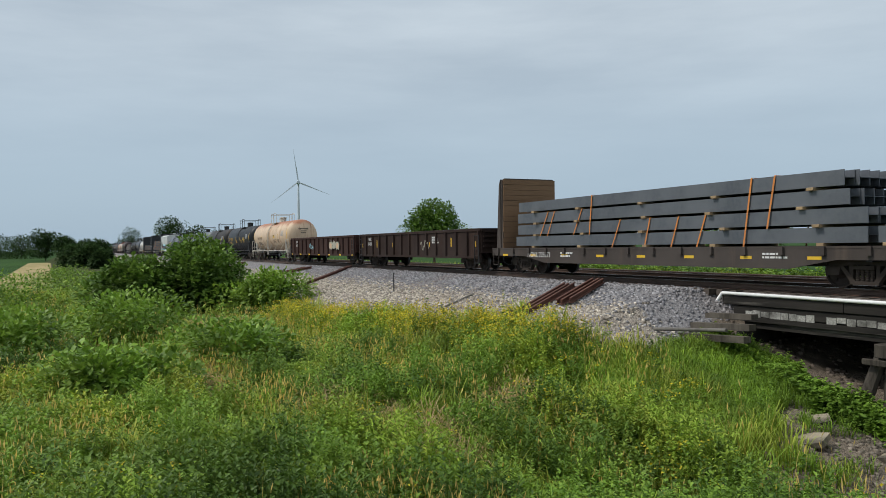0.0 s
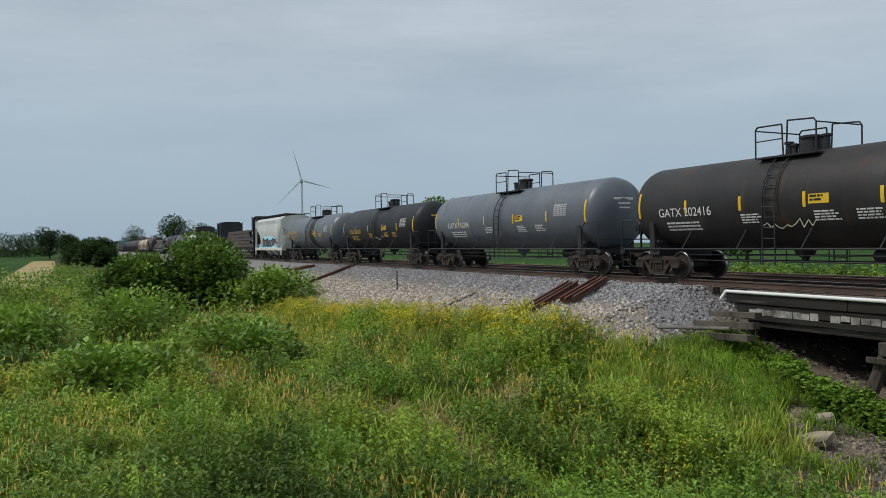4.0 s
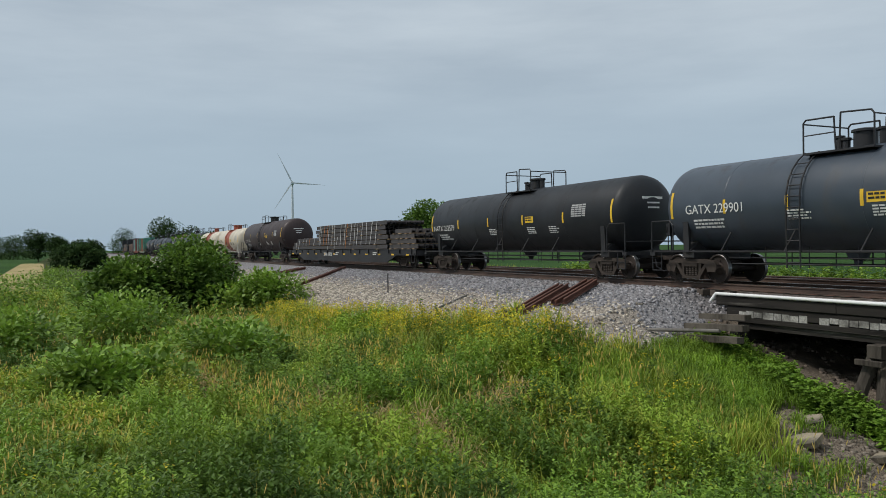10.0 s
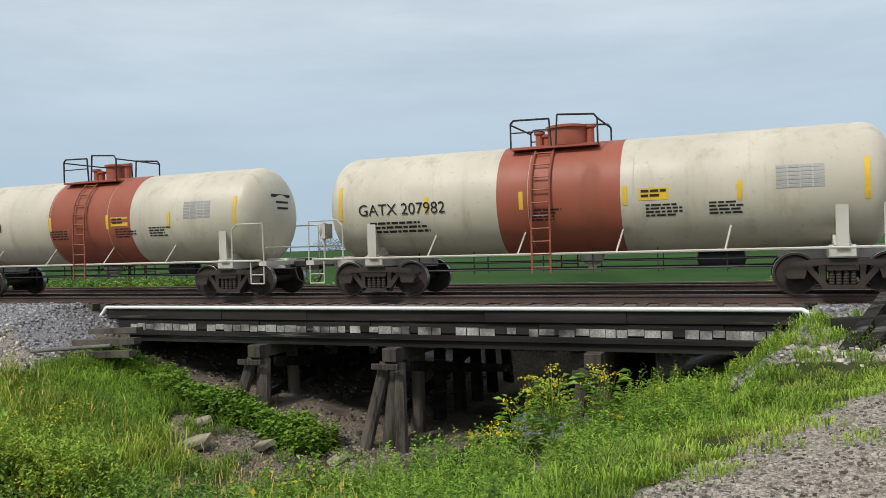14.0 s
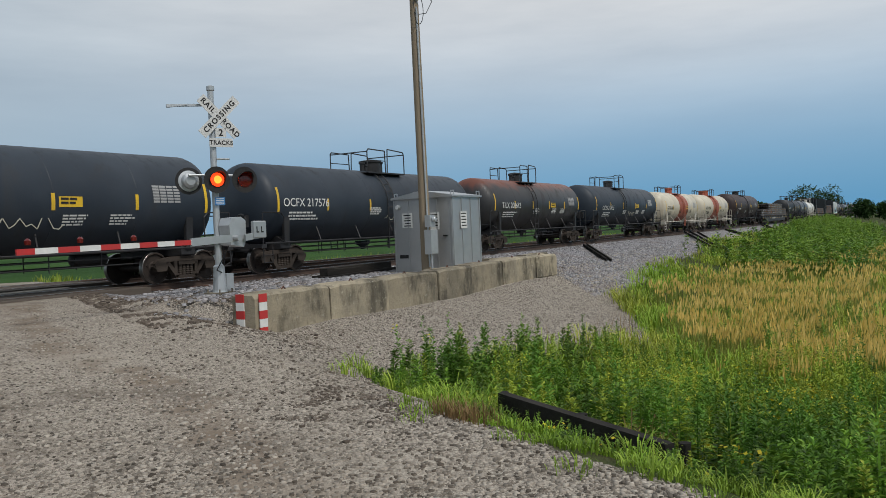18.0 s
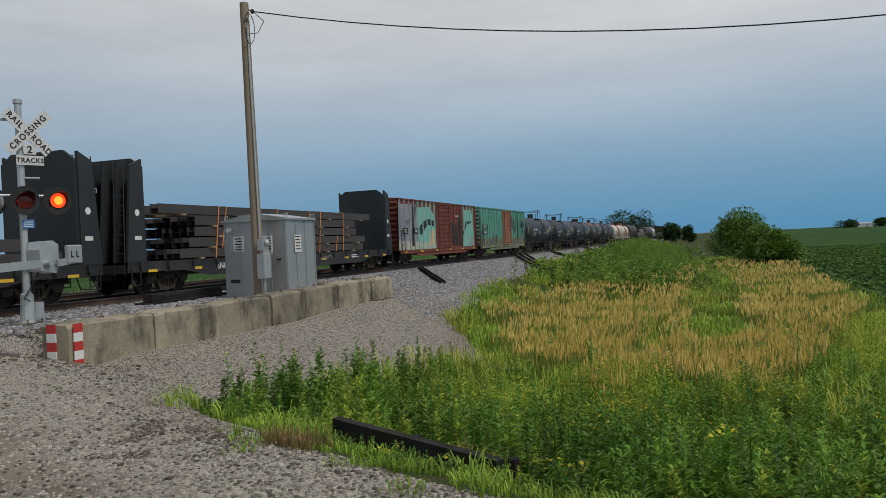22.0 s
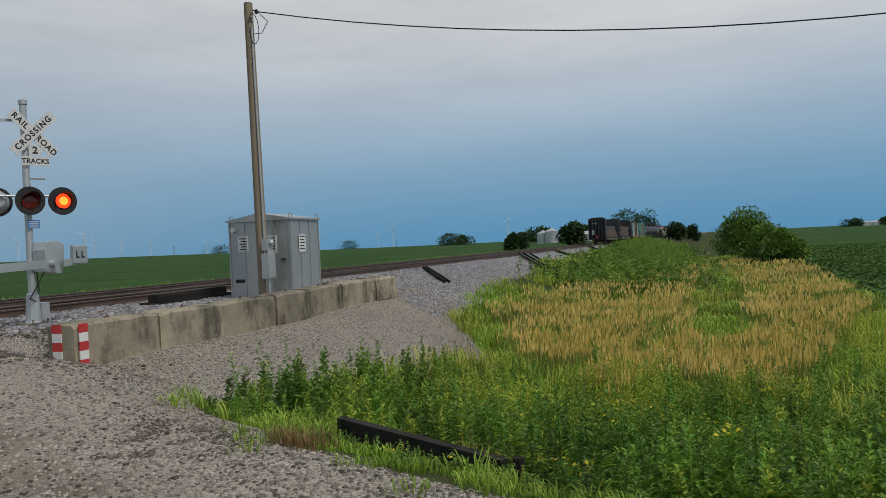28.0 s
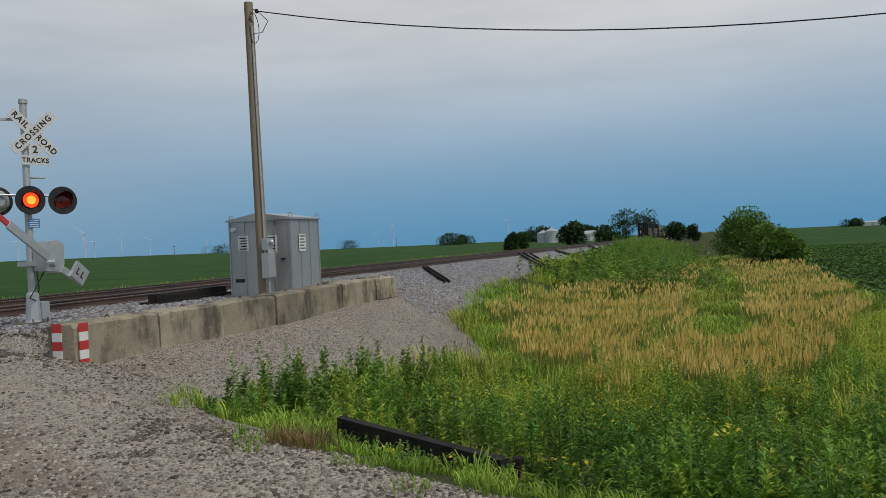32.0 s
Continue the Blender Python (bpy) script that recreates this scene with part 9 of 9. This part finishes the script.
squiggle(g_, 5.9, 7.6, 2.9, 0.9, -1.56, "dark_mark", 8, 0.07)
patch(r_, [(-8.4, 1.05), (-5.0, 1.05), (-4.7, 2.4), (-5.2, 3.85), (-8.3, 3.85)], -1.503, "lilac")
patch(r_, [(-5.0, 1.05), (-1.75, 1.05), (-1.75, 3.2), (-2.6, 3.8), (-5.1, 3.7)], -1.505, "mint")
patch(r_, [(-8.4, 1.0), (-1.75, 1.0), (-1.75, 1.35), (-8.4, 1.6)], -1.507, "pale_spray")
patch(r_, [(-6.2, 1.2), (-5.8, 1.2), (-5.3, 3.8), (-6.0, 3.8)], -1.509, "dark_mark")
patch(r_, [(-4.9, 2.1), (-4.5, 1.9), (-3.2, 2.6), (-1.9, 2.5), (-1.9, 2.9), (-3.3, 3.0), (-4.7, 2.5)], -1.509, "dark_mark")
patch(r_, [(-3.1, 1.2), (-1.9, 1.3), (-1.9, 2.3), (-2.6, 2.2)], -1.511, "peach")
patch(r_, [(1.8, 1.2), (4.6, 1.1), (4.4, 3.6), (3.9, 3.7), (3.4, 2.6), (1.9, 2.9)], -1.503, "dark_mark")
patch(r_, [(4.6, 1.05), (7.6, 1.05), (7.4, 3.3), (6.9, 3.85), (5.0, 3.8)], -1.505, "mint")
patch(r_, [(4.6, 2.0), (4.9, 1.9), (5.6, 2.7), (6.9, 2.8), (6.9, 3.0), (5.5, 2.95)], -1.509, "dark_mark")
patch(r_, [(6.0, 1.05), (7.6, 1.05), (7.5, 1.7), (6.6, 1.8)], -1.509, "lilac")
text(r_, "NS", -6.9, -1.560, 2.75, 0.40, M["dark_mark"], 0, "car_mark")
for x_ in (-7.35, -5.55):
    patch(r_, [(x_ - 0.42, 2.0), (x_ + 0.42, 2.0), (x_ + 0.42, 2.36), (x_ - 0.42, 2.36)], -1.556, "dark_mark", "number_board")
text(r_, "122", -7.35, -1.562, 2.18, 0.32, M["white_mark"], 0, "car_number")
text(r_, "105", -5.55, -1.562, 2.18, 0.32, M["white_mark"], 0, "car_number")
squiggle(r_, 2.6, 3.6, 3.3, 0.2, -1.57, "white_mark", 9, 0.04)
o3 = cars[3][0]
squiggle(cars[1][0], 1.6, 2.8, 1.35, 0.7, -1.56, "pale_spray", 12, 0.04)
squiggle(cars[2][0], -2.4, -1.2, 1.35, 0.6, -1.60, "ice_spray", 13, 0.04)
tag(cars[2][0], 3.0, 5.4, 0.98, 1.78, -1.60, ("pale_spray", "peach", "pale_spray"), 61, 3)
for k_ in (10, 11, 26, 27):
    squiggle(cars[k_][0], 2.0, 3.2, 0.86, 0.22, -1.47, "pale_spray", k_, 0.03)
for k_ in (19, 21, 22, 5, 7):
    squiggle(cars[k_][0], -0.3, 1.5, 1.75, 0.35, -1.33, "pale_spray", 40 + k_, 0.022)

# cars further ahead, and the marker on the last one
front = FRONT0
for k in range(9):
    make, o = CONSIST[(4, 12, 1, 17, 9, 20, 5, 24, 21)[k]]
    half = (15.0, 17.0, 19.5, 16.0, 15.0, 15.5, 16.5, 18.0, 16.0)[k] / 2
    o = dict(o)
    if "mark" in o and make is not covered_hopper:
        o["mark"] = o["mark"].split()[0]
    car = make(40 + k, half, o)
    cars.append((car, front + half, half))
    front += 2 * half
mk = Build()
last, _, hl = cars[27]
mk.box(-hl + 0.10, -hl + 0.24, -0.14, 0.14, 1.0, 1.42, 0.03)
part("end_marker", mk, M["red_sheet"], last, "red end-of-train marker box")


def motions():
    """The train runs by."""
    ts = [i * 1.0 for i in range(33)]
    # rotors of the wind turbines, steadily turning
    for rot, y, z, phase, rate in rotors:
        walk(rot, [(t, pose(0, y, z, 0, phase + rate * t, 0)) for t in [i * 0.5 for i in range(65)]])
    # the two red lamps of the crossing flash by turns
    switch = [(20.47 + 0.478 * k, k % 2) for k in range(-42, 19)] + [(29.50, 1), (29.91, 0), (30.45, 1), (30.91, 0), (31.45, 1), (31.90, 0)]
    for n_, ln in enumerate(lamp_lights):
        a_ = 180 if n_ == 0 else 0
        rows = [(0.0, a_)]
        for t, side in switch:
            to = 0 if side == n_ else 180
            if t > 0.2 and t < 31.95 and to != a_:
                rows += [(t - 1 / 30, a_), (t, a_ + (to - a_) / 3), (t + 1 / 30, a_ + (to - a_) * 2 / 3), (t + 2 / 30, to)]
                a_ = to
        rows.append((32.0, a_))
        walk(ln, [(t, pose(0, 0.035, 0, 0, 0, v)) for t, v in rows])
    # the gate lifts once the train is clear
    walk(gate, [(t, pose(0.10, -0.05, 1.22, 0, a_, 0)) for t, a_ in ((0, 0), (10, 0), (20, 0), (27.8, 0), (28.4, 3), (29.0, 9), (30.0, 18), (31.0, 28), (32.0, 38))])
    # wheels roll on the rails as the cars pass by
    where = {car.name: mid for car, mid, half in cars}
    for w, car, x, dx in wheel_list:
        at = where[car.name] + x + dx
        near = [i / 30 for i in range(1, 960) if abs(at + gone(i / 30)) < 30]
        if len(near) < 3:
            continue
        rows = [(0.0, 0.0)] + [(t, 80.0 * i) for i, t in enumerate(near)] + [(32.0, 80.0 * (len(near) - 1))]
        walk(w, [(t, pose(dx, 0, WR, 0, a_, 0)) for t, a_ in rows])
    for car, mid, half in cars:
        walk(car, [(t, pose(mid + gone(t), TRACK_Y, 0)) for t in ts])


# ---------------------------------------------------------------- ties
TIE = Build().box(-0.115, 0.115, -1.30, 1.30, -0.36, -0.178, 0.0).mesh("tie", M["tie"])
PLATE = Build().box(-0.10, 0.10, -0.17, 0.17, -0.178, -0.172).mesh("tie_plate", M["rust"])
rt_ = random.Random(3)
for i in range(280):
    x_ = -76 + 0.54 * i
    if abs(x_ - road_mid(TRACK_Y)) < 4.5:
        continue
    ob = part("tie", TIE, None, track_things[0])
    ob.matrix_basis = pose(x_ + rt_.uniform(-0.03, 0.03), rt_.uniform(-0.04, 0.04), rt_.uniform(-0.012, 0.004), 0, 0, rt_.uniform(-1.2, 1.2))
    if -24 < x_ < 24:
        for s in (-1, 1):
            pl = part("tie_plate", PLATE, None, ob)
            pl.location = (0, s * 0.7525, 0)
b = Build()
for i in range(400):
    x_ = -108 + 0.54 * i + rt_.uniform(-0.03, 0.03)
    if abs(x_ - road_mid(TRACK2_Y)) > 4.5:
        b.box(x_ - 0.115, x_ + 0.115, -1.3, 1.3, -0.36, -0.178)
tagged(part("far_ties", b, M["tie"], track_things[1]), kind="stuff")

motions()
